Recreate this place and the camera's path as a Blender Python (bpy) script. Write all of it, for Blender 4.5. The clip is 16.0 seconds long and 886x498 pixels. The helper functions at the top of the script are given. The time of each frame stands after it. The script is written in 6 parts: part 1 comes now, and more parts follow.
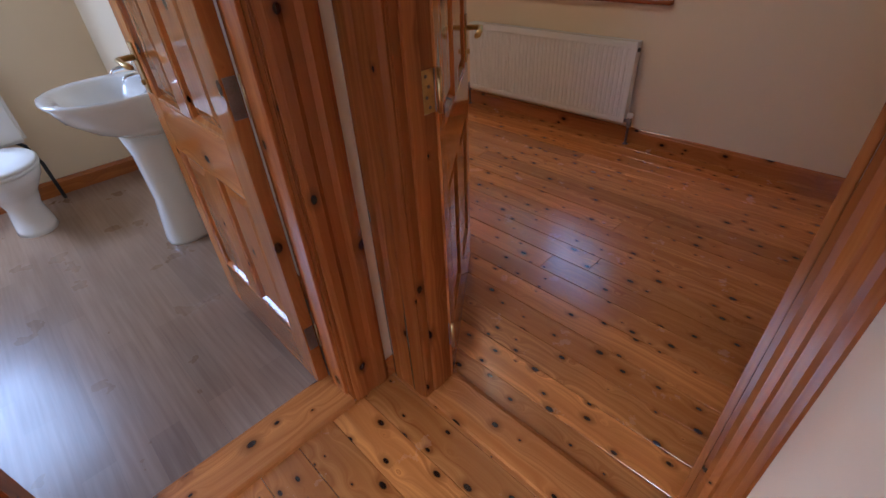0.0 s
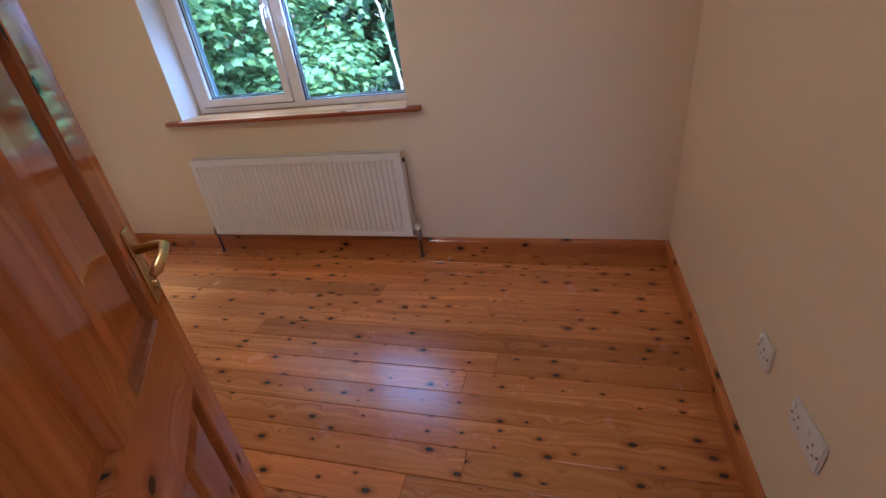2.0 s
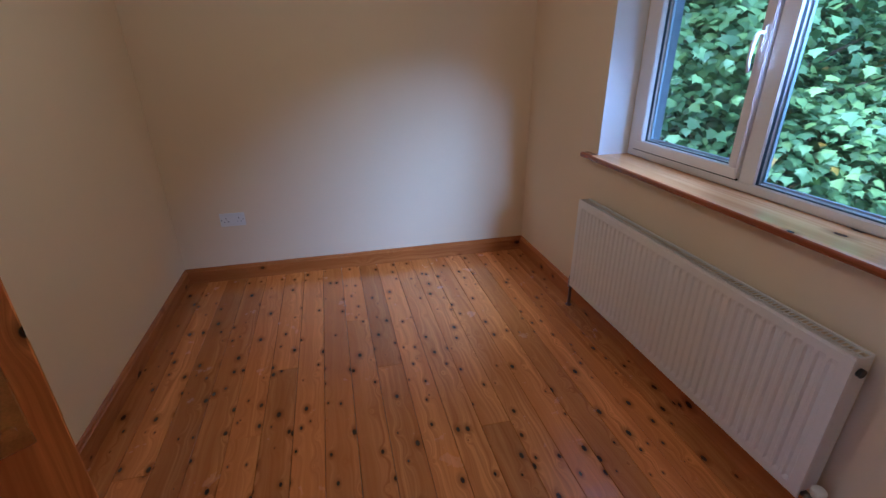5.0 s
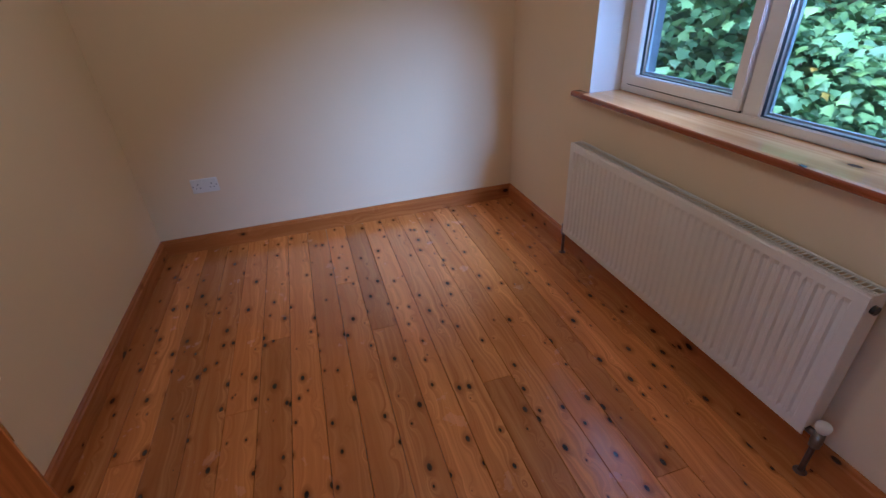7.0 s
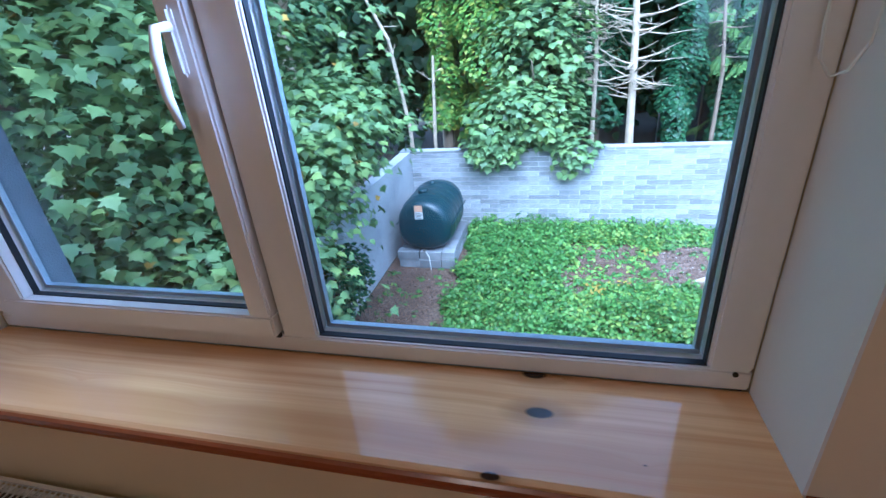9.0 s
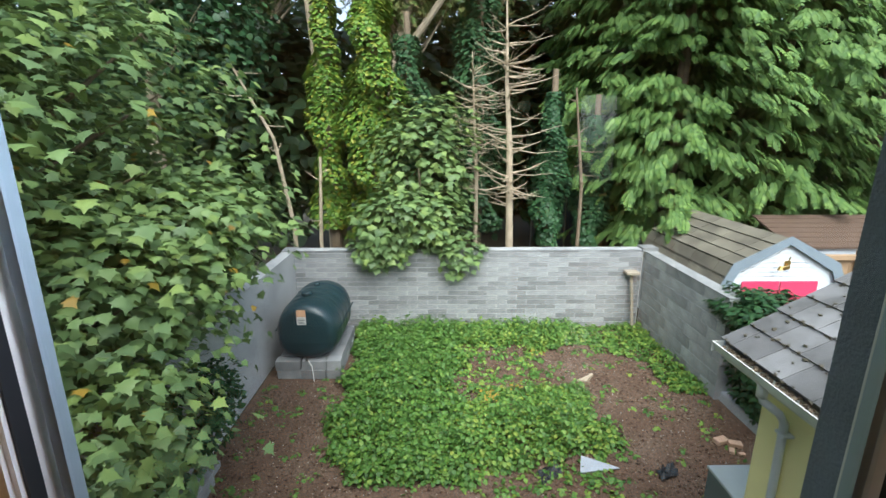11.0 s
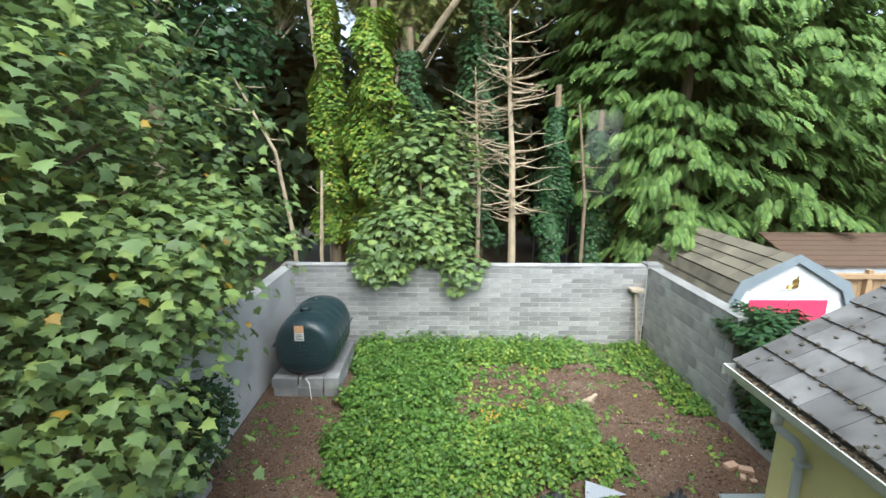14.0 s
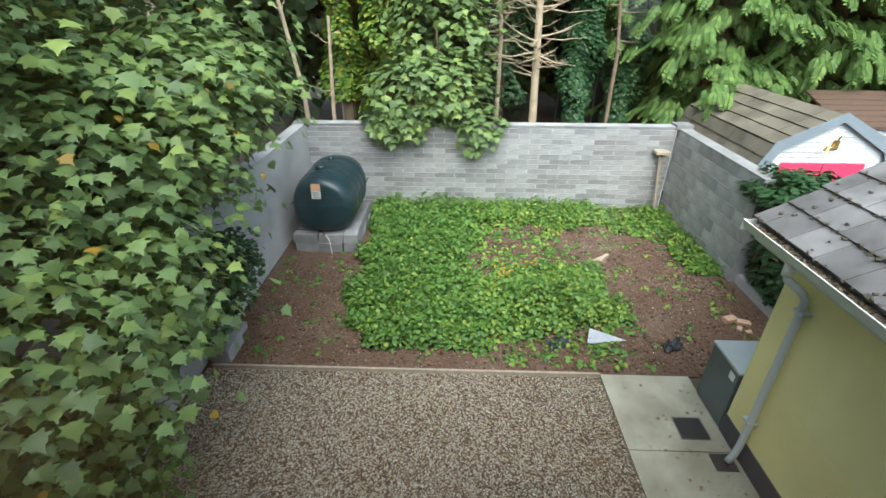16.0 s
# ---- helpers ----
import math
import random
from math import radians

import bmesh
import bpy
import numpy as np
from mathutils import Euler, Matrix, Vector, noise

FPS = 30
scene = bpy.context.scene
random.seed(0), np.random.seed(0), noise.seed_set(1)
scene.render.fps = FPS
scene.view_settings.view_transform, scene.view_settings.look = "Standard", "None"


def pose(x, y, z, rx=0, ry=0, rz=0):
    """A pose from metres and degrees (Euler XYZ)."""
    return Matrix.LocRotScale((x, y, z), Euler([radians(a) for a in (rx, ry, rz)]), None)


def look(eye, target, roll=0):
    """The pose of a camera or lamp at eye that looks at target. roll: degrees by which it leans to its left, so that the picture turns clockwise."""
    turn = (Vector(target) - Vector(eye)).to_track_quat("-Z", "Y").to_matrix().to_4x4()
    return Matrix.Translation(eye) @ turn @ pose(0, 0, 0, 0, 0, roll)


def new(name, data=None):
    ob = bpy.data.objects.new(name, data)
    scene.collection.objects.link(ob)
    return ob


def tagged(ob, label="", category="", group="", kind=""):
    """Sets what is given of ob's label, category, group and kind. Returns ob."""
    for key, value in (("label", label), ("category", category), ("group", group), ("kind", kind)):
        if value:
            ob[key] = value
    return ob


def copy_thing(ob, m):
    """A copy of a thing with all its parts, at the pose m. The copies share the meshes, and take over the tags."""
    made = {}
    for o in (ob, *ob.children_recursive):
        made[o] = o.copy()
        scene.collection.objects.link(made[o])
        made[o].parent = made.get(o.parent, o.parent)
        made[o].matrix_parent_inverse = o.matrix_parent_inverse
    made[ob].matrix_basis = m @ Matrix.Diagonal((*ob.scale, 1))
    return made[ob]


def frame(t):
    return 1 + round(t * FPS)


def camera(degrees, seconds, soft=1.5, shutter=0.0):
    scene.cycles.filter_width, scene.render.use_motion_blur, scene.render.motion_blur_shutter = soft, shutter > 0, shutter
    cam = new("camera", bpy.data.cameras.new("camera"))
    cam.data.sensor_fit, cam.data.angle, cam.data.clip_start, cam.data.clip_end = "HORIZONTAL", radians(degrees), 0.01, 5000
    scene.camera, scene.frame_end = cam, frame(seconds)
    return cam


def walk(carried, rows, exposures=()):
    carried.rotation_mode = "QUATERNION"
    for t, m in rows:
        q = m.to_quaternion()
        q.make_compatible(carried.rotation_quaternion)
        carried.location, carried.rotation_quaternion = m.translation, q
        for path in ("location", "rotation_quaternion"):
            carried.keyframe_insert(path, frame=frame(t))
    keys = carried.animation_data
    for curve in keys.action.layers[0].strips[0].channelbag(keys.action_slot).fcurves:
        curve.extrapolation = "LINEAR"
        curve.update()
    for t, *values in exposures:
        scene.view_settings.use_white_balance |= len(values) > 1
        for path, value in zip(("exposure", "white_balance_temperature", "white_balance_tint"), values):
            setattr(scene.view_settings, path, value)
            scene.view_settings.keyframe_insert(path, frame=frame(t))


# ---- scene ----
cam = camera(88.8, 16.0)
PATH = [
    (0, (0.05, 0.736, 1.369), (-1.126, 1.846, 0.192), -3.5),
    (0.5, (-0.064, 0.848, 1.387), (-1.119, 2.154, 0.3), -2.7),
    (1, (-0.178, 1.065, 1.386), (-1.056, 2.529, 0.343), -5.0),
    (1.5, (-0.259, 1.279, 1.386), (-0.955, 2.854, 0.369), -6.3),
    (2, (-0.356, 1.467, 1.403), (-0.88, 3.138, 0.436), -7.5),
    (2.5, (-0.467, 1.68, 1.412), (-0.918, 3.416, 0.528), -4.7),
    (3, (-0.507, 1.979, 1.446), (-1.254, 3.634, 0.607), -1.3),
    (3.5, (-0.604, 2.23, 1.405), (-1.632, 3.756, 0.621), -1.4),
    (4, (-0.73, 2.413, 1.403), (-2.018, 3.739, 0.639), -1.6),
    (4.5, (-0.68, 2.495, 1.38), (-2.322, 3.347, 0.62), -0.8),
    (5, (-0.577, 2.492, 1.425), (-2.356, 2.927, 0.62), -0.4),
    (7.3, (-0.737, 2.502, 1.404), (-2.356, 3.026, 0.354), -3.1),
    (7.5, (-0.876, 2.585, 1.408), (-2.46, 3.247, 0.381), -3.3),
    (8, (-1.157, 2.831, 1.429), (-2.52, 3.907, 0.436), -3.7),
    (8.5, (-1.407, 3.105, 1.442), (-2.325, 4.634, 0.535), -5.0),
    (8.8, (-1.464, 3.292, 1.441), (-2.084, 4.983, 0.572), -5.2),
    (9, (-1.499, 3.424, 1.438), (-1.964, 5.17, 0.58), -4.9),
    (9.2, (-1.504, 3.588, 1.456), (-1.888, 5.317, 0.527), -6.3),
    (11.3, (-1.62, 3.803, 1.515), (-1.574, 5.777, 1.197), 0.3),
    (11.5, (-1.604, 3.832, 1.522), (-1.564, 5.823, 1.335), 0.0),
    (12, (-1.585, 3.83, 1.57), (-1.575, 5.825, 1.68), 0.3),
    (12.5, (-1.58, 3.835, 1.605), (-1.572, 5.805, 1.95), 0.2),
    (13, (-1.58, 3.82, 1.585), (-1.590, 5.752, 2.100), 0.6),
    (13.5, (-1.588, 3.832, 1.528), (-1.584, 5.82, 1.744), 0.3),
    (14, (-1.598, 3.885, 1.495), (-1.578, 5.838, 1.064), 0.4),
    (14.5, (-1.601, 3.899, 1.397), (-1.573, 5.726, 0.584), 0.6),
    (15, (-1.61, 3.915, 1.339), (-1.584, 5.687, 0.415), 0.8),
    (15.5, (-1.601, 3.912, 1.319), (-1.593, 5.651, 0.378), 0.8),
    (16, (-1.588, 3.915, 1.32), (-1.633, 5.619, 0.376), 0.3),
]

# exposure along the walk
EXPOSURES = [(0.0, 3.5, 4500, 15), (1.2, 4.25, 4300, 13), (2.5, 3.68, 4150, 13), (4.0, 3.4, 4100, 14), (7.4, 3.5, 4150, 16), (8.0, 3.3, 4200, 17), (9.2, 2.9, 4400, 14), (11.3, 2.0, 6550, 12), (12.0, 1.75, 6700, 13), (12.5, 2.05, 6550, 13), (13.0, 2.45, 6500, 14), (13.7, 2.35, 6500, 13), (16.0, 2.25, 6500, 12)]
walk(cam, [(t, look(eye, target, roll)) for t, eye, target, roll in PATH], EXPOSURES)

# ---- light ----
SUN_EL, SUN_AZ = radians(54), radians(176)
world = bpy.data.worlds.new("sky")
scene.world = world
world.use_nodes = True
wn = world.node_tree
sky = wn.nodes.new("ShaderNodeTexSky")
sky.sky_type, sky.sun_disc = "NISHITA", False
sky.sun_elevation, sky.sun_rotation = SUN_EL, SUN_AZ
sky.air_density, sky.dust_density, sky.ozone_density = 1.0, 3.0, 1.0
veil = wn.nodes.new("ShaderNodeHueSaturation")
veil.inputs["Saturation"].default_value = 0.75
wn.links.new(sky.outputs[0], veil.inputs["Color"])
cloud = wn.nodes.new("ShaderNodeMix")
cloud.data_type = "RGBA"
cloud.inputs[0].default_value = 0.75
cloud.inputs[7].default_value = (1.35, 1.5, 1.8, 1)
wn.links.new(veil.outputs[0], cloud.inputs[6])
wn.links.new(cloud.outputs[2], wn.nodes["Background"].inputs[0])
wn.nodes["Background"].inputs[1].default_value = 0.15
sun = new("sun", bpy.data.lights.new("sun", "SUN"))
sun.data.energy, sun.data.angle, sun.data.color = 1.65, radians(60), (1.0, 0.96, 0.90)
sun_from = Vector((math.sin(SUN_AZ) * math.cos(SUN_EL), math.cos(SUN_AZ) * math.cos(SUN_EL), math.sin(SUN_EL)))
sun.matrix_world = look(sun_from * 50, (0, 0, 0))
# added fill lamps for sky light: bedroom window top and both windows behind the walk
for nm, eye, to, w, h, watts in (("window_skylight", (-1.42, 4.10, 1.86), (-3.6, 3.0, 0.15), 0.25, 0.16, 0.42), ("bath_skylight", (-3.70, -0.30, 1.55), (-2.0, 0.3, 0.5), 0.8, 0.85, 2.4),
                                 ("hall_skylight", (0.15, -1.18, 1.75), (-0.4, 1.0, 0.8), 0.5, 0.3, 0.04)):
    lamp_ = new(nm, bpy.data.lights.new(nm, "AREA"))
    lamp_.data.shape, lamp_.data.size, lamp_.data.size_y = "RECTANGLE", w, h
    lamp_.data.energy, lamp_.data.color = watts, (0.86, 0.93, 1.0)
    lamp_.matrix_world = look(eye, to)
    # cool narrow beam, so the added lamp makes a pale patch on the west wall
    if nm == "window_skylight":
        lamp_.data.spread, lamp_.data.color = radians(50), (0.74, 0.86, 1.0)

bulb_light = new("pendant_light", bpy.data.lights.new("pendant_light", "POINT"))
bulb_light.data.energy, bulb_light.data.color, bulb_light.data.shadow_soft_size = 1.0, (1.0, 0.73, 0.42), 0.03
bulb_light.location = (-1.79, 2.66, 2.02)


# ---- materials ----
class Nodes:
    def __init__(self, name, rough=0.6, metal=0.0, spec=0.5):
        self.m = bpy.data.materials.new(name)
        self.m.use_nodes = True
        self.t = self.m.node_tree
        self.b = self.t.nodes["Principled BSDF"]
        self.b.inputs["Roughness"].default_value = rough
        self.b.inputs["Metallic"].default_value = metal
        self.b.inputs["Specular IOR Level"].default_value = spec

    def n(self, kind, **props):
        node = self.t.nodes.new("ShaderNode" + kind)
        for k, v in props.items():
            if k == "operation":
                node.operation = v
            elif k == "data_type":
                node.data_type = v
            elif k == "blend_type":
                node.blend_type = v
            elif k == "feature":
                node.feature = v
        return node

    def put(self, a, b):
        self.t.links.new(a, b)

    def val(self, socket, v):
        if hasattr(v, "is_output"):
            self.put(v, socket)
        else:
            socket.default_value = v

    def math(self, op, a, b=0.0, c=0.0):
        m = self.n("Math", operation=op)
        for i, v in enumerate((a, b, c)):
            self.val(m.inputs[i], v)
        return m.outputs[0]

    def mix(self, f, a, b, how="MIX"):
        m = self.n("Mix", data_type="RGBA", blend_type=how)
        self.val(m.inputs[0], f)
        for i, v in ((6, a), (7, b)):
            self.val(m.inputs[i], v if hasattr(v, "is_output") else (*v, 1.0))
        return m.outputs[2]

    def ramp(self, f, stops):
        r = self.n("ValToRGB")
        e = r.color_ramp.elements
        while len(e) < len(stops):
            e.new(0.5)
        for i, (p, c) in enumerate(stops):
            e[i].position = p
            e[i].color = (*c, 1) if not isinstance(c, float) else (c, c, c, 1)
        self.put(f, r.inputs[0])
        return r.outputs[0]

    def coords(self, kind="Object", scale=(1, 1, 1), shift=None):
        tc = self.n("TexCoord")
        mp = self.n("Mapping")
        mp.inputs["Scale"].default_value = scale
        self.put(tc.outputs[kind], mp.inputs[0])
        if shift is not None:
            self.put(shift, mp.inputs["Location"])
        return mp.outputs[0]

    def noise(self, vec, scale, detail=3.0, rough=0.5, dist=0.0):
        t = self.n("TexNoise")
        t.inputs["Scale"].default_value, t.inputs["Detail"].default_value = scale, detail
        t.inputs["Roughness"].default_value, t.inputs["Distortion"].default_value = rough, dist
        self.put(vec, t.inputs["Vector"])
        return t.outputs[0]

    def bump(self, h, strength=0.2, distance=0.002):
        b = self.n("Bump")
        b.inputs["Strength"].default_value, b.inputs["Distance"].default_value = strength, distance
        self.put(h, b.inputs["Height"])
        self.put(b.outputs[0], self.b.inputs["Normal"])

    def base(self, c):
        self.val(self.b.inputs["Base Color"], c if hasattr(c, "is_output") else (*c, 1))

    def rough(self, r):
        self.val(self.b.inputs["Roughness"], r)


def plain(name, col, rough=0.5, metal=0.0, var=0.08, scale=6.0, bump=0.0, bscale=80.0, coat=0.0):
    k = Nodes(name, rough, metal)
    v = k.coords()
    f = k.noise(v, scale, 4.0)
    g = k.noise(v, scale * 9, 3.0)
    lo, hi = tuple(c * (1 - var) for c in col), tuple(min(1.0, c * (1 + var)) for c in col)
    k.base(k.mix(0.35, k.ramp(f, [(0.3, lo), (0.7, hi)]), k.ramp(g, [(0.35, lo), (0.65, hi)])))
    k.rough(k.math("ADD", k.math("MULTIPLY", f, 0.12), rough - 0.06))
    if bump:
        k.bump(k.noise(v, bscale, 4.0), bump, 0.002)
    k.b.inputs["Coat Weight"].default_value = coat
    return k.m


def pine(name, axis="x", light=(0.66, 0.275, 0.058), dark=(0.32, 0.092, 0.016), rough=0.14, knots=0.8, cell=(7.0, 10.0), ksize=0.175, bend=5.0, wear=0.22):
    """Varnished knotty pine; axis: the way of the grain."""
    k = Nodes(name, rough)
    tc = k.n("TexCoord")
    sep = k.n("SeparateXYZ")
    k.put(tc.outputs["Object"], sep.inputs[0])
    x, y, z = sep.outputs
    along = {"x": x, "y": y, "z": z}[axis]
    rest = {"x": (y, z), "y": (x, z), "z": (x, y)}[axis]
    info = k.n("ObjectInfo")
    rnd = info.outputs["Random"]
    across = k.math("ADD", rest[0], k.math("MULTIPLY", rest[1], 0.9))
    wob = k.n("CombineXYZ")
    k.put(k.math("MULTIPLY", along, 2.0), wob.inputs[0])
    k.put(k.math("MULTIPLY", across, 9.0), wob.inputs[1])
    k.put(k.math("MULTIPLY", rnd, 37.0), wob.inputs[2])
    w = k.noise(wob.outputs[0], 1.0, 2.0)
    # knots
    kv = k.n("CombineXYZ")
    k.put(k.math("ADD", k.math("MULTIPLY", along, cell[0]), k.math("MULTIPLY", rnd, 91.0)), kv.inputs[0])
    k.put(k.math("ADD", k.math("MULTIPLY", across, cell[1]), k.math("MULTIPLY", rnd, 53.0)), kv.inputs[1])
    vo = k.n("TexVoronoi")
    vo.inputs["Scale"].default_value = 1.0
    vo.voronoi_dimensions = "2D"
    k.put(kv.outputs[0], vo.inputs["Vector"])
    cs = k.n("SeparateColor")
    k.put(vo.outputs["Color"], cs.inputs[0])
    size = k.math("MULTIPLY", k.math("MAXIMUM", k.math("SUBTRACT", cs.outputs[0], 1.0 - knots), 0.0), ksize)
    core = k.math("DIVIDE", vo.outputs["Distance"], k.math("ADD", size, 0.0005))
    knot = k.ramp(k.math("MULTIPLY", core, 0.5), [(0.36, 1.0), (0.50, 0.0)])
    halo = k.math("EXPONENT", k.math("MULTIPLY", vo.outputs["Distance"], -7.0))
    # grain bends round the knots
    gv = k.n("CombineXYZ")
    k.put(k.math("MULTIPLY", along, 0.9), gv.inputs[0])
    bent = k.math("ADD", k.math("MULTIPLY", across, 55.0), k.math("ADD", k.math("MULTIPLY", w, bend), k.math("MULTIPLY", k.math("MULTIPLY", halo, knots), bend)))
    k.put(bent, gv.inputs[1])
    k.put(k.math("MULTIPLY", rnd, 17.0), gv.inputs[2])
    grain = k.noise(gv.outputs[0], 1.3, 3.0, 0.6)
    fine = k.n("CombineXYZ")
    k.put(k.math("MULTIPLY", along, 9.0), fine.inputs[0])
    k.put(k.math("MULTIPLY", across, 420.0), fine.inputs[1])
    k.put(rnd, fine.inputs[2])
    fg = k.noise(fine.outputs[0], 1.0, 2.0)
    big = k.noise(k.coords("Object", (1, 1, 1)), 2.3, 3.0)
    col = k.ramp(grain, [(0.22, dark), (0.70, light)])
    tone = k.math("ADD", k.math("MULTIPLY", rnd, 0.60), k.math("ADD", k.math("MULTIPLY", big, 0.45), 0.46))
    # broad bands of paler sapwood and redder heartwood along each board
    bv = k.n("CombineXYZ")
    k.put(k.math("MULTIPLY", along, 0.35), bv.inputs[0])
    k.put(k.math("MULTIPLY", across, 13.0), bv.inputs[1])
    k.put(k.math("MULTIPLY", rnd, 29.0), bv.inputs[2])
    band = k.noise(bv.outputs[0], 1.0, 2.0)
    col = k.mix(k.ramp(band, [(0.38, 0.0), (0.62, 0.75)]), col, (light[0] * 0.62, light[1] * 0.50, light[2] * 0.40))
    hsv = k.n("HueSaturation")
    k.put(col, hsv.inputs["Color"])
    k.put(tone, hsv.inputs["Value"])
    c2 = k.mix(k.math("MULTIPLY", fg, 0.25), hsv.outputs[0], dark)
    ring = k.ramp(k.math("MULTIPLY", core, 0.25), [(0.25, 0.6), (0.7, 0.0)])
    c2 = k.mix(ring, c2, tuple(c * 0.55 for c in dark))
    k.base(k.mix(k.math("MULTIPLY", knot, 0.97), c2, (0.018, 0.007, 0.004)))
    k.rough(k.math("ADD", k.math("MULTIPLY", k.noise(k.coords(), 7.0, 6.0, 0.65), wear), rough - wear * 0.36))
    k.bump(k.math("ADD", k.math("MULTIPLY", grain, 0.5), k.noise(k.coords(), 25.0, 3.0)), 0.12, 0.0012)
    return k.m


def leafy(name, cols, rough=0.45, trans=0.25):
    """Leaves: the colour changes from leaf to leaf; light shines through."""
    k = Nodes(name, rough, 0.0, 0.35)
    geo = k.n("NewGeometry")
    n = len(cols)
    col = k.ramp(geo.outputs["Random Per Island"], [(i / max(1, n - 1), c) for i, c in enumerate(cols)])
    big = k.noise(k.coords("Object"), 0.9, 2.0)
    c = k.mix(k.math("MULTIPLY", big, 0.5), col, cols[0], "MIX")
    k.base(c)
    tr = k.n("BsdfTranslucent")
    k.put(c, tr.inputs[0])
    mx = k.n("MixShader")
    mx.inputs[0].default_value = trans
    out = k.t.nodes["Material Output"]
    k.put(k.b.outputs[0], mx.inputs[1])
    k.put(tr.outputs[0], mx.inputs[2])
    k.put(mx.outputs[0], out.inputs[0])
    return k.m


def wall_paint(name, col):
    k = Nodes(name, 0.75, 0.0, 0.3)
    v = k.coords()
    f = k.noise(v, 1.3, 4.0)
    k.base(k.ramp(f, [(0.3, tuple(c * 0.965 for c in col)), (0.7, col)]))
    k.bump(k.math("ADD", k.noise(v, 160.0, 3.0), k.math("MULTIPLY", k.noise(v, 5.0, 3.0), 2.0)), 0.12, 0.0015)
    return k.m


M = {}
M["paint"] = wall_paint("cream wall paint", (0.82, 0.665, 0.44))
M["white_paint"] = wall_paint("white ceiling paint", (0.8, 0.78, 0.73))
M["reveal"] = wall_paint("white reveal paint", (0.82, 0.80, 0.77))
for a in "xyz":
    M["pine_" + a] = pine("varnished pine " + a, a)
    M["trim_" + a] = pine("pine trim " + a, a, (0.50, 0.165, 0.026), (0.25, 0.062, 0.009), 0.13, 0.6, (4.5, 7.0), 0.175, 3.0)
    M["floor_" + a] = pine("varnished pine floor " + a, a, (0.86, 0.36, 0.070), (0.40, 0.115, 0.018), 0.19, 0.78, (7.5, 13.0), 0.17, 4.5, 0.30)
    M["door_" + a] = pine("glossy pine door " + a, a, (0.70, 0.27, 0.05), (0.36, 0.11, 0.018), 0.05, 0.6, (4.5, 7.0), 0.175, 5.0, 0.05)
    M["skirt_" + a] = pine("pine skirting " + a, a, (0.56, 0.215, 0.045), (0.29, 0.085, 0.015), 0.15, 0.7, (5.0, 9.0))
M["floor_x"].node_tree.nodes["Principled BSDF"].inputs["Coat Weight"].default_value = 0.7
M["floor_x"].node_tree.nodes["Principled BSDF"].inputs["Coat Roughness"].default_value = 0.19
M["sill"] = pine("pale pine sill", "x", (0.76, 0.47, 0.21), (0.58, 0.28, 0.10), 0.06, 0.62, (3.5, 7.0), 0.15, 1.6, 0.08)
M["sill_edge"] = pine("dark sill edge", "x", (0.34, 0.10, 0.03), (0.2, 0.05, 0.015), 0.2, 0.2)
M["upvc"] = plain("white window plastic", (0.80, 0.76, 0.73), 0.3, var=0.02)
k_ = Nodes("lit lamp bulb", 0.3)
k_.b.inputs["Emission Color"].default_value, k_.b.inputs["Emission Strength"].default_value = (1.0, 0.62, 0.26, 1), 0.8
M["bulb"] = k_.m
M["gasket"] = plain("black rubber", (0.015, 0.016, 0.02), 0.5)
M["spacer"] = plain("grey spacer", (0.45, 0.52, 0.6), 0.35, 0.3)
M["radiator"] = plain("white radiator enamel", (0.80, 0.77, 0.72), 0.35, var=0.03)
M["brass"] = plain("worn brass", (0.62, 0.43, 0.16), 0.3, 1.0, 0.2, 30)
M["steel"] = plain("dull steel", (0.28, 0.26, 0.24), 0.45, 1.0, 0.2, 30)
M["copper"] = plain("painted pipe", (0.12, 0.07, 0.05), 0.4, 0.4, 0.2, 30)
M["matt_black"] = plain("weathered black plastic", (0.022, 0.024, 0.03), 0.85, var=0.25, scale=30, bump=0.4)
M["chrome"] = plain("chrome", (0.85, 0.86, 0.88), 0.08, 1.0, 0.02)
M["ceramic"] = plain("white ceramic", (0.86, 0.84, 0.80), 0.1, coat=0.5, var=0.01)
M["white_plastic"] = plain("white plastic", (0.8, 0.78, 0.74), 0.3, var=0.02)
M["black_plastic"] = plain("black plastic", (0.02, 0.02, 0.022), 0.4)
M["tank"] = plain("dark green plastic tank", (0.016, 0.040, 0.048), 0.34, var=0.2, scale=3)
M["label_white"] = plain("label white", (0.75, 0.75, 0.72), 0.5, var=0.03)
M["label_red"] = plain("label orange", (0.72, 0.42, 0.25), 0.5)
M["yellow"] = plain("yellow render", (0.90, 0.82, 0.40), 0.85, var=0.07, scale=2.5, bump=0.5, bscale=220)
M["plinth_paint"] = plain("dark grey plinth", (0.07, 0.08, 0.1), 0.8, var=0.15, bump=0.4)
M["render_grey"] = plain("grey blue house render", (0.16, 0.19, 0.22), 0.9, var=0.2, scale=20, bump=1.0, bscale=260)
M["sill_conc"] = plain("painted concrete sill", (0.42, 0.47, 0.55), 0.7, var=0.08, bump=0.2)
M["pvc_grey"] = plain("grey plastic pipe", (0.55, 0.60, 0.62), 0.35, var=0.06)
M["pvc_white"] = plain("weathered white gutter", (0.68, 0.7, 0.66), 0.4, var=0.12, scale=12)
M["boiler"] = plain("dark green boiler case", (0.10, 0.14, 0.15), 0.4, 0.2, 0.12, 4)
M["boiler_top"] = plain("pale grey boiler lid", (0.42, 0.47, 0.47), 0.5, 0.1, 0.12, 4)
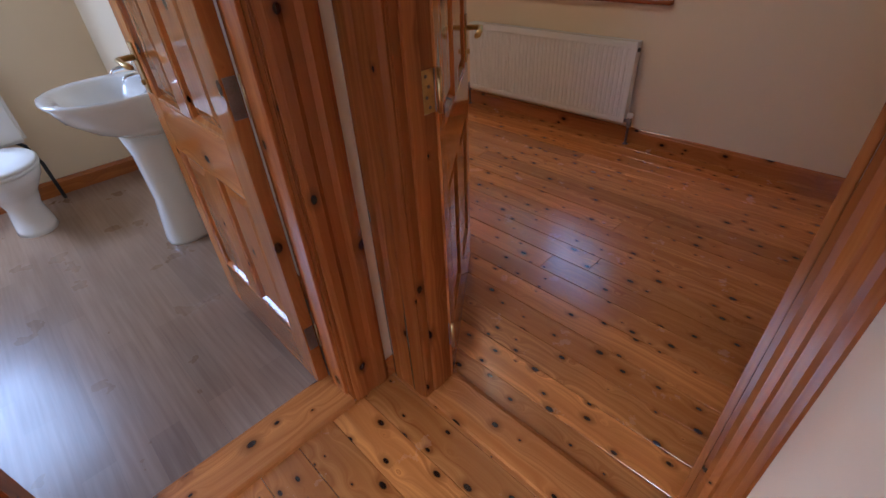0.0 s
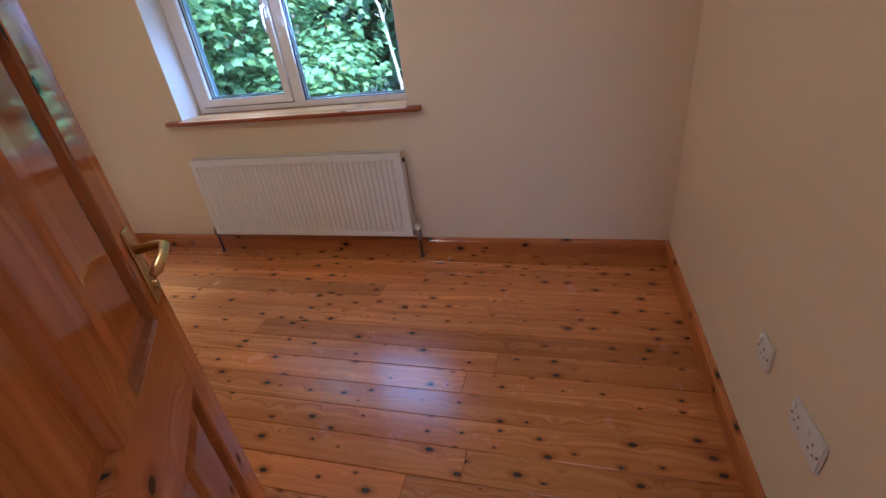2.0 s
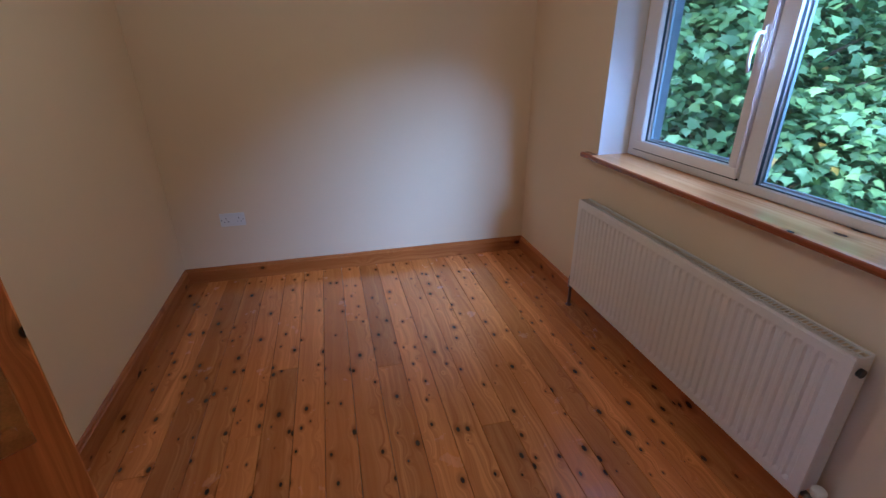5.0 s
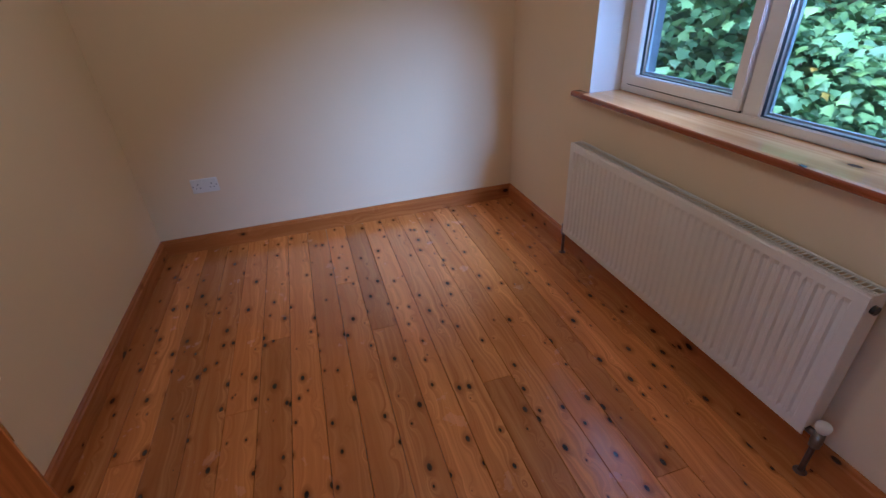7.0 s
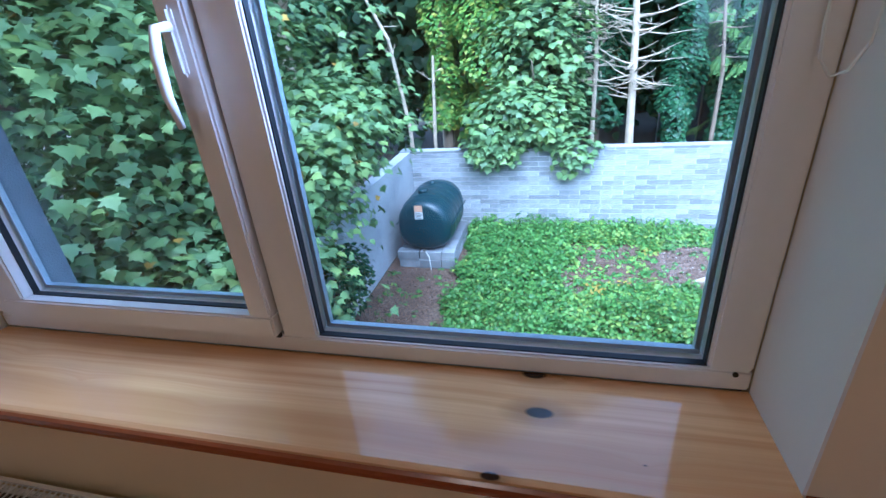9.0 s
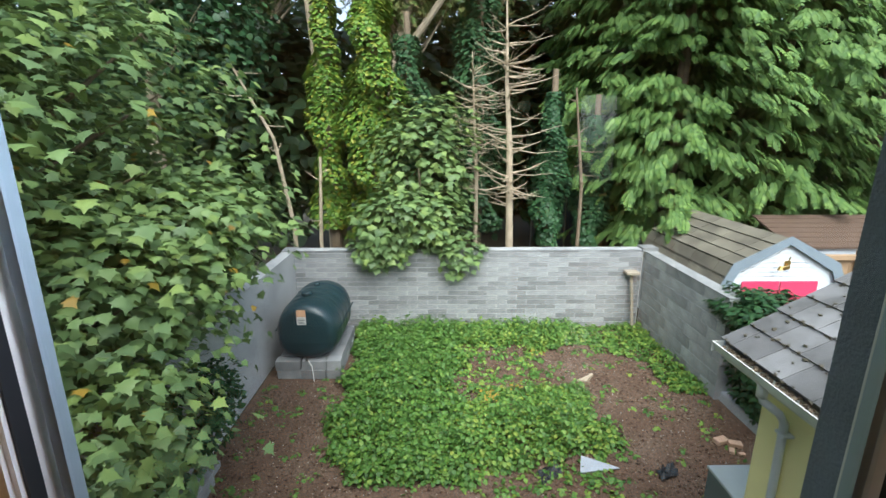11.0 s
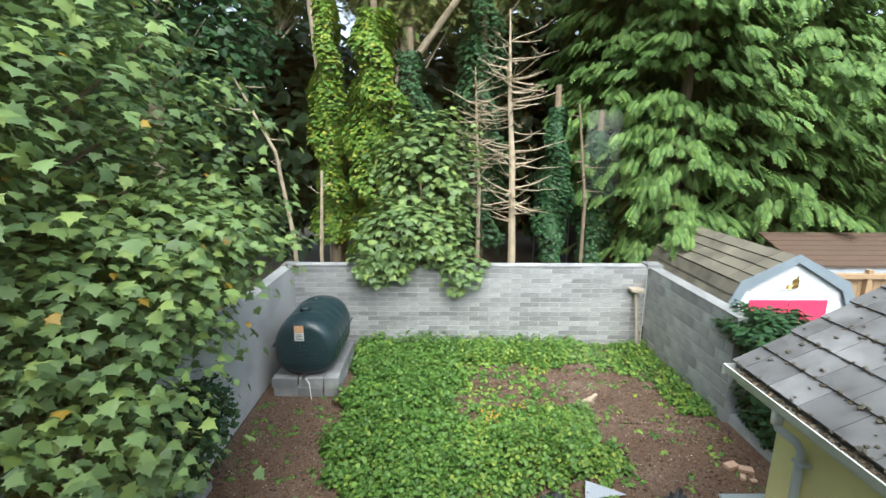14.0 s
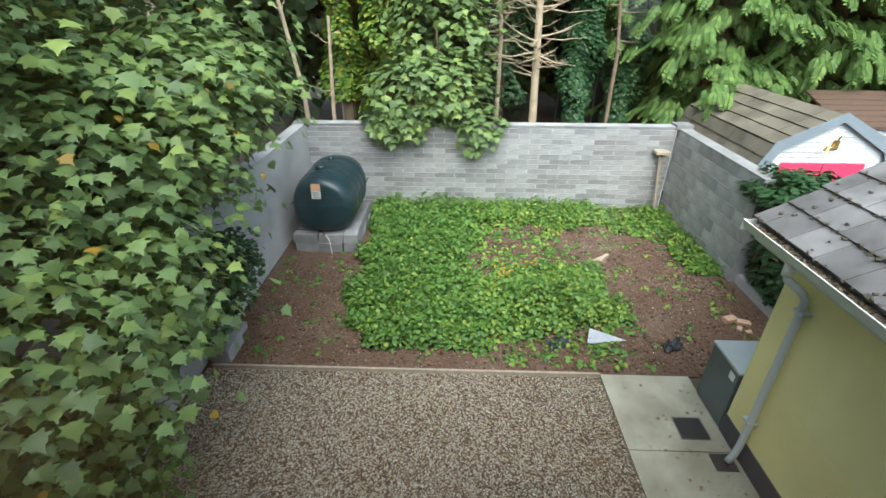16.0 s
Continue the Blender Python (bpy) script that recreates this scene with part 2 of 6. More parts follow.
M["bark"] = plain("brown bark", (0.20, 0.15, 0.10), 0.9, var=0.35, scale=5, bump=1.0, bscale=30)
M["bark_pale"] = plain("pale dead wood", (0.42, 0.34, 0.24), 0.85, var=0.3, scale=6, bump=0.8, bscale=40)
M["dark_box"] = plain("dark weathered metal and fin shade", (0.03, 0.035, 0.04), 0.6, 0.2)
M["shed_grey"] = plain("grey painted boards", (0.62, 0.66, 0.70), 0.6, var=0.05, scale=5)
M["shed_trim"] = plain("blue grey fascia", (0.20, 0.25, 0.29), 0.55, var=0.1)
M["pink"] = plain("pink red painted door", (0.72, 0.05, 0.13), 0.45, var=0.06)
M["bark_chip"] = leafy("bark chip", [(0.045, 0.028, 0.02), (0.10, 0.06, 0.04), (0.17, 0.11, 0.075), (0.27, 0.19, 0.13)], 0.95, 0.0)
M["fence_wood"] = plain("weathered fence wood", (0.36, 0.24, 0.14), 0.85, var=0.25, scale=9)
M["slate_scrap"] = plain("pale slate scrap", (0.36, 0.39, 0.44), 0.6)
M["brick_bit"] = plain("broken brick", (0.5, 0.33, 0.24), 0.9, var=0.2, scale=20)
M["timber"] = plain("weathered timber edging", (0.36, 0.31, 0.24), 0.85, var=0.25, scale=14, bump=0.5)


def glass():
    k = Nodes("window glass")
    for nd in list(k.t.nodes):
        if nd.type == "BSDF_PRINCIPLED":
            k.t.nodes.remove(nd)
    tr, gl, fr, mx = k.n("BsdfTransparent"), k.n("BsdfGlossy"), k.n("LayerWeight"), k.n("MixShader")
    tr.inputs[0].default_value = (0.93, 0.97, 0.97, 1)
    gl.inputs["Roughness"].default_value = 0.0
    face = k.math("POWER", fr.outputs["Facing"], 5.0)
    k.put(k.math("ADD", k.math("MULTIPLY", face, 0.7), 0.035), mx.inputs[0])
    k.put(tr.outputs[0], mx.inputs[1])
    k.put(gl.outputs[0], mx.inputs[2])
    k.put(mx.outputs[0], k.t.nodes["Material Output"].inputs[0])
    return k.m


M["glass"] = glass()


def vinyl():
    k = Nodes("grey brown wood vinyl", 0.32)
    v = k.coords("Object")
    br = k.n("TexBrick")
    br.offset, br.offset_frequency = 0.37, 2
    br.inputs["Scale"].default_value = 1.0
    br.inputs["Brick Width"].default_value, br.inputs["Row Height"].default_value = 0.55, 0.10
    br.inputs["Mortar Size"].default_value = 0.0006
    br.inputs["Color1"].default_value = (0.20, 0.115, 0.065, 1)
    br.inputs["Color2"].default_value = (0.33, 0.21, 0.13, 1)
    br.inputs["Mortar"].default_value = (0.20, 0.13, 0.09, 1)
    k.put(k.coords("Object"), br.inputs["Vector"])
    g = k.noise(k.coords("Object", (3, 60, 1)), 1.0, 3.0)
    k.base(k.mix(0.35, br.outputs[0], k.ramp(g, [(0.3, (0.22, 0.145, 0.09)), (0.7, (0.48, 0.36, 0.25))])))
    k.rough(k.math("ADD", k.math("MULTIPLY", k.noise(v, 4.0, 4.0), 0.2), 0.2))
    k.bump(k.noise(v, 3.5, 3.0, 0.5, 0.5), 0.25, 0.008)
    return k.m


def soil():
    k = Nodes("bare brown soil", 0.95)
    v = k.coords("Object")
    a, b = k.noise(v, 1.1, 5.0), k.noise(v, 28.0, 5.0, 0.7)
    vo = k.n("TexVoronoi")
    vo.inputs["Scale"].default_value = 34.0
    k.put(v, vo.inputs["Vector"])
    c = k.mix(k.ramp(a, [(0.4, 0.0), (0.65, 1.0)]), (0.15, 0.085, 0.055), (0.21, 0.14, 0.10))
    c = k.mix(k.ramp(b, [(0.42, 0.0), (0.62, 1.0)]), c, (0.09, 0.055, 0.038))
    c = k.mix(k.ramp(vo.outputs["Distance"], [(0.05, 0.5), (0.2, 0.0)]), c, (0.36, 0.30, 0.24))
    k.base(c)
    k.bump(b, 1.0, 0.03)
    return k.m


def stone(name, a, b, spot, rough=0.9, scale=3.0, per_object=0.25, bump=0.6):
    k = Nodes(name, rough)
    v = k.coords("Object")
    info = k.n("ObjectInfo")
    n1, n2 = k.noise(v, scale, 5.0, 0.6), k.noise(v, scale * 14, 4.0, 0.65)
    c = k.mix(k.ramp(n1, [(0.35, 0.0), (0.65, 1.0)]), a, b)
    c = k.mix(k.math("MULTIPLY", k.ramp(n2, [(0.55, 0.0), (0.7, 1.0)]), 0.6), c, spot)
    h = k.n("HueSaturation")
    k.put(c, h.inputs["Color"])
    k.put(k.math("ADD", k.math("MULTIPLY", info.outputs["Random"], per_object * 2), 1.0 - per_object), h.inputs["Value"])
    k.base(h.outputs[0])
    k.bump(n2, bump, 0.006)
    return k.m


M["vinyl"] = vinyl()
M["soil"] = soil()
M["block"] = stone("pale grey concrete block", (0.21, 0.22, 0.23), (0.33, 0.335, 0.335), (0.24, 0.25, 0.26), per_object=0.28)
M["block_dark"] = stone("dark grey concrete block", (0.20, 0.21, 0.21), (0.33, 0.34, 0.34), (0.44, 0.45, 0.43), per_object=0.25)
M["mortar"] = stone("mortar", (0.60, 0.60, 0.60), (0.70, 0.70, 0.69), (0.3, 0.3, 0.3), per_object=0.0)
M["wall_render"] = stone("weathered grey wall render", (0.34, 0.35, 0.35), (0.48, 0.49, 0.49), (0.26, 0.27, 0.26), scale=1.2, per_object=0.0, bump=0.3)
M["concrete"] = stone("yellowish concrete slab", (0.26, 0.25, 0.19), (0.42, 0.40, 0.32), (0.20, 0.19, 0.15), scale=2.2, per_object=0.04, bump=0.2)
M["slate"] = stone("weathered grey roof tile", (0.10, 0.10, 0.10), (0.21, 0.21, 0.215), (0.32, 0.32, 0.30), 0.8, 3.5, 0.25, 1.0)
M["roof_brown"] = plain("reddish brown roofing", (0.10, 0.062, 0.042), 0.85, var=0.25, scale=8)
M["felt_tile"] = stone("mossy brown shed roof tile", (0.10, 0.09, 0.07), (0.18, 0.165, 0.125), (0.24, 0.22, 0.15), 0.85, 2.5, 0.2, 0.5)
M["forest_floor"] = stone("forest floor", (0.05, 0.045, 0.03), (0.09, 0.075, 0.05), (0.05, 0.07, 0.03), 0.95, 1.0, 0.0)
GR = Nodes("mixed gravel", 0.8)
gg = GR.n("NewGeometry")
GR.base(GR.ramp(gg.outputs["Random Per Island"], [(0.0, (0.11, 0.085, 0.06)), (0.3, (0.46, 0.38, 0.26)), (0.55, (0.62, 0.54, 0.40)), (0.8, (0.38, 0.36, 0.32)), (1.0, (0.80, 0.77, 0.68))]))
M["gravel"] = GR.m
M["leaf_syc"] = leafy("sycamore leaf", [(0.105, 0.175, 0.075), (0.155, 0.245, 0.095), (0.19, 0.30, 0.105), (0.235, 0.35, 0.11), (0.31, 0.42, 0.11)])
M["leaf_gold"] = leafy("yellowed leaf", [(0.35, 0.22, 0.03), (0.45, 0.30, 0.05), (0.30, 0.17, 0.04)])
M["leaf_con"] = leafy("cypress spray", [(0.06, 0.135, 0.04), (0.11, 0.21, 0.055), (0.155, 0.275, 0.065), (0.23, 0.36, 0.085)], 0.6)
M["leaf_pine"] = leafy("thin browned conifer spray", [(0.12, 0.19, 0.05), (0.08, 0.17, 0.045), (0.26, 0.155, 0.07), (0.13, 0.24, 0.055), (0.22, 0.17, 0.06)], 0.6)
M["leaf_ivy"] = leafy("bright ivy leaf", [(0.07, 0.16, 0.03), (0.11, 0.23, 0.04), (0.15, 0.29, 0.04), (0.22, 0.33, 0.04), (0.42, 0.38, 0.05)])
M["leaf_hedge"] = leafy("hedge leaf", [(0.05, 0.12, 0.03), (0.08, 0.18, 0.04), (0.12, 0.25, 0.05)])
M["leaf_ivy_dark"] = leafy("dark ivy leaf", [(0.025, 0.07, 0.03), (0.04, 0.11, 0.045), (0.06, 0.15, 0.05)])
M["leaf_far"] = leafy("far foliage", [(0.03, 0.065, 0.025), (0.045, 0.09, 0.03), (0.06, 0.12, 0.04)])
M["leaf_weed"] = leafy("weed leaf", [(0.05, 0.125, 0.025), (0.085, 0.20, 0.04), (0.125, 0.26, 0.045), (0.19, 0.34, 0.06)], 0.5, 0.2)
M["leaf_weed_y"] = leafy("pale weed leaf", [(0.14, 0.26, 0.05), (0.22, 0.34, 0.06), (0.33, 0.38, 0.06)], 0.5, 0.2)

# ---- helpers ----
ORIGIN = {}


def box(bm, x0, x1, y0, y1, z0, z1, m=None):
    vs = [bm.verts.new((x, y, z)) for z in (z0, z1) for y in (y0, y1) for x in (x0, x1)]
    if m is not None:
        for v in vs:
            v.co = m @ v.co
    for f in ((0, 2, 3, 1), (4, 5, 7, 6), (0, 1, 5, 4), (2, 6, 7, 3), (0, 4, 6, 2), (1, 3, 7, 5)):
        bm.faces.new([vs[i] for i in f])
    return vs


def rounded(bm, r=0.004, seg=2):
    bmesh.ops.bevel(bm, geom=bm.edges[:], offset=r, segments=seg, affect="EDGES", clamp_overlap=True)


def bbox(x0, x1, y0, y1, z0, z1, r=0.0, seg=2):
    bm = bmesh.new()
    box(bm, x0, x1, y0, y1, z0, z1)
    if r:
        rounded(bm, r, seg)
    return bm


def tube(bm, pts, r, seg=10, cap=True):
    """A tube along points; r: a radius or one for each point."""
    pts = [Vector(p) for p in pts]
    rs = r if isinstance(r, (list, tuple)) else [r] * len(pts)
    rings = []
    side = None
    for i, p in enumerate(pts):
        d = (pts[min(i + 1, len(pts) - 1)] - pts[max(i - 1, 0)]).normalized()
        if side is None:
            side = d.cross(Vector((0, 0, 1)) if abs(d.z) < 0.9 else Vector((1, 0, 0))).normalized()
        side = (side - d * side.dot(d)).normalized()
        up = d.cross(side)
        rings.append([bm.verts.new(p + (side * math.cos(a) + up * math.sin(a)) * rs[i]) for a in (2 * math.pi * k / seg for k in range(seg))])
    for a, b in zip(rings, rings[1:]):
        for k in range(seg):
            bm.faces.new((a[k], a[(k + 1) % seg], b[(k + 1) % seg], b[k]))
    if cap:
        bm.faces.new(rings[0][::-1])
        bm.faces.new(rings[-1])


def loft(bm, rings, cap=True):
    vs = [[bm.verts.new(p) for p in ring] for ring in rings]
    n = len(vs[0])
    for a, b in zip(vs, vs[1:]):
        for k in range(n):
            bm.faces.new((a[k], a[(k + 1) % n], b[(k + 1) % n], b[k]))
    if cap:
        bm.faces.new(vs[0][::-1])
        bm.faces.new(vs[-1])


def extrude_profile(bm, profile, axis, a, b):
    """A closed profile of (u, z) swept from a to b along x or y."""
    def P(t, u, z):
        return (t, u, z) if axis == "x" else (u, t, z)
    loft(bm, [[P(a, u, z) for u, z in profile], [P(b, u, z) for u, z in profile]])


def mesh_of(bm, name, material, shade=False):
    bmesh.ops.recalc_face_normals(bm, faces=bm.faces[:])
    me = bpy.data.meshes.new(name)
    bm.to_mesh(me)
    bm.free()
    me.materials.append(material)
    if shade:
        me.shade_smooth()
    return me


def part(name, bm, material, parent=None, label="", shade=False):
    """One mesh under a thing or a part. The bmesh is in world metres."""
    o = ORIGIN[parent.name]
    bmesh.ops.translate(bm, verts=bm.verts[:], vec=-o)
    ob = new(name, mesh_of(bm, name, M[material] if isinstance(material, str) else material, shade))
    ob.parent = parent
    ORIGIN[ob.name] = o
    return tagged(ob, label)


def thing(name, at, label="", category="", group="", kind=""):
    ob = new(name)
    ob.location = at
    ORIGIN[ob.name] = Vector(at)
    return tagged(ob, label, category, group, kind)


def solid(name, bm, material, label="", category="", group="", kind="", at=None, shade=False):
    """A thing, or a piece of the setting, that is one mesh."""
    if at is None:
        n = len(bm.verts)
        at = sum((v.co for v in bm.verts), Vector()) / n
        at.z = min(v.co.z for v in bm.verts)
    at = Vector(at)
    bmesh.ops.translate(bm, verts=bm.verts[:], vec=-at)
    ob = new(name, mesh_of(bm, name, M[material] if isinstance(material, str) else material, shade))
    ob.location = at
    ORIGIN[ob.name] = at
    return tagged(ob, label, category, group, kind)


def structure(name, bm, material, at=(0, 0, 0)):
    return solid(name, bm, material, kind="structure", at=at)


def fast_mesh(name, verts, faces_idx, face_len, material, smooth=False):
    me = bpy.data.meshes.new(name)
    me.vertices.add(len(verts))
    me.vertices.foreach_set("co", np.asarray(verts, dtype=np.float32).ravel())
    n = len(faces_idx) // face_len
    me.loops.add(len(faces_idx))
    me.loops.foreach_set("vertex_index", np.asarray(faces_idx, dtype=np.int32))
    me.polygons.add(n)
    me.polygons.foreach_set("loop_start", np.arange(0, n * face_len, face_len, dtype=np.int32))
    me.polygons.foreach_set("loop_total", np.full(n, face_len, dtype=np.int32))
    me.update(calc_edges=True)
    me.validate()
    me.materials.append(M[material])
    return me


def leaves_mesh(name, template, tris, pts, zdir, ydir, size, material):
    """Copies of a leaf (y: its length, z: its face) at points, joined into one mesh."""
    T = np.asarray(template, dtype=np.float64)
    tri = np.asarray(tris, dtype=np.int64)
    z = zdir / np.linalg.norm(zdir, axis=1, keepdims=True)
    x = np.cross(ydir, z)
    x /= np.linalg.norm(x, axis=1, keepdims=True) + 1e-9
    y = np.cross(z, x)
    V = pts[:, None, :] + size[:, None, None] * (T[None, :, 0:1] * x[:, None, :] + T[None, :, 1:2] * y[:, None, :] + T[None, :, 2:3] * z[:, None, :])
    idx = (tri[None] + (np.arange(len(pts)) * len(T))[:, None, None]).reshape(-1)
    return fast_mesh(name, V.reshape(-1, 3), idx, 3, material)


RNG = np.random.default_rng(7)
# leaf shapes
_syc = [(0, 0), (0.16, 0.05), (0.42, 0.02), (0.30, 0.22), (0.55, 0.42), (0.30, 0.45), (0.24, 0.62), (0.13, 0.66), (0, 1.0),
        (-0.13, 0.66), (-0.24, 0.62), (-0.30, 0.45), (-0.55, 0.42), (-0.30, 0.22), (-0.42, 0.02), (-0.16, 0.05)]
SYC = [(0, 0.32, 0.05)] + [(x * 1.15, y, -0.18 * (x * x + (y - 0.3) ** 2)) for x, y in _syc]
SYC_T = [(0, i, i % 16 + 1) for i in range(1, 17)]
IVY = [(0, 0, 0), (0.45, 0.15, -0.05), (0.38, 0.6, -0.05), (0, 1, -0.1), (-0.38, 0.6, -0.05), (-0.45, 0.15, -0.05), (0, 0.4, 0.06)]
IVY_T = [(6, i, (i + 1) % 6) for i in range(6)]
NEEDLE, NEEDLE_T = [], []
for i in range(6):
    for sg in (-1, 1):
        b = len(NEEDLE)
        s = i / 6
        NEEDLE += [(0.0, s, 0.0), (sg * (0.20 + 0.12 * (i % 2)), s + 0.20, 0.04 * sg), (sg * 0.02, s + 0.15, -0.03)]
        NEEDLE_T += [(b, b + 1, b + 2)]
FROND, FROND_T = [], []
for i in range(6):
    s = i / 6
    zc = -0.35 * s * s
    w = 0.30 * math.sin(math.pi * (0.22 + 0.72 * s)) + 0.03
    for sg in (-1, 1):
        b = len(FROND)
        FROND += [(0.0, s, zc), (sg * 0.02, s + 0.20, zc - 0.02), (sg * w, s + 0.19, zc - 0.07 - 0.25 * w), (sg * w * 0.55, s + 0.03, zc - 0.03)]
        FROND_T += [(b, b + 1, b + 2), (b, b + 2, b + 3)]

# ---- plan, in metres ----
XW, XE = -3.60, 0.19            # bedroom walls
YS, YN = 1.47, 3.86             # bedroom door wall, window wall
YH = 1.36                       # hall side of the bedroom door wall
CEIL = 2.40
XB0, XB1 = -1.055, -0.915       # bathroom partition
WX0, WX1, WZ0, WZ1 = -2.705, -1.198, 0.913, 2.10   # window reveal
YF0, YF1 = 4.03, 4.09           # window frame
YO = 4.15                       # outer face of the house
DX0, DX1, DZ = -0.725, 0.055, 2.03   # bedroom doorway
BY0, BY1 = 0.385, 1.165         # bathroom doorway
G = -2.80                       # garden level


def wall_with_hole(name, axis, f0, f1, a0, a1, z0, z1, holes, material):
    """A thick wall along an axis with real openings (a0, a1, z0, z1)."""
    bm = bmesh.new()
    cuts = sorted({a0, a1, *[h[0] for h in holes], *[h[1] for h in holes]})
    for p, q in zip(cuts, cuts[1:]):
        hs = [h for h in holes if h[0] <= p and h[1] >= q]
        spans = [(z0, z1)]
        for h in hs:
            spans = [s for (lo, hi) in spans for s in ((lo, min(hi, h[2])), (max(lo, h[3]), hi)) if s[1] - s[0] > 1e-6]
        for lo, hi in spans:
            if axis == "x":
                box(bm, p, q, f0, f1, lo, hi)
            else:
                box(bm, f0, f1, p, q, lo, hi)
    bmesh.ops.remove_doubles(bm, verts=bm.verts[:], dist=1e-5)
    bmesh.ops.dissolve_limit(bm, angle_limit=0.01, verts=bm.verts[:], edges=bm.edges[:])
    return structure(name, bm, material)


# ---- walls, ceiling ----
wall_with_hole("wall_north", "x", YN, YF0 + 0.03, XW - 0.12, XE + 0.12, -0.02, CEIL, [(WX0, WX1, 0.8885, WZ1)], "paint")
wall_with_hole("outer_wall", "x", YF0 + 0.03, YO, -6.2, 1.36, G, 2.6, [(-2.612, WX1 - 0.034, 0.80, 1.88)], "render_grey")
wall_with_hole("wall_west", "y", XW - 0.12, XW, YS, YN, -0.02, CEIL, [], "paint")
wall_with_hole("wall_east", "y", XE, XE + 0.12, YH - 0.0, YN, -0.02, CEIL, [], "paint")
wall_with_hole("wall_south", "x", YH, YS, -3.84, XE, -0.02, CEIL, [(DX0 - 0.028, DX1 + 0.028, -0.02, DZ + 0.028)], "paint")
wall_with_hole("bathroom_partition", "y", XB0, XB1, -1.2, YH, -0.02, CEIL, [(BY0 - 0.028, BY1 + 0.028, -0.02, DZ + 0.028)], "paint")
wall_with_hole("bathroom_west_wall", "y", -3.84, -3.72, -1.2, YH, -0.02, CEIL, [(-0.75, 0.15, 1.05, 2.0)], "paint")
wall_with_hole("bathroom_south_wall", "x", -1.32, -1.2, -3.84, XB1, -0.02, CEIL, [], "paint")
wall_with_hole("hall_east_wall", "y", 0.95, 1.07, -1.2, YH, -0.02, CEIL, [], "paint")
# the opening here is made up, for the added hall window
wall_with_hole("hall_south_wall", "x", -1.32, -1.2, XB1, 1.07, -0.02, CEIL, [(-0.3, 0.6, 0.9, 2.0)], "paint")
wall_with_hole("hall_return_wall", "x", YH, YS, XE + 0.12, 1.07, -0.02, CEIL, [], "paint")
structure("ceiling", bbox(-3.84, 1.07, -1.32, YF0 + 0.03, CEIL, CEIL + 0.12), "white_paint")
structure("subfloor", bbox(-3.84, 1.07, -1.32, YF0 + 0.03, -0.25, -0.03), "timber")
# white lining of the window opening
bm = bmesh.new()
box(bm, WX0, WX0 + 0.004, YN - 0.001, YF0, WZ0, WZ1)
box(bm, WX1 - 0.004, WX1, YN - 0.001, YF0, WZ0, WZ1)
box(bm, WX0 + 0.004, WX1 - 0.004, YN - 0.001, YF0, WZ1 - 0.004, WZ1)
structure("window_reveal", bm, "reveal")

# ---- skirting ----
SK = [(0.0, 0.0), (0.0, 0.104), (0.006, 0.104), (0.011, 0.098), (0.013, 0.088), (0.018, 0.083), (0.018, 0.0)]


def skirting(name, axis, face, a, b, way):
    bm = bmesh.new()
    extrude_profile(bm, [(face + way * u, z) for u, z in SK], axis, a, b)
    structure(name, bm, "skirt_" + axis)


skirting("skirting_north", "x", YN, XW + 0.018, XE - 0.018, -1)
skirting("skirting_west", "y", XW, YS, YN, 1)
skirting("skirting_east", "y", XE, YS, YN, -1)
skirting("skirting_south", "x", YS, XW + 0.018, DX0 - 0.10, 1)
skirting("bath_skirting_west", "y", -3.72, -1.2, YH, 1)
skirting("bath_skirting_north", "x", YH, -3.702, XB0 - 0.02, -1)

# ---- window ----
win = thing("window_1", (-1.95, YF0, WZ0), kind="structure")


def bead(bm, x0, x1, z0, z1, y, w=0.012, d=0.006):
    """A thin frame round a pane."""
    box(bm, x0, x1, y - d, y, z0, z0 + w)
    box(bm, x0, x1, y - d, y, z1 - w, z1)
    box(bm, x0, x0 + w, y - d, y, z0 + w, z1 - w)
    box(bm, x1 - w, x1, y - d, y, z0 + w, z1 - w)


FR = 0.003
bm = bmesh.new()
for a in ((WX0 + 0.004, WX1 - 0.004, WZ0, 0.950), (WX0 + 0.004, WX1 - 0.004, WZ1 - 0.05, WZ1 - 0.004), (WX0 + 0.004, WX0 + 0.062, 0.950, WZ1 - 0.05),
          (WX1 - 0.066, WX1 - 0.004, 0.950, WZ1 - 0.05), (-1.985, -1.912, 0.950, WZ1 - 0.05)):
    b2 = bbox(a[0], a[1], YF0, YF1, a[2], a[3], 0.004)
    me = bpy.data.meshes.new("tmp")
    b2.to_mesh(me)
    b2.free()
    bm.from_mesh(me)
part("window_frame", bm, "upvc", win)
SX0, SX1, SZ0, SZ1 = -2.640, -1.988, 0.953, WZ1 - 0.052
bm = bmesh.new()
for a in ((SX0, SX1, SZ0, SZ0 + 0.046), (SX0, SX1, SZ1 - 0.046, SZ1), (SX0, SX0 + 0.06, SZ0 + 0.046, SZ1 - 0.046), (SX1 - 0.046, SX1, SZ0 + 0.046, SZ1 - 0.046)):
    b2 = bbox(a[0], a[1], YF0 - 0.016, YF1 - 0.012, a[2], a[3], 0.004)
    me = bpy.data.meshes.new("tmp")
    b2.to_mesh(me)
    b2.free()
    bm.from_mesh(me)
sash = part("window_sash", bm, "upvc", win, "opening casement sash of white plastic")
bm = bmesh.new()
box(bm, SX0 - 0.006, SX1, YF0 - 0.004, YF0 + 0.002, SZ0 - 0.006, SZ0 + 0.002)
box(bm, SX0 - 0.006, SX0 + 0.002, YF0 - 0.004, YF0 + 0.002, SZ0 + 0.002, SZ1)
part("sash_seal", bm, "gasket", win)
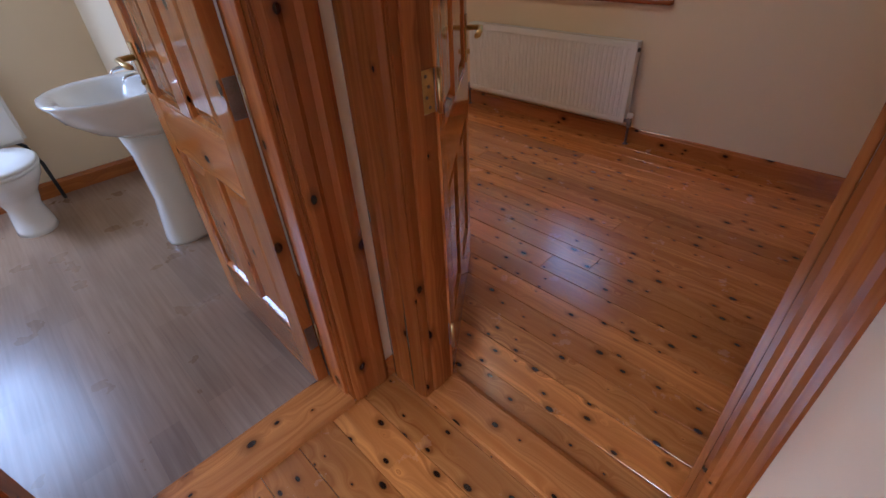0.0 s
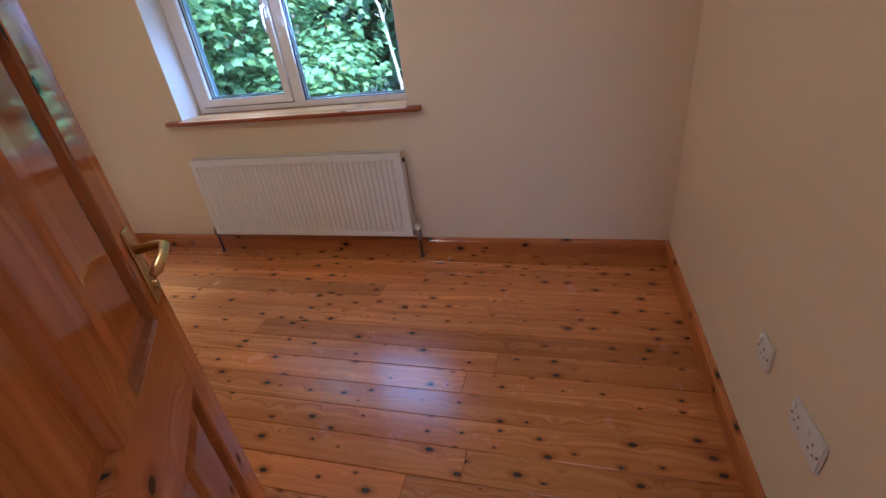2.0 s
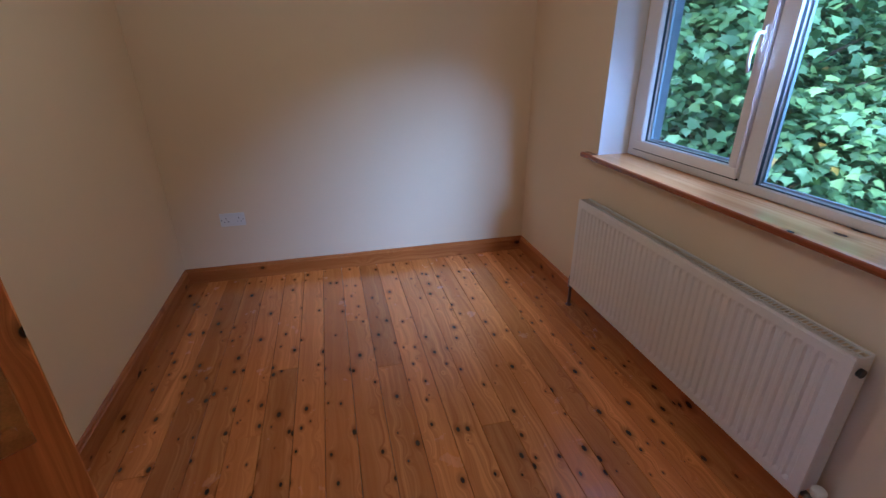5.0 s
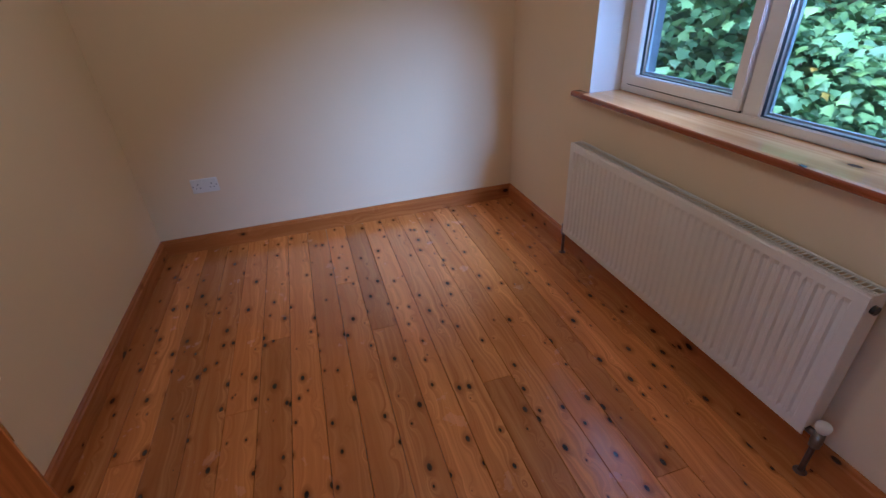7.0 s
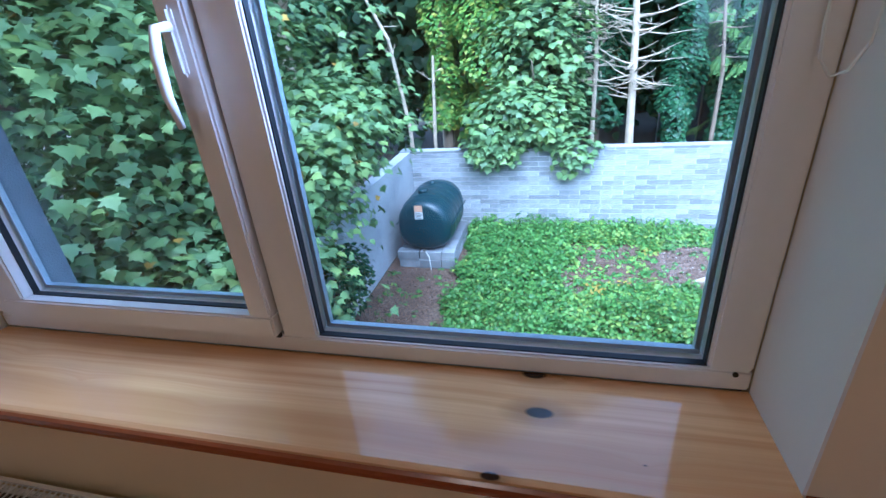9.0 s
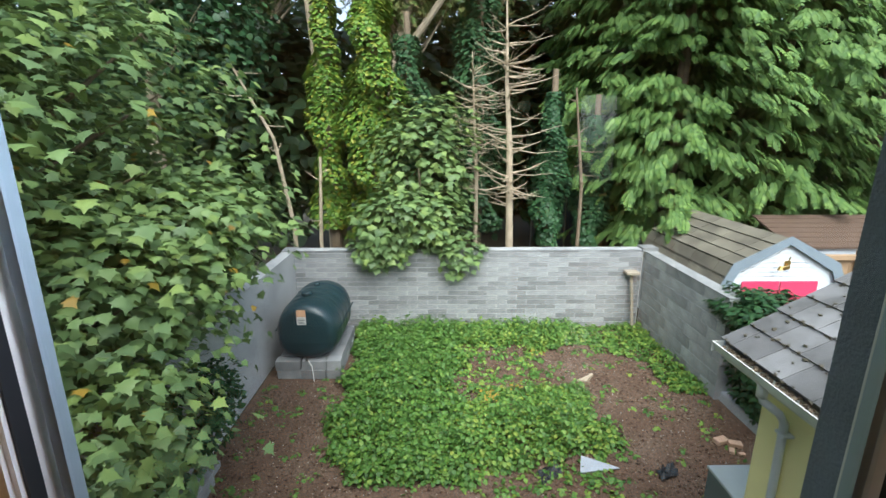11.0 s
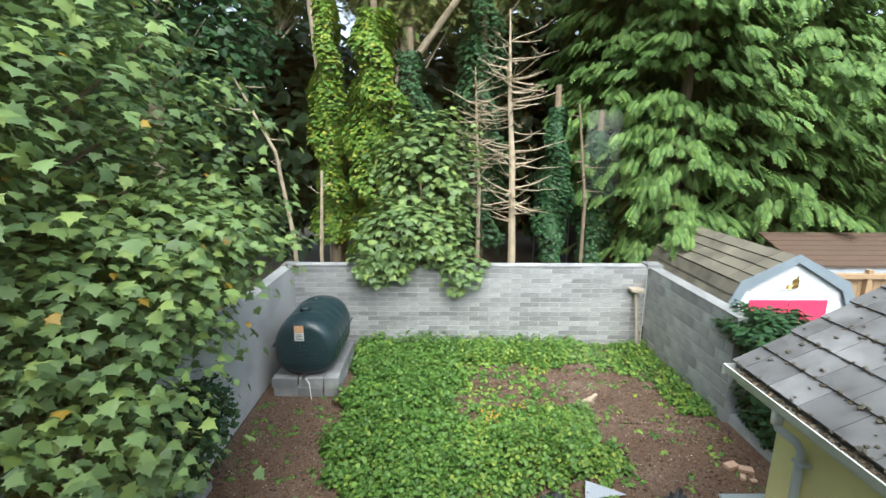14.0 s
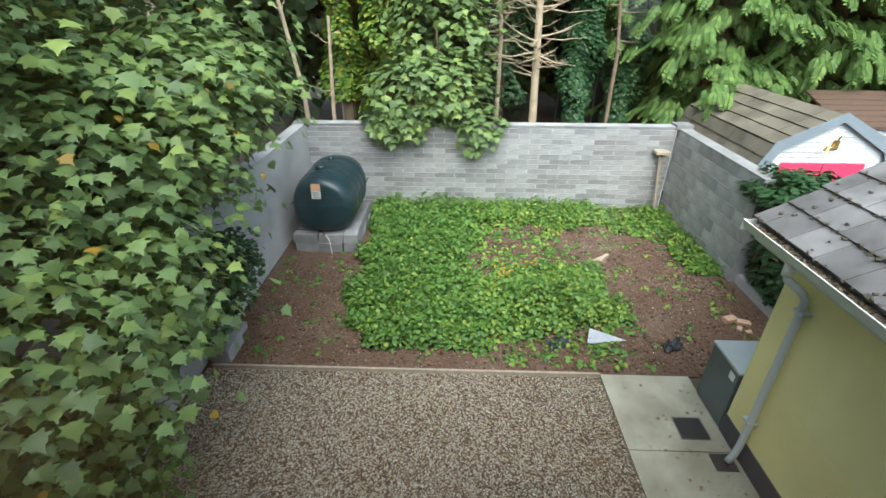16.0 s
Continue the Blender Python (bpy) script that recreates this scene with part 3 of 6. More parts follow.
for nm, (x0, x1, z0, z1) in (("left", (SX0 + 0.06, SX1 - 0.046, SZ0 + 0.046, SZ1 - 0.046)), ("right", (-1.912, WX1 - 0.066, 0.950, WZ1 - 0.05))):
    holder = sash if nm == "left" else win
    bm = bmesh.new()
    bead(bm, x0 - 0.002, x1 + 0.002, z0 - 0.002, z1 + 0.002, YF0 + 0.020, 0.0045, 0.012)
    part("glazing_seal", bm, "gasket", win)
    bm = bmesh.new()
    bead(bm, x0 + 0.005, x1 - 0.005, z0 + 0.005, z1 - 0.005, YF0 + 0.042, 0.008, 0.012)
    part("glazing_spacer", bm, "spacer", win)
    for y in (YF0 + 0.030,):
        g = part("pane", bbox(x0, x1, y, y + 0.003, z0, z1), "glass", win)
        g.visible_shadow = False
# casement handle
bm = bmesh.new()
box(bm, -2.016, -2.000, YF0 - 0.028, YF0 - 0.016, 1.41, 1.50)
rounded(bm, 0.005)
hnd = part("window_handle", bm, "upvc", win, "worn white plastic casement handle")
bm = bmesh.new()
tube(bm, [(-2.008, YF0 - 0.026, 1.475), (-2.008, YF0 - 0.052, 1.472), (-2.010, YF0 - 0.060, 1.44), (-2.013, YF0 - 0.060, 1.39), (-2.012, YF0 - 0.053, 1.345)], [0.007, 0.007, 0.008, 0.007, 0.005], 10)
part("lever", bm, "upvc", hnd, shade=True)
bm = bmesh.new()
bmesh.ops.create_cone(bm, cap_ends=True, segments=12, radius1=0.004, radius2=0.004, depth=0.003, matrix=pose(-1.226, YF0 - 0.001, 0.945, 90, 0, 0))
part("screw_hole", bm, "gasket", win)
# timber window board
bm = bmesh.new()
pr = [(YF0, 0.889), (YF0, 0.913), (3.828, 0.913), (3.820, 0.910), (3.816, 0.904), (3.816, 0.898), (3.820, 0.892), (3.828, 0.889)]
extrude_profile(bm, [(y, z) for y, z in pr[:3]] + pr[3:], "x", WX0 + 0.004, WX1 - 0.004)
sillb = thing("window_sill", (-1.95, 3.95, 0.889), "varnished pale knotty pine window board with a darker rounded front edge", "window sill")
part("board", bm, "sill", sillb)
bm = bmesh.new()
pr = [(3.8575, 0.887), (3.8575, 0.9145), (3.829, 0.9145), (3.818, 0.911), (3.813, 0.905), (3.813, 0.897), (3.818, 0.890), (3.829, 0.887)]
NOSE = [(3.8585, 0.8885), (3.8585, 0.9135), (3.826, 0.9135), (3.8145, 0.9125), (3.810, 0.908), (3.8085, 0.901), (3.810, 0.892), (3.8145, 0.8885)]
for a, b in ((-2.793, WX0 - 0.0), (WX1 + 0.0, -1.123)):
    extrude_profile(bm, NOSE, "x", a, b)
part("horn", bm, "sill_edge", sillb)
bm = bmesh.new()
extrude_profile(bm, [(3.8145, 0.888), (3.8145, 0.912), (3.810, 0.908), (3.8085, 0.901), (3.810, 0.892)], "x", WX0, WX1)
part("front_edge", bm, "sill_edge", sillb)
# outer concrete sill
bm = bmesh.new()
extrude_profile(bm, [(YF1 - 0.02, 0.68), (YF1 - 0.02, 0.815), (YF1, 0.812), (4.205, 0.775), (4.210, 0.765), (4.210, 0.70), (YO + 0.004, 0.68)], "x", -2.612, WX1 - 0.034)
structure("outer_sill", bm, "sill_conc")
bm = bmesh.new()
box(bm, WX0 + 0.004, WX1 - 0.004, YF0 + 0.032, YF1 + 0.012, 0.815, WZ0 - 0.001)
structure("sill_upstand", bm, "sill_conc")
# blind cord
cord = thing("blind_cord", (-1.238, 3.965, 1.37), "white beaded blind cord hanging in a loop beside the window", "blind cord")
bm = bmesh.new()
tube(bm, [(-1.262, 3.95, 2.09), (-1.262, 3.95, 1.42), (-1.258, 3.952, 1.39), (-1.245, 3.955, 1.372), (-1.230, 3.958, 1.376), (-1.216, 3.962, 1.40), (-1.212, 3.965, 1.45), (-1.212, 3.97, 2.09)], 0.0016, 6)
part("cord", bm, "white_plastic", cord)
bm = bmesh.new()
for k in range(55):
    z = 1.44 + k * 0.0115
    for x, y in ((-1.262, 3.95), (-1.212, 3.966)):
        bmesh.ops.create_icosphere(bm, subdivisions=1, radius=0.0028, matrix=Matrix.Translation((x, y, z)))
tagged(part("beads", bm, "white_plastic", cord), kind="stuff")
bm = bmesh.new()
box(bm, -1.275, -1.206, 3.935, 3.985, 2.07, 2.094)
rounded(bm, 0.003)
part("bracket", bm, "white_plastic", cord)
# dark pipe end over the window, outside
bm = bmesh.new()
tube(bm, [(-1.875, 4.20, 1.772), (-1.875, 4.20, 2.35)], 0.0125, 14)
solid("overflow_pipe", bm, "matt_black", "short dark weathered pipe hanging outside over the window", "pipe")

# ---- radiator ----
rad = thing("radiator", (-1.97, 3.80, 0.0), "long white enamelled panel radiator with vertical flutes under the window", "radiator")
RX0, RX1, RY, RZ0, RZ1 = -2.69, -1.258, 3.772, 0.150, 0.675
prof = []
n = 40
L = RX1 - RX0
prof = [(RX0, 0.0)]
x = RX0 + 0.03
pitch = (L - 0.06) / n
for i in range(n):
    a = x + i * pitch
    prof += [(a + pitch * 0.12, 0.0), (a + pitch * 0.30, 0.0065), (a + pitch * 0.70, 0.0065), (a + pitch * 0.88, 0.0)]
prof.append((RX1, 0.0))
bm = bmesh.new()
rows_z = [(RZ0, 0.0, 0.004), (RZ0 + 0.006, 0.0, 0.0), (RZ0 + 0.030, 0.0, 0.0), (RZ0 + 0.046, 1.0, 0.0), (RZ1 - 0.050, 1.0, 0.0), (RZ1 - 0.034, 0.0, 0.0), (RZ1 - 0.006, 0.0, 0.0), (RZ1, 0.0, 0.004)]
grid = [[bm.verts.new((px, RY + d * k + back, z)) for px, d in prof] for z, k, back in rows_z]
for r0, r1 in zip(grid, grid[1:]):
    for k in range(len(prof) - 1):
        bm.faces.new((r0[k], r0[k + 1], r1[k + 1], r1[k]))
ret = bmesh.ops.extrude_face_region(bm, geom=bm.faces[:])
bmesh.ops.translate(bm, verts=[e for e in ret["geom"] if isinstance(e, bmesh.types.BMVert)], vec=(0, 0.008, 0))
part("front_panel", bm, "radiator", rad)
bm = bbox(RX0 + 0.01, RX1 - 0.01, 3.822, 3.834, RZ0 + 0.01, RZ1 - 0.015, 0.003)
part("rear_panel", bm, "radiator", rad)
# convector fins; their dark colour stands for the shade inside the radiator
fin = bbox(0, 0.0012, RY + 0.012, 3.820, RZ0 + 0.04, RZ1 - 0.026)
bmesh.ops.translate(fin, verts=fin.verts[:], vec=-Vector(rad.location))
fin_mesh = mesh_of(fin, "fin", M["dark_box"])
for k in range(70):
    ob = new("fin", fin_mesh)
    ob.parent = rad
    ob.location.x = RX0 + 0.02 + k * (L - 0.04) / 70
# added dark sheet that paints the shade in the grille slots
part("fin_tray", bbox(RX0 + 0.008, RX1 - 0.008, RY + 0.012, 3.820, RZ1 - 0.024, RZ1 - 0.020), "dark_box", rad)
for x0, x1 in ((RX0 - 0.001, RX0 + 0.004), (RX1 - 0.004, RX1 + 0.001)):
    part("side_panel", bbox(x0, x1, RY + 0.004, 3.838, RZ0 + 0.03, RZ1 + 0.002, 0.0015), "radiator", rad)
# top grille
bm = bmesh.new()
box(bm, RX0, RX1, RY + 0.002, RY + 0.009, RZ1 - 0.003, RZ1 + 0.004)
box(bm, RX0, RX1, 3.830, 3.838, RZ1 - 0.003, RZ1 + 0.004)
for k in range(96):
    a = RX0 + 0.01 + k * (L - 0.02) / 96
    box(bm, a, a + 0.0026, RY + 0.009, 3.830, RZ1 - 0.003, RZ1)
part("top_grille", bm, "radiator", rad)
bm = bmesh.new()
bmesh.ops.create_cone(bm, cap_ends=True, segments=16, radius1=0.013, radius2=0.013, depth=0.012, matrix=pose(RX1 + 0.006, 3.80, RZ1 - 0.045, 0, 90, 0))
part("blanking_plug", bm, "black_plastic", rad)
for xx in (RX0 + 0.18, RX1 - 0.18):
    part("wall_bracket", bbox(xx, xx + 0.03, 3.834, YN, RZ0 + 0.02, RZ0 + 0.34), "radiator", rad)


def valve(x, out, cap):
    v = part("radiator_valve", tube_bm([(x, 3.80, 0.0), (x, 3.80, 0.17)], 0.0085), "copper", rad)
    part("valve_body", tube_bm([(x, 3.80, 0.125), (x, 3.80, 0.150), (x, 3.80, 0.19)], [0.015, 0.017, 0.014], 14), "steel", v, shade=True)
    part("tail", tube_bm([(x, 3.80, 0.166), (x - out * 0.045, 3.80, 0.166)], 0.012, 12), "steel", v, shade=True)
    if cap:
        part("cap", tube_bm([(x, 3.80, 0.19), (x, 3.80, 0.20), (x, 3.80, 0.215), (x, 3.80, 0.221)], [0.015, 0.020, 0.021, 0.016], 16), "white_plastic", v, shade=True)
    bm = bmesh.new()
    bmesh.ops.create_cone(bm, cap_ends=True, segments=18, radius1=0.02, radius2=0.012, depth=0.006, matrix=Matrix.Translation((x, 3.80, 0.004)))
    part("floor_collar", bm, "copper", v)


def tube_bm(pts, r, seg=10):
    bm = bmesh.new()
    tube(bm, pts, r, seg)
    return bm


valve(RX1 + 0.032, 1, True)
valve(RX0 - 0.028, -1, False)


# ---- ceiling lamp ----
pend = thing("pendant_lamp", (-1.79, 2.66, CEIL), "lit bare bulb hanging from the bedroom ceiling on a short cord", "ceiling lamp")
part("ceiling_rose", tube_bm([(-1.79, 2.66, CEIL), (-1.79, 2.66, CEIL - 0.02), (-1.79, 2.66, CEIL - 0.03)], [0.045, 0.042, 0.01], 18), "white_plastic", pend)
part("cord", tube_bm([(-1.79, 2.66, CEIL - 0.02), (-1.79, 2.66, 2.14)], 0.003, 8), "white_plastic", pend)
part("lamp_holder", tube_bm([(-1.79, 2.66, 2.15), (-1.79, 2.66, 2.10)], [0.009, 0.011], 14), "brass", pend)
bulb = part("bulb", tube_bm([(-1.79, 2.66, 2.10), (-1.79, 2.66, 2.08), (-1.79, 2.66, 2.05), (-1.79, 2.66, 2.02), (-1.79, 2.66, 1.998), (-1.79, 2.66, 1.99)], [0.004, 0.005, 0.007, 0.0075, 0.006, 0.002], 16), "bulb", pend, shade=True)
bulb.visible_shadow = False

# ---- sockets ----
def wall_plate(cat, label, wall_x, way, y0, y1, z0, z1, double):
    cx = (y0 + y1) / 2
    t = thing(cat.replace(" ", "_"), (wall_x, cx, z0), label, cat)
    t.location = (wall_x, cx, z0)
    a, b = sorted((wall_x, wall_x + way * 0.010))
    pl = part("face_plate", bbox(a, b, y0, y1, z0, z1, 0.003), "white_plastic", t)
    n = 2 if double else 1
    for i in range(n):
        c = y0 + (y1 - y0) * ((i + 0.5) / n)
        zc = (z0 + z1) / 2
        a, b = sorted((wall_x + way * 0.0095, wall_x + way * 0.0106))
        for dy, dz, w, h in ((0, 0.010, 0.004, 0.009), (-0.011, -0.012, 0.007, 0.004), (0.011, -0.012, 0.007, 0.004)):
            part("socket_hole", bbox(a, b, c + dy - w / 2, c + dy + w / 2, zc + dz - h / 2, zc + dz + h / 2), "gasket", t)
        a, b = sorted((wall_x + way * 0.010, wall_x + way * 0.014))
        part("rocker_switch", bbox(a, b, c + 0.020, c + 0.031, zc + 0.014, zc + 0.034, 0.001, 1), "white_plastic", t)
    for yy in (y0 + 0.010, y1 - 0.010):
        bs = bmesh.new()
        bmesh.ops.create_cone(bs, cap_ends=True, segments=10, radius1=0.0035, radius2=0.003, depth=0.003, matrix=pose(wall_x + way * 0.0108, yy, (z0 + z1) / 2, 0, 90, 0))
        part("screw", bs, "steel", t)
    return t


wall_plate("double socket", "white plastic double power socket on the cream wall", XW, 1, 1.748, 1.900, 0.382, 0.470, True)
wall_plate("double socket", "white plastic double power socket low on the side wall", XE, -1, 2.245, 2.395, 0.395, 0.481, True)
wall_plate("aerial socket", "small white plastic wall socket beside the double socket", XE, -1, 2.545, 2.631, 0.400, 0.486, False)

# ---- doors, frames ----


def moulding(bm, x0, x1, y0, y1, z0, z1):
    box(bm, x0, x1, y0, y1, z0, z1)


def door_leaf(width=0.762, height=1.98, thick=0.042):
    """A four panel pine door; hinge edge at x 0, leaf along +x, faces at y 0 and y thick."""
    root = thing("door", (0, 0, 0))
    st, bot, lock0, lock1, top, mid = 0.105, 0.215, 0.735, 0.915, 0.11, 0.095
    for x0, x1 in ((0, st), (width - st, width)):
        part("stile", bbox(x0, x1, 0, thick, 0, height, 0.002, 1), "door_z", root)
    for z0, z1 in ((0, bot), (lock0, lock1), (height - top, height)):
        part("rail", bbox(st, width - st, 0, thick, z0, z1, 0.002, 1), "door_x", root)
    xm = width / 2
    for z0, z1 in ((bot, lock0), (lock1, height - top)):
        part("muntin", bbox(xm - mid / 2, xm + mid / 2, 0, thick, z0, z1, 0.002, 1), "door_z", root)
        for x0, x1 in ((st, xm - mid / 2), (xm + mid / 2, width - st)):
            bm = bmesh.new()
            c = thick / 2
            box(bm, x0, x1, c - 0.006, c + 0.006, z0, z1)
            # raised field with sloping margin, both faces
            for s in (-1, 1):
                a = [(x0 + 0.016, c + s * 0.006, z0 + 0.016), (x1 - 0.016, c + s * 0.006, z0 + 0.016), (x1 - 0.016, c + s * 0.006, z1 - 0.016), (x0 + 0.016, c + s * 0.006, z1 - 0.016)]
                b = [(x0 + 0.05, c + s * 0.0145, z0 + 0.05), (x1 - 0.05, c + s * 0.0145, z0 + 0.05), (x1 - 0.05, c + s * 0.0145, z1 - 0.05), (x0 + 0.05, c + s * 0.0145, z1 - 0.05)]
                loft(bm, [a, b])
            pn = part("panel", bm, "door_z", root)
            bm = bmesh.new()
            w = 0.016
            for s in (-1, 1):
                yo, yi = c + s * (thick / 2 - 0.002), c + s * 0.006
                for (p0, p1, q0, q1) in (((x0, z0), (x1, z0), (x1 - w, z0 + w), (x0 + w, z0 + w)), ((x1, z0), (x1, z1), (x1 - w, z1 - w), (x1 - w, z0 + w)),
                                         ((x1, z1), (x0, z1), (x0 + w, z1 - w), (x1 - w, z1 - w)), ((x0, z1), (x0, z0), (x0 + w, z0 + w), (x0 + w, z1 - w))):
                    lo = [(p[0], yi, p[1]) for p in (p0, p1, q0, q1)]
                    m1 = [(q1[0] * 0.5 + p0[0] * 0.5, c + s * (thick / 2 - 0.004), q1[1] * 0.5 + p0[1] * 0.5), (q0[0] * 0.5 + p1[0] * 0.5, c + s * (thick / 2 - 0.004), q0[1] * 0.5 + p1[1] * 0.5)]
                    v = [bm.verts.new(p) for p in ((p0[0], yo, p0[1]), (p1[0], yo, p1[1]), m1[1], m1[0], lo[2], lo[3])]
                    bm.faces.new((v[0], v[1], v[2], v[3]))
                    bm.faces.new((v[3], v[2], v[4], v[5]))
            part("panel_moulding", bm, "door_z", root)
    for z in (0.175, 0.99, 1.70):
        bm = bmesh.new()
        box(bm, -0.0025, -0.0005, 0.004, thick - 0.006, z, z + 0.100)
        h = part("hinge", bm, "steel", root)
        part("knuckle", tube_bm([(-0.006, -0.006, z - 0.002), (-0.006, -0.006, z + 0.102)], 0.006, 10), "brass", h, shade=True)
    # lever handles with long plates
    hx = width - 0.055
    for s in (-1, 1):
        yo = thick if s > 0 else 0.0
        a, b = sorted((yo, yo + s * 0.005))
        hd = part("door_handle", bbox(hx - 0.021, hx + 0.021, a, b, 0.93, 1.09, 0.002, 1), "brass", root, "worn brass lever handle on a long plate")
        bm = bmesh.new()
        tube(bm, [(hx, yo + s * 0.004, 1.045), (hx, yo + s * 0.045, 1.045), (hx - 0.012, yo + s * 0.055, 1.045), (hx - 0.06, yo + s * 0.056, 1.043), (hx - 0.105, yo + s * 0.052, 1.040), (hx - 0.115, yo + s * 0.045, 1.036)], [0.010, 0.009, 0.010, 0.009, 0.010, 0.007], 10)
        part("lever", bm, "brass", hd, shade=True)
        bm = bmesh.new()
        tube(bm, [(hx, yo + s * 0.004, 0.965), (hx, yo + s * 0.014, 0.965)], 0.009, 12)
        part("thumb_turn", bm, "brass", hd)
    bm = bmesh.new()
    box(bm, width - 0.0005, width + 0.0015, 0.012, 0.030, 0.94, 1.07)
    part("latch_plate", bm, "brass", root)
    return root


d1 = door_leaf()
# bedroom door, open into the room
ang = math.degrees(math.atan2(0.62, -0.37))
d1.matrix_world = pose(-0.722, 1.478, 0.008, 0, 0, 127.0)
tagged(d1, "varnished knotty pine four panel door standing wide open into the bedroom", "door", "panel doors")
d2 = copy_thing(d1, pose(-1.062, 1.162, 0.012, 0, 0, 179.0))
tagged(d2, "varnished knotty pine four panel door standing open into the bathroom", "door", "panel doors")


def frame_set(name, axis, f0, f1, a0, a1, zt, both=(0.07, 0.07), faces=(True, True)):
    """Door lining, stops and moulded architraves."""
    t = thing(name, ((a0 + a1) / 2, f0, 0) if axis == "x" else (f0, (a0 + a1) / 2, 0), kind="structure")

    def B(u0, u1, v0, v1, z0, z1, r=0.003):
        return bbox(u0, u1, v0, v1, z0, z1, r, 2) if axis == "x" else bbox(v0, v1, u0, u1, z0, z1, r, 2)
    g0, g1 = f0 - 0.004, f1 + 0.004
    part("jamb", B(a0 - 0.026, a0, g0, g1, 0, zt), "trim_z", t)
    part("jamb", B(a1, a1 + 0.026, g0, g1, 0, zt), "trim_z", t)
    part("head", B(a0 - 0.026, a1 + 0.026, g0, g1, zt, zt + 0.026), "trim_" + axis, t)
    return t, B


# bedroom frame
t1, B1 = frame_set("door_frame_bedroom", "x", YH, YS, DX0, DX1, 2.0)
part("door_stop", B1(DX0 + 0.0005, DX0 + 0.013, YH + 0.02, YS - 0.046, 0.03, 2.0, 0.002), "trim_z", t1)
part("door_stop", B1(DX1 - 0.013, DX1 - 0.0005, YH + 0.02, YS - 0.046, 0.03, 2.0, 0.002), "trim_z", t1)
bm = bmesh.new()
box(bm, DX0 + 0.0001, DX0 + 0.002, YS - 0.040, YS - 0.002, 1.0, 1.1)
plate = part("hinge_plate", bm, "brass", t1)
bm = bmesh.new()
for k in range(4):
    bmesh.ops.create_cone(bm, cap_ends=True, segments=10, radius1=0.0045, radius2=0.004, depth=0.0014, matrix=pose(DX0 + 0.0026, YS - 0.018 - 0.008 * (k % 2), 1.014 + 0.024 * k, 0, 90, 0))
part("screw", bm, "steel", plate)

AR = [(0.0, 0.0), (0.0, 0.010), (0.008, 0.016), (0.020, 0.0165), (0.026, 0.012), (0.040, 0.012), (0.048, 0.018), (0.060, 0.018), (0.066, 0.014), (0.066, 0.0)]


def architrave(name, parent, axis, edge, way, face, out, z1, width=1.0):
    """An upright moulded architrave; edge: its inner side, way: where it spreads, out: the side of the wall."""
    bm = bmesh.new()
    ring = []
    for u, d in AR:
        a, b = edge + way * u * width, face + out * d
        ring.append((a, b) if axis == "x" else (b, a))
    loft(bm, [[(p, q, 0.001) for p, q in ring], [(p, q, z1) for p, q in ring]])
    return part(name, bm, "trim_z", parent)


def architrave_top(name, parent, axis, a0, a1, face, out, z):
    bm = bmesh.new()
    ring = [(face + out * d, z + u) for u, d in AR]
    extrude_profile(bm, ring, axis, a0, a1)
    return part(name, bm, "trim_" + axis, parent)


architrave("architrave", t1, "x", DX0 - 0.008, -1, YH, -1, 2.01, 2.5)
architrave("architrave", t1, "x", DX1 + 0.008, 1, YH, -1, 2.01)
architrave_top("architrave", t1, "x", DX0 - 0.17, DX1 + 0.074, YH, -1, 2.011)
architrave("architrave", t1, "x", DX0 - 0.008, -1, YS, 1, 2.01)
architrave("architrave", t1, "x", DX1 + 0.008, 1, YS, 1, 2.01)
architrave_top("architrave", t1, "x", DX0 - 0.074, DX1 + 0.074, YS, 1, 2.011)
bm = bmesh.new()
extrude_profile(bm, [(YH - 0.012, 0.0), (YH - 0.008, 0.012), (YH + 0.03, 0.019), (YS + 0.01, 0.019), (YS + 0.028, 0.010), (YS + 0.032, 0.0)], "x", DX0 + 0.0005, DX1 - 0.0005)
part("threshold", bm, "pine_x", t1, "worn pine threshold board")
# bathroom frame
t2, B2 = frame_set("door_frame_bathroom", "y", XB0, XB1, BY0, BY1, 2.0)
part("door_stop", B2(BY1 - 0.013, BY1 - 0.0005, XB0 + 0.046, XB1 - 0.02, 0.03, 2.0, 0.002), "trim_z", t2)
part("door_stop", B2(BY0 + 0.0005, BY0 + 0.013, XB0 + 0.046, XB1 - 0.02, 0.03, 2.0, 0.002), "trim_z", t2)
architrave("architrave", t2, "y", BY1 + 0.008, 1, XB1, 1, 2.01, 2.15)
architrave("architrave", t2, "y", BY0 - 0.008, -1, XB1, 1, 2.01)
architrave_top("architrave", t2, "y", BY0 - 0.074, BY1 + 0.074, XB1, 1, 2.011)
architrave("architrave", t2, "y", BY1 + 0.008, 1, XB0, -1, 2.01)
architrave("architrave", t2, "y", BY0 - 0.008, -1, XB0, -1, 2.01)
bm = bmesh.new()
extrude_profile(bm, [(XB0 - 0.030, 0.0), (XB0 - 0.028, 0.010), (XB0 - 0.01, 0.022), (XB1 + 0.004, 0.022), (XB1 + 0.012, 0.014), (XB1 + 0.014, 0.0)], "y", BY0 + 0.0005, BY1 - 0.0005)
part("threshold", bm, "pine_y", t2, "varnished pine threshold board")
# skirting block in the hall corner
bm = bbox(XB1, -0.902, 1.318, YH, 0.0, 0.085, 0.002)
structure("corner_block", bm, "trim_x")

# ---- bathroom ----
structure("bathroom_floor", bbox(-3.72, XB0 - 0.001, -1.2, YH, -0.03, 0.0), "vinyl")


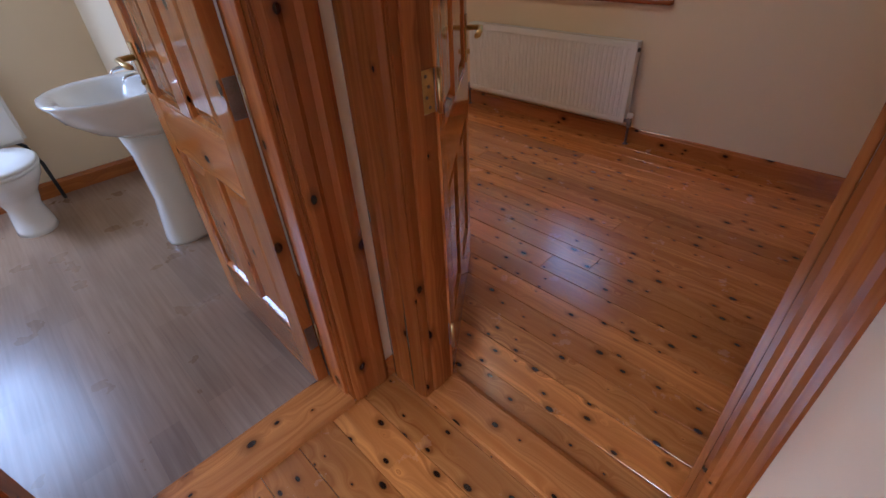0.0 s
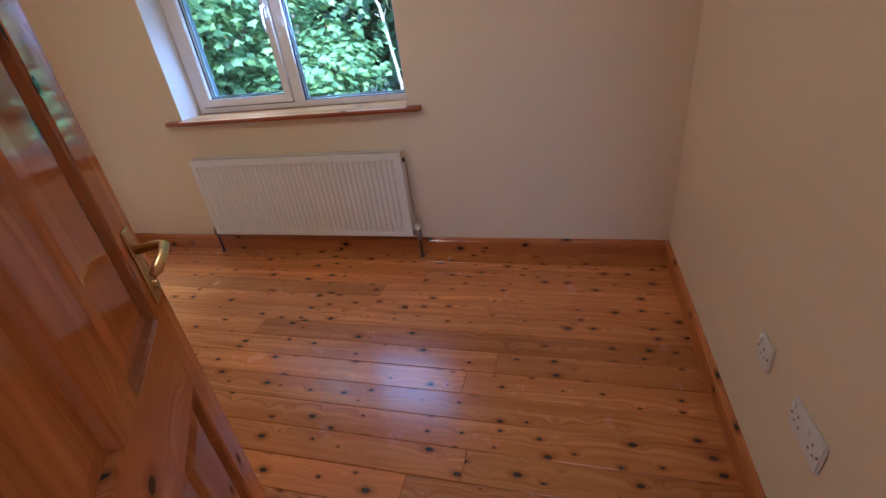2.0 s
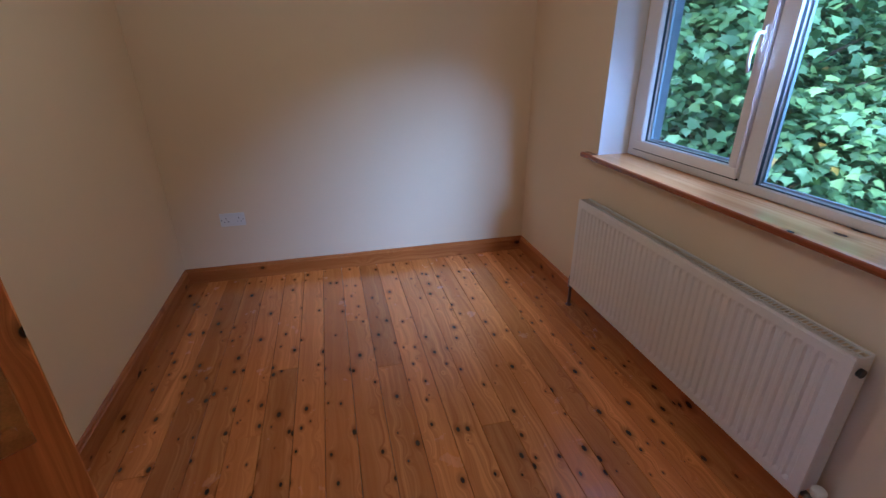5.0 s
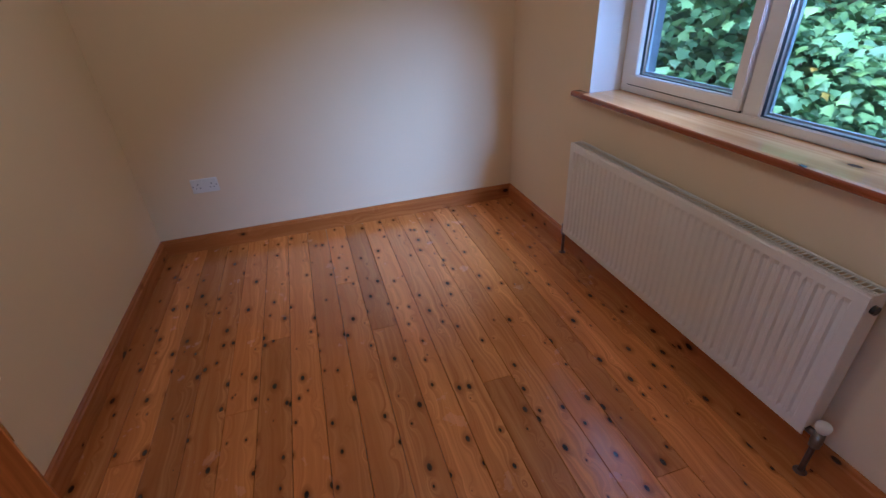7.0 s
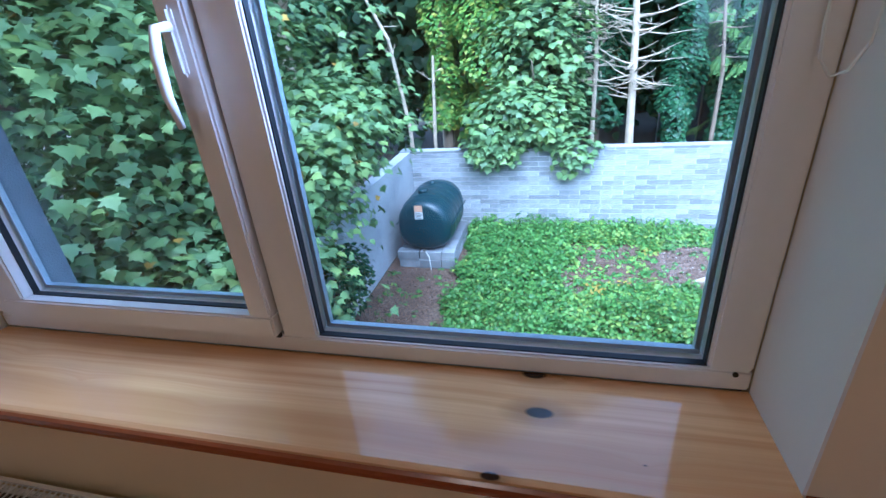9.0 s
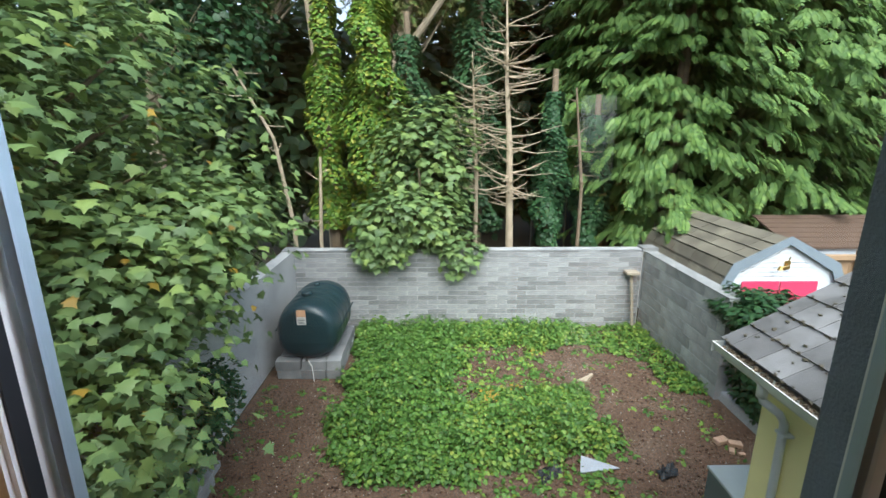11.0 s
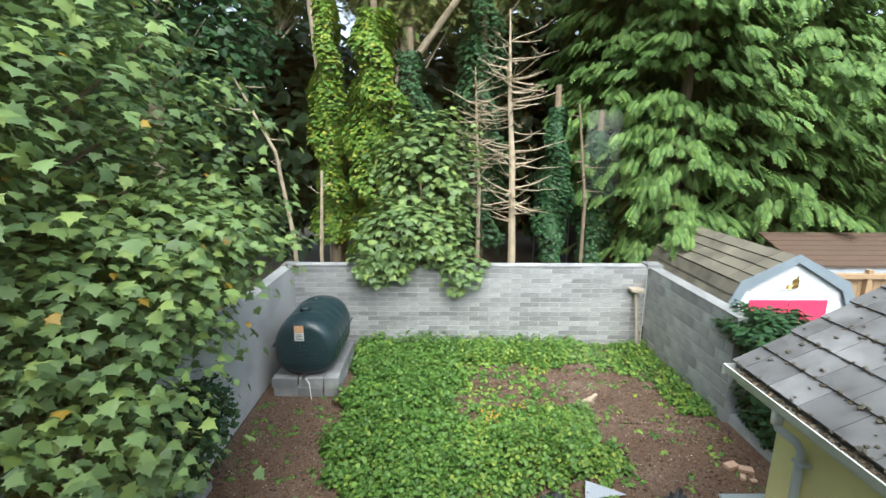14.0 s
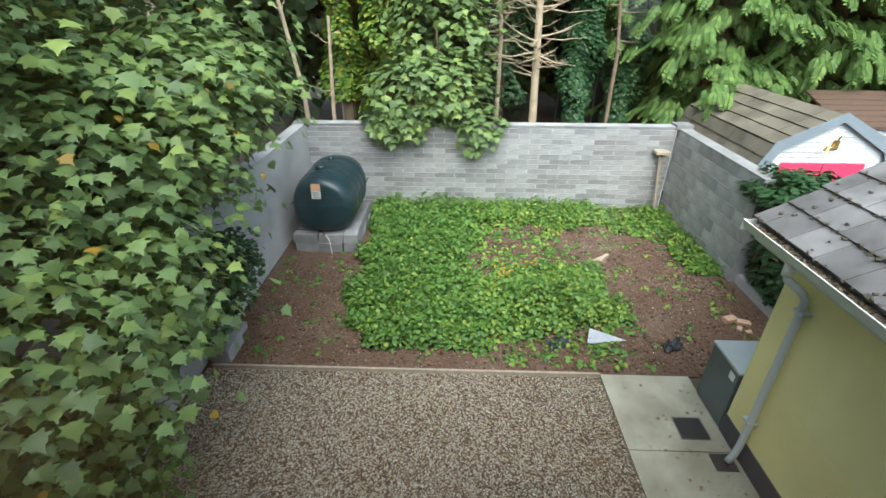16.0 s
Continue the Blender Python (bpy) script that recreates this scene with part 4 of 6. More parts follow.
def ellipse(cx, cy, rx, ry, z, n=28, p=2.0):
    out = []
    for k in range(n):
        a = 2 * math.pi * k / n
        c, s = math.cos(a), math.sin(a)
        out.append((cx + rx * math.copysign(abs(c) ** (2 / p), c), cy + ry * math.copysign(abs(s) ** (2 / p), s), z))
    return out


def basin_ring(cx, yb, w, d, z, n=32):
    """Flat back at yb, round front."""
    pts = []
    for k in range(n):
        a = 2 * math.pi * k / n
        c, s = math.cos(a), math.sin(a)
        x = cx + w / 2 * math.copysign(abs(c) ** 0.85, c)
        y = yb - d * 0.42 + (0.42 * d * min(1.0, s * 1.5) if s > 0 else 0.58 * d * s)
        pts.append((x, y, z))
    return pts


BX, BYB = -2.53, YH
bas = thing("washbasin", (BX, BYB - 0.2, 0.0), "white ceramic washbasin on a full pedestal with two chrome taps", "washbasin")
bm = bmesh.new()
rings = [basin_ring(BX, BYB - 0.03, 0.22, 0.22, 0.60), basin_ring(BX, BYB - 0.02, 0.36, 0.34, 0.655), basin_ring(BX, BYB - 0.008, 0.50, 0.44, 0.73), basin_ring(BX, BYB, 0.55, 0.48, 0.79),
         basin_ring(BX, BYB, 0.57, 0.50, 0.815), basin_ring(BX, BYB, 0.565, 0.495, 0.825), basin_ring(BX, BYB - 0.005, 0.545, 0.475, 0.827),
         basin_ring(BX, BYB - 0.115, 0.46, 0.32, 0.815), basin_ring(BX, BYB - 0.13, 0.42, 0.28, 0.77), basin_ring(BX, BYB - 0.16, 0.28, 0.2, 0.71), basin_ring(BX, BYB - 0.2, 0.06, 0.06, 0.70)]
loft(bm, rings)
part("bowl", bm, "ceramic", bas, shade=True)
bm = bmesh.new()
loft(bm, [ellipse(BX, BYB - 0.155, 0.115, 0.125, 0.0, p=2.6), ellipse(BX, BYB - 0.155, 0.112, 0.122, 0.02, p=2.6), ellipse(BX, BYB - 0.15, 0.088, 0.10, 0.25, p=2.4), ellipse(BX, BYB - 0.15, 0.092, 0.105, 0.5, p=2.3), ellipse(BX, BYB - 0.155, 0.115, 0.125, 0.64, p=2.2)])
part("pedestal", bm, "ceramic", bas, shade=True)
for s in (-1, 1):
    xx = BX + s * 0.10
    tp = part("tap", tube_bm([(xx, BYB - 0.06, 0.825), (xx, BYB - 0.06, 0.84), (xx, BYB - 0.06, 0.88), (xx, BYB - 0.06, 0.905)], [0.022, 0.015, 0.014, 0.012], 14), "chrome", bas, shade=True)
    part("spout", tube_bm([(xx, BYB - 0.065, 0.868), (xx, BYB - 0.11, 0.876), (xx, BYB - 0.155, 0.872), (xx, BYB - 0.17, 0.852)], [0.012, 0.010, 0.009, 0.010], 12), "chrome", tp, shade=True)
    bm = bmesh.new()
    tube(bm, [(xx - 0.035, BYB - 0.06, 0.912), (xx, BYB - 0.06, 0.918), (xx + 0.035, BYB - 0.06, 0.912)], [0.006, 0.011, 0.006], 10)
    tube(bm, [(xx, BYB - 0.095, 0.912), (xx, BYB - 0.06, 0.918), (xx, BYB - 0.025, 0.912)], [0.006, 0.011, 0.006], 10)
    part("cross_head", bm, "chrome", tp, shade=True)
part("waste_pipe", tube_bm([(BX + 0.16, BYB - 0.05, 0.55), (BX + 0.16, BYB - 0.05, 0.3), (BX + 0.155, BYB - 0.05, 0.02)], 0.012), "black_plastic", bas)

wc = thing("toilet", (-3.35, 0.60, 0.0), "white ceramic close coupled toilet with its lid closed", "toilet")
WCY = 0.60
bm = bmesh.new()
loft(bm, [ellipse(-3.33, WCY, 0.155, 0.105, 0.0), ellipse(-3.33, WCY, 0.15, 0.10, 0.03), ellipse(-3.36, WCY, 0.12, 0.085, 0.14), ellipse(-3.34, WCY, 0.16, 0.11, 0.23), ellipse(-3.29, WCY, 0.235, 0.165, 0.33), ellipse(-3.27, WCY, 0.25, 0.18, 0.385), ellipse(-3.27, WCY, 0.245, 0.178, 0.395)])
part("pan", bm, "ceramic", wc, shade=True)
bm = bmesh.new()
loft(bm, [ellipse(-3.26, WCY, 0.245, 0.182, 0.397), ellipse(-3.26, WCY, 0.25, 0.186, 0.405), ellipse(-3.26, WCY, 0.248, 0.184, 0.415)])
part("seat", bm, "white_plastic", wc, shade=True)
bm = bmesh.new()
loft(bm, [ellipse(-3.26, WCY, 0.246, 0.183, 0.418), ellipse(-3.26, WCY, 0.25, 0.186, 0.426), ellipse(-3.26, WCY, 0.235, 0.172, 0.437), ellipse(-3.26, WCY, 0.12, 0.09, 0.440)])
part("lid", bm, "white_plastic", wc, shade=True)
part("cistern", bbox(-3.70, -3.53, WCY - 0.19, WCY + 0.19, 0.42, 0.75, 0.02, 3), "ceramic", wc)
part("cistern_lid", bbox(-3.705, -3.52, WCY - 0.20, WCY + 0.20, 0.751, 0.78, 0.01, 2), "ceramic", wc)
part("flush_lever", tube_bm([(-3.52, WCY + 0.13, 0.70), (-3.50, WCY + 0.13, 0.70), (-3.497, WCY + 0.07, 0.695)], 0.006, 8), "chrome", wc)
part("supply_pipe", tube_bm([(-3.62, WCY + 0.12, 0.42), (-3.62, WCY + 0.16, 0.38), (-3.63, WCY + 0.19, 0.25), (-3.63, WCY + 0.20, 0.0)], 0.011), "black_plastic", wc)
# bathroom window, and an unseen hall window added to let in light, behind the camera
for nm, b in (("window_2", (-3.80, -3.74, -0.75, 0.15, 1.05, 2.0)), ("window_3", (-0.3, 0.6, -1.29, -1.23, 0.9, 2.0))):
    w2 = thing(nm, ((b[0] + b[1]) / 2, (b[2] + b[3]) / 2, b[4]), kind="structure")
    e = 0.05
    if b[1] - b[0] < b[3] - b[2]:
        for q in ((b[2], b[3], b[4], b[4] + e), (b[2], b[3], b[5] - e, b[5]), (b[2], b[2] + e, b[4] + e, b[5] - e), (b[3] - e, b[3], b[4] + e, b[5] - e)):
            part("window_frame", bbox(b[0], b[1], q[0], q[1], q[2], q[3], 0.004), "upvc", w2)
    else:
        for q in ((b[0], b[1], b[4], b[4] + e), (b[0], b[1], b[5] - e, b[5]), (b[0], b[0] + e, b[4] + e, b[5] - e), (b[1] - e, b[1], b[4] + e, b[5] - e)):
            part("window_frame", bbox(q[0], q[1], b[2], b[3], q[2], q[3], 0.004), "upvc", w2)

# ---- garden ----
structure("ground", bbox(-300, 300, -200, 400, G - 0.3, G - 0.02), "forest_floor")
structure("soil_bed", bbox(-4.70, 3.2, 8.17, 13.40, G - 0.02, G), "soil")
structure("gravel_bed", bbox(-4.70, 0.27, YO, 8.13, G - 0.02, G - 0.012), "soil")
bm = bmesh.new()
box(bm, 0.275, 1.36, 7.088, 8.165, G - 0.05, G + 0.012)
box(bm, 0.275, 1.36, YO, 7.076, G - 0.05, G + 0.012)
structure("pavement", bm, "concrete")
bm = bbox(-4.62, 0.27, 8.132, 8.168, G - 0.05, G + 0.045, 0.004)
solid("timber_edging", bm, "timber", "weathered timber edging board between the gravel and the soil", "garden edging")
# manhole
mh = thing("manhole_cover", (1.045, 7.375, G + 0.012), "small dark metal drain cover in the concrete slab", "manhole cover")
part("frame", bbox(0.885, 1.205, 7.225, 7.525, G + 0.012, G + 0.018, 0.002), "steel", mh)
part("plate", bbox(0.90, 1.19, 7.24, 7.51, G + 0.018, G + 0.022, 0.002), "dark_box", mh)


def block_wall(name, axis, face, back, a0, a1, z0, z1, bl, bh, mat, joint=0.010):
    """A wall core of mortar with its blocks as parts, proud of it."""
    lo, hi = min(face, back), max(face, back)
    s = 0.006 if face > back else -0.006
    f = face
    c0, c1 = sorted((back, f - s))
    ob = structure(name, bbox(a0, a1, c0, c1, z0, z1) if axis == "x" else bbox(c0, c1, a0, a1, z0, z1), "mortar")
    return ob


def blocks_on(parent, axis, face, out, a0, a1, z0, z1, bl, bh, mat, seed, joint=0.010):
    rnd = random.Random(seed)
    cache = {}
    row, z = 0, z0
    while z < z1 - 0.02:
        h = min(bh, z1 - z)
        a = a0 - (bl + joint) * 0.5 * (row % 2)
        while a < a1 - 0.02:
            p, q = max(a, a0), min(a + bl, a1)
            if q - p > 0.03:
                key = (round(q - p, 3), round(h, 3))
                if key not in cache:
                    w = q - p
                    bm = bmesh.new()
                    if axis == "x":
                        box(bm, 0, w, -0.010, 0.010, 0, h)
                    else:
                        box(bm, -0.010, 0.010, 0, w, 0, h)
                    bmesh.ops.bevel(bm, geom=bm.edges[:], offset=0.003, segments=1, affect="EDGES")
                    cache[key] = mesh_of(bm, "block", M[mat])
                ob = new("block", cache[key])
                ob.parent = parent
                d = face + out * rnd.uniform(-0.0085, -0.0045)
                ob.location = Vector((p, d, z) if axis == "x" else (d, p, z)) - parent.location
            a += bl + joint
        z += bh + joint
        row += 1


# ---- annex with yellow render ----
AX, AY = 1.36, 7.37
wall_with_hole("annex_wall", "y", AX, AX + 0.3, YO, AY, G + 0.26, -0.70, [], "yellow")
structure("annex_north_wall", bbox(AX + 0.3, 5.2, AY - 0.3, AY, G, -0.70), "yellow")
structure("annex_plinth", bbox(AX - 0.012, AX + 0.29, YO, AY + 0.012, G, G + 0.26), "plinth_paint")
# gable above the eaves
EX, EZ, SL = 1.10, -0.36, math.tan(radians(30.5))
bm = bmesh.new()
loft(bm, [[(1.66, AY - 0.3, -0.70), (5.2, AY - 0.3, -0.70), (3.43, AY - 0.3, EZ - 0.05 + SL * 2.3), (1.66, AY - 0.3, EZ - 0.08 + SL * 0.5)],
          [(1.66, AY, -0.70), (5.2, AY, -0.70), (3.43, AY, EZ - 0.05 + SL * 2.3), (1.66, AY, EZ - 0.08 + SL * 0.5)]])
structure("annex_gable", bm, "yellow")
roof = thing("annex_roof", (EX, YO, EZ), kind="structure")
RY1 = 7.62
bm = bmesh.new()
loft(bm, [[(EX, YO, EZ - 0.05), (3.45, YO, EZ - 0.05 + SL * 2.35), (3.45, YO, EZ - 0.012 + SL * 2.35), (EX, YO, EZ - 0.012)],
          [(EX, RY1, EZ - 0.05), (3.45, RY1, EZ - 0.05 + SL * 2.35), (3.45, RY1, EZ - 0.012 + SL * 2.35), (EX, RY1, EZ - 0.012)]])
part("roof_deck", bm, "dark_box", roof)
bm = bmesh.new()
loft(bm, [[(3.45, YO, EZ - 0.05 + SL * 2.35), (5.8, YO, EZ - 0.05), (5.8, YO, EZ), (3.45, YO, EZ + SL * 2.35)], [(3.45, RY1, EZ - 0.05 + SL * 2.35), (5.8, RY1, EZ - 0.05), (5.8, RY1, EZ), (3.45, RY1, EZ + SL * 2.35)]])
part("far_slope", bm, "slate", roof)
part("fascia", bbox(EX + 0.02, EX + 0.045, YO, RY1, EZ - 0.20, EZ - 0.02, 0.003), "pvc_white", roof)
part("soffit", bbox(EX + 0.045, AX, YO, RY1, EZ - 0.20, EZ - 0.185), "pvc_white", roof)
bm = bmesh.new()
for zz in (-0.055,):
    loft(bm, [[(EX, RY1, EZ - 0.20), (3.45, RY1, EZ - 0.20 + SL * 2.35), (3.45, RY1, EZ - 0.01 + SL * 2.35), (EX, RY1, EZ - 0.01)],
              [(EX, RY1 + 0.02, EZ - 0.20), (3.45, RY1 + 0.02, EZ - 0.20 + SL * 2.35), (3.45, RY1 + 0.02, EZ - 0.01 + SL * 2.35), (EX, RY1 + 0.02, EZ - 0.01)]])
part("verge_board", bm, "shed_trim", roof)
# gutter: ogee trough
gut = thing("gutter", (EX - 0.05, 5.9, EZ - 0.12), "weathered white plastic gutter full of dark debris along the annex eaves", "gutter")
gp = [(EX + 0.018, EZ - 0.035), (EX + 0.018, EZ - 0.13), (EX - 0.055, EZ - 0.13), (EX - 0.075, EZ - 0.10), (EX - 0.085, EZ - 0.055), (EX - 0.105, EZ - 0.035), (EX - 0.105, EZ - 0.027), (EX - 0.092, EZ - 0.027), (EX - 0.078, EZ - 0.05), (EX - 0.068, EZ - 0.098), (EX - 0.050, EZ - 0.122), (EX + 0.012, EZ - 0.122), (EX + 0.012, EZ - 0.035)]
bm = bmesh.new()
loft(bm, [[(x, YO, z) for x, z in gp], [(x, 7.66, z) for x, z in gp]])
part("trough", bm, "pvc_white", gut)
part("end_cap", bbox(EX - 0.10, EX + 0.018, 7.655, 7.665, EZ - 0.135, EZ - 0.03, 0.002), "pvc_white", gut)
bm = bmesh.new()
rr = random.Random(3)
for k in range(420):
    y = rr.uniform(YO + 0.3, 7.6)
    x = EX - 0.03 + rr.uniform(-0.035, 0.06)
    s = rr.uniform(0.006, 0.02)
    box(bm, -s, s, -s * 0.7, s * 0.7, 0, s * 0.8, pose(x, y, EZ - 0.07 + rr.uniform(0, 0.03), rr.uniform(-30, 30), rr.uniform(-30, 30), rr.uniform(0, 180)))
tagged(part("debris", bm, "bark", gut), kind="stuff")
# outlet and downpipe
dp = thing("downpipe", (1.28, 6.98, G), "grey plastic rainwater downpipe on the yellow wall", "downpipe")
part("hopper", tube_bm([(1.10, 7.08, EZ - 0.12), (1.10, 7.08, EZ - 0.26)], [0.045, 0.042], 16), "pvc_white", dp, shade=True)
part("pipe", tube_bm([(1.10, 7.08, EZ - 0.24), (1.12, 7.075, EZ - 0.30), (1.25, 7.04, EZ - 0.40), (1.30, 7.03, EZ - 0.48), (1.305, 7.02, -1.5), (1.305, 7.0, G + 0.22), (1.27, 6.98, G + 0.12), (1.22, 6.96, G + 0.03)], 0.034, 16), "pvc_grey", dp, shade=True)
for z in (-0.95, -2.25):
    part("bracket", bbox(1.262, 1.358, 6.965, 7.075, z, z + 0.025, 0.004), "pvc_grey", dp)
part("gully", bbox(1.08, 1.30, 6.86, 7.06, G + 0.012, G + 0.02, 0.003), "dark_box", dp)
# boiler
bo = thing("outdoor_boiler", (1.65, 7.62, G + 0.012), "dark green metal boiler case with a pale lid beside the annex", "boiler")
BX0, BX1, BY0_, BY1_, BT = 1.34, 1.86, 7.39, 7.90, -2.02
part("case", bbox(BX0, BX1, BY0_, BY1_, G + 0.03, BT, 0.006), "boiler", bo)
part("lid", bbox(BX0 - 0.012, BX1 + 0.012, BY0_ - 0.008, BY1_ + 0.012, BT + 0.001, BT + 0.035, 0.006), "boiler_top", bo)
part("base", bbox(BX0 + 0.02, BX1 - 0.02, BY0_ + 0.02, BY1_ - 0.02, G + 0.012, G + 0.03), "black_plastic", bo)
part("rating_label", bbox(BX0 - 0.0012, BX0 - 0.0001, 7.44, 7.53, -2.16, -2.07), "label_white", bo)

# ---- oil tank ----
tk = thing("oil_tank", (-3.88, 12.0, -2.37), "dark green ribbed plastic oil tank on concrete blocks", "oil tank")
TX, TR, TZ = -3.93, 0.555, -1.905


def tank_ring(y, s, flat=0.0):
    out = []
    for k in range(36):
        a = 2 * math.pi * k / 36
        c, q = math.cos(a), math.sin(a)
        x = TR * s * math.copysign(abs(c) ** 0.9, c)
        z = (0.525 if q > 0 else 0.54) * s * math.copysign(abs(q) ** (0.95 if q > 0 else 0.62), q)
        out.append((TX + x, y, TZ + z))
    return out


seq = [(11.16, 0.70), (11.18, 0.80), (11.23, 0.9), (11.33, 0.965), (11.45, 0.99), (11.52, 1.0), (11.535, 1.012), (11.60, 1.012), (11.615, 1.0), (11.80, 1.0), (11.815, 1.008), (11.88, 1.008), (11.895, 1.0), (12.08, 1.0), (12.095, 1.008), (12.16, 1.008), (12.175, 1.0), (12.36, 1.0),
       (12.375, 1.012), (12.44, 1.012), (12.455, 1.0), (12.6, 0.97), (12.72, 0.9), (12.78, 0.78), (12.80, 0.55)]
bm = bmesh.new()
loft(bm, [tank_ring(y, s) for y, s in seq])
part("shell", bm, "tank", tk, shade=True)
bm = bmesh.new()
for s in (-1, 1):
    tube(bm, [(TX + s * (TR + 0.008), 11.3, TZ), (TX + s * (TR + 0.008), 12.7, TZ)], 0.014, 8)
tube(bm, [(TX - 0.44, 11.20, TZ - 0.02), (TX, 11.158, TZ - 0.03), (TX + 0.44, 11.20, TZ - 0.02)], 0.012, 8)
part("seam", bm, "tank", tk)
part("filler_cap", tube_bm([(TX - 0.1, 11.75, TZ + 0.50), (TX - 0.1, 11.75, TZ + 0.575), (TX - 0.1, 11.75, TZ + 0.585)], [0.10, 0.095, 0.07], 18), "tank", tk, shade=True)
part("inspection_cap", tube_bm([(TX - 0.05, 12.3, TZ + 0.50), (TX - 0.05, 12.3, TZ + 0.565)], [0.06, 0.055], 14), "tank", tk, shade=True)
for z0, z1, m in ((-1.59, -1.465, "label_red"), (-1.74, -1.595, "label_white")):
    part("warning_label", bbox(-4.06, -3.90, 11.154, 11.158, z0, z1), m, tk)
for k in range(4):
    part("print_line", bbox(-4.04, -3.92 - 0.02 * (k % 2), 11.1525, 11.1538, -1.722 + k * 0.03, -1.710 + k * 0.03), "black_plastic", tk)
part("outlet_valve", tube_bm([(-3.93, 11.19, -2.375), (-3.93, 11.10, -2.385), (-3.89, 11.08, -2.385)], [0.022, 0.022, 0.018], 10), "steel", tk)
part("fuel_line", tube_bm([(-3.90, 11.09, -2.395), (-3.83, 11.075, -2.50), (-3.81, 11.07, -2.79)], 0.008, 8), "white_plastic", tk)
pl = thing("tank_plinth", (-3.93, 11.9, G), "plinth of pale concrete blocks under the oil tank", "plinth")
for (x0, x1) in ((-4.50, -4.06), (-4.05, -3.62), (-3.61, -3.355)):
    for y0, y1 in ((11.16, 11.37), (11.38, 11.82), (11.83, 12.27), (12.28, 12.72)):
        for z0 in (G, G + 0.178):
            j = rr.uniform(-0.012, 0.012)
            part("block", bbox(x0 + j, x1 + j, y0 + j, y1 + j, z0, z0 + 0.176, 0.006, 1), "block", pl)

# ---- garden walls ----
WT = -0.985
wn_ = block_wall("garden_wall_north", "x", 13.42, 13.66, -4.76, 3.0, G - 0.1, WT, 0.44, 0.1, "block")
we_ = block_wall("garden_wall_east", "y", 3.02, 3.26, 10.42, 13.42, G - 0.1, WT - 0.03, 0.44, 0.215, "block_dark")
bm = bmesh.new()
box(bm, -4.98, -4.74, YO, 13.66, G - 0.1, WT)
structure("garden_wall_west", bm, "wall_render")
bm = bmesh.new()
box(bm, -5.0, -4.70, 13.36, 13.70, WT, WT + 0.02)
box(bm, 2.96, 3.30, 13.38, 13.70, WT - 0.03, WT + 0.05)
structure("wall_cap", bm, "block_dark")
structure("coping_north", bbox(-4.74, 2.96, 13.408, 13.67, WT - 0.005, WT + 0.012, 0.004), "block")
structure("coping_east", bbox(3.008, 3.27, 10.40, 13.40, WT - 0.035, WT - 0.018, 0.004), "block_dark")
structure("east_wall_end", bbox(3.012, 3.265, 10.405, 10.418, G, WT - 0.036), "block")
structure("low_kerb_wall", bbox(3.10, 3.26, 7.4, 10.40, G - 0.05, G + 0.16, 0.01), "wall_render")
# leaning board with a cap in the corner
lb = thing("corner_post", (2.78, 13.2, G), "weathered timber post with a cap leaning in the wall corner", "timber post")
part("post", tube_bm([(2.80, 13.15, G), (2.72, 13.30, -1.50)], 0.035, 6), "timber", lb)
part("cap", bbox(2.58, 2.86, 13.17, 13.41, -1.50, -1.44, 0.006), "timber", lb)
blk = thing("block_pile", (-4.52, 8.35, G), "two pale loose concrete blocks by the wall", "concrete blocks")
part("block", bbox(-4.68, -4.42, 8.22, 8.62, G, G + 0.2, 0.006, 1), "block", blk)
part("block", bbox(-4.70, -4.50, 8.64, 8.95, G, G + 0.1, 0.006, 1), "block", blk)

# ---- shed ----
sh = thing("shed", (4.67, 12.9, G), "grey boarded garden shed with pink doors and a mossy roof", "garden shed")
SY0, SY1, SXC = 11.5, 14.6, 4.667
GAM = [(-1.20, -1.42), (-0.93, -0.80), (0.0, -0.30), (0.93, -0.80), (1.20, -1.42)]
bm = bmesh.new()
loft(bm, [[(SXC - 1.12, y, G), (SXC + 1.12, y, G)] + [(SXC + u * 0.95, y, z - 0.03) for u, z in GAM[::-1]] for y in (SY0 + 0.03, SY1)])
part("wall", bm, "shed_grey", sh)


def gam_half(z):
    for (u0, z0), (u1, z1) in zip(GAM[2:], GAM[3:]):
        if z1 <= z <= z0:
            return (u0 + (u1 - u0) * (z0 - z) / (z0 - z1)) * 0.95
    return 1.12


z = G
bds = []
while z < -0.36:
    h = 0.085
    w0, w1 = gam_half(z), gam_half(min(z + h, -0.34))
    bm = bmesh.new()
    loft(bm, [[(SXC - w0, SY0 + 0.028, z), (SXC + w0, SY0 + 0.028, z), (SXC + w1, SY0 + 0.028, z + h), (SXC - w1, SY0 + 0.028, z + h)],
              [(SXC - w0, SY0 + 0.008, z), (SXC + w0, SY0 + 0.008, z), (SXC + w1, SY0 + 0.020, z + h - 0.004), (SXC - w1, SY0 + 0.020, z + h - 0.004)]])
    part("weatherboard", bm, "shed_grey", sh)
    z += h + 0.001
for a, b in ((-0.70, -0.012), (0.012, 0.70)):
    dr = part("shed_door", bbox(SXC - 0.03 + a, SXC - 0.03 + b, SY0 - 0.018, SY0 + 0.006, G + 0.12, -1.09, 0.004, 1), "pink", sh, "pink red painted shed door")
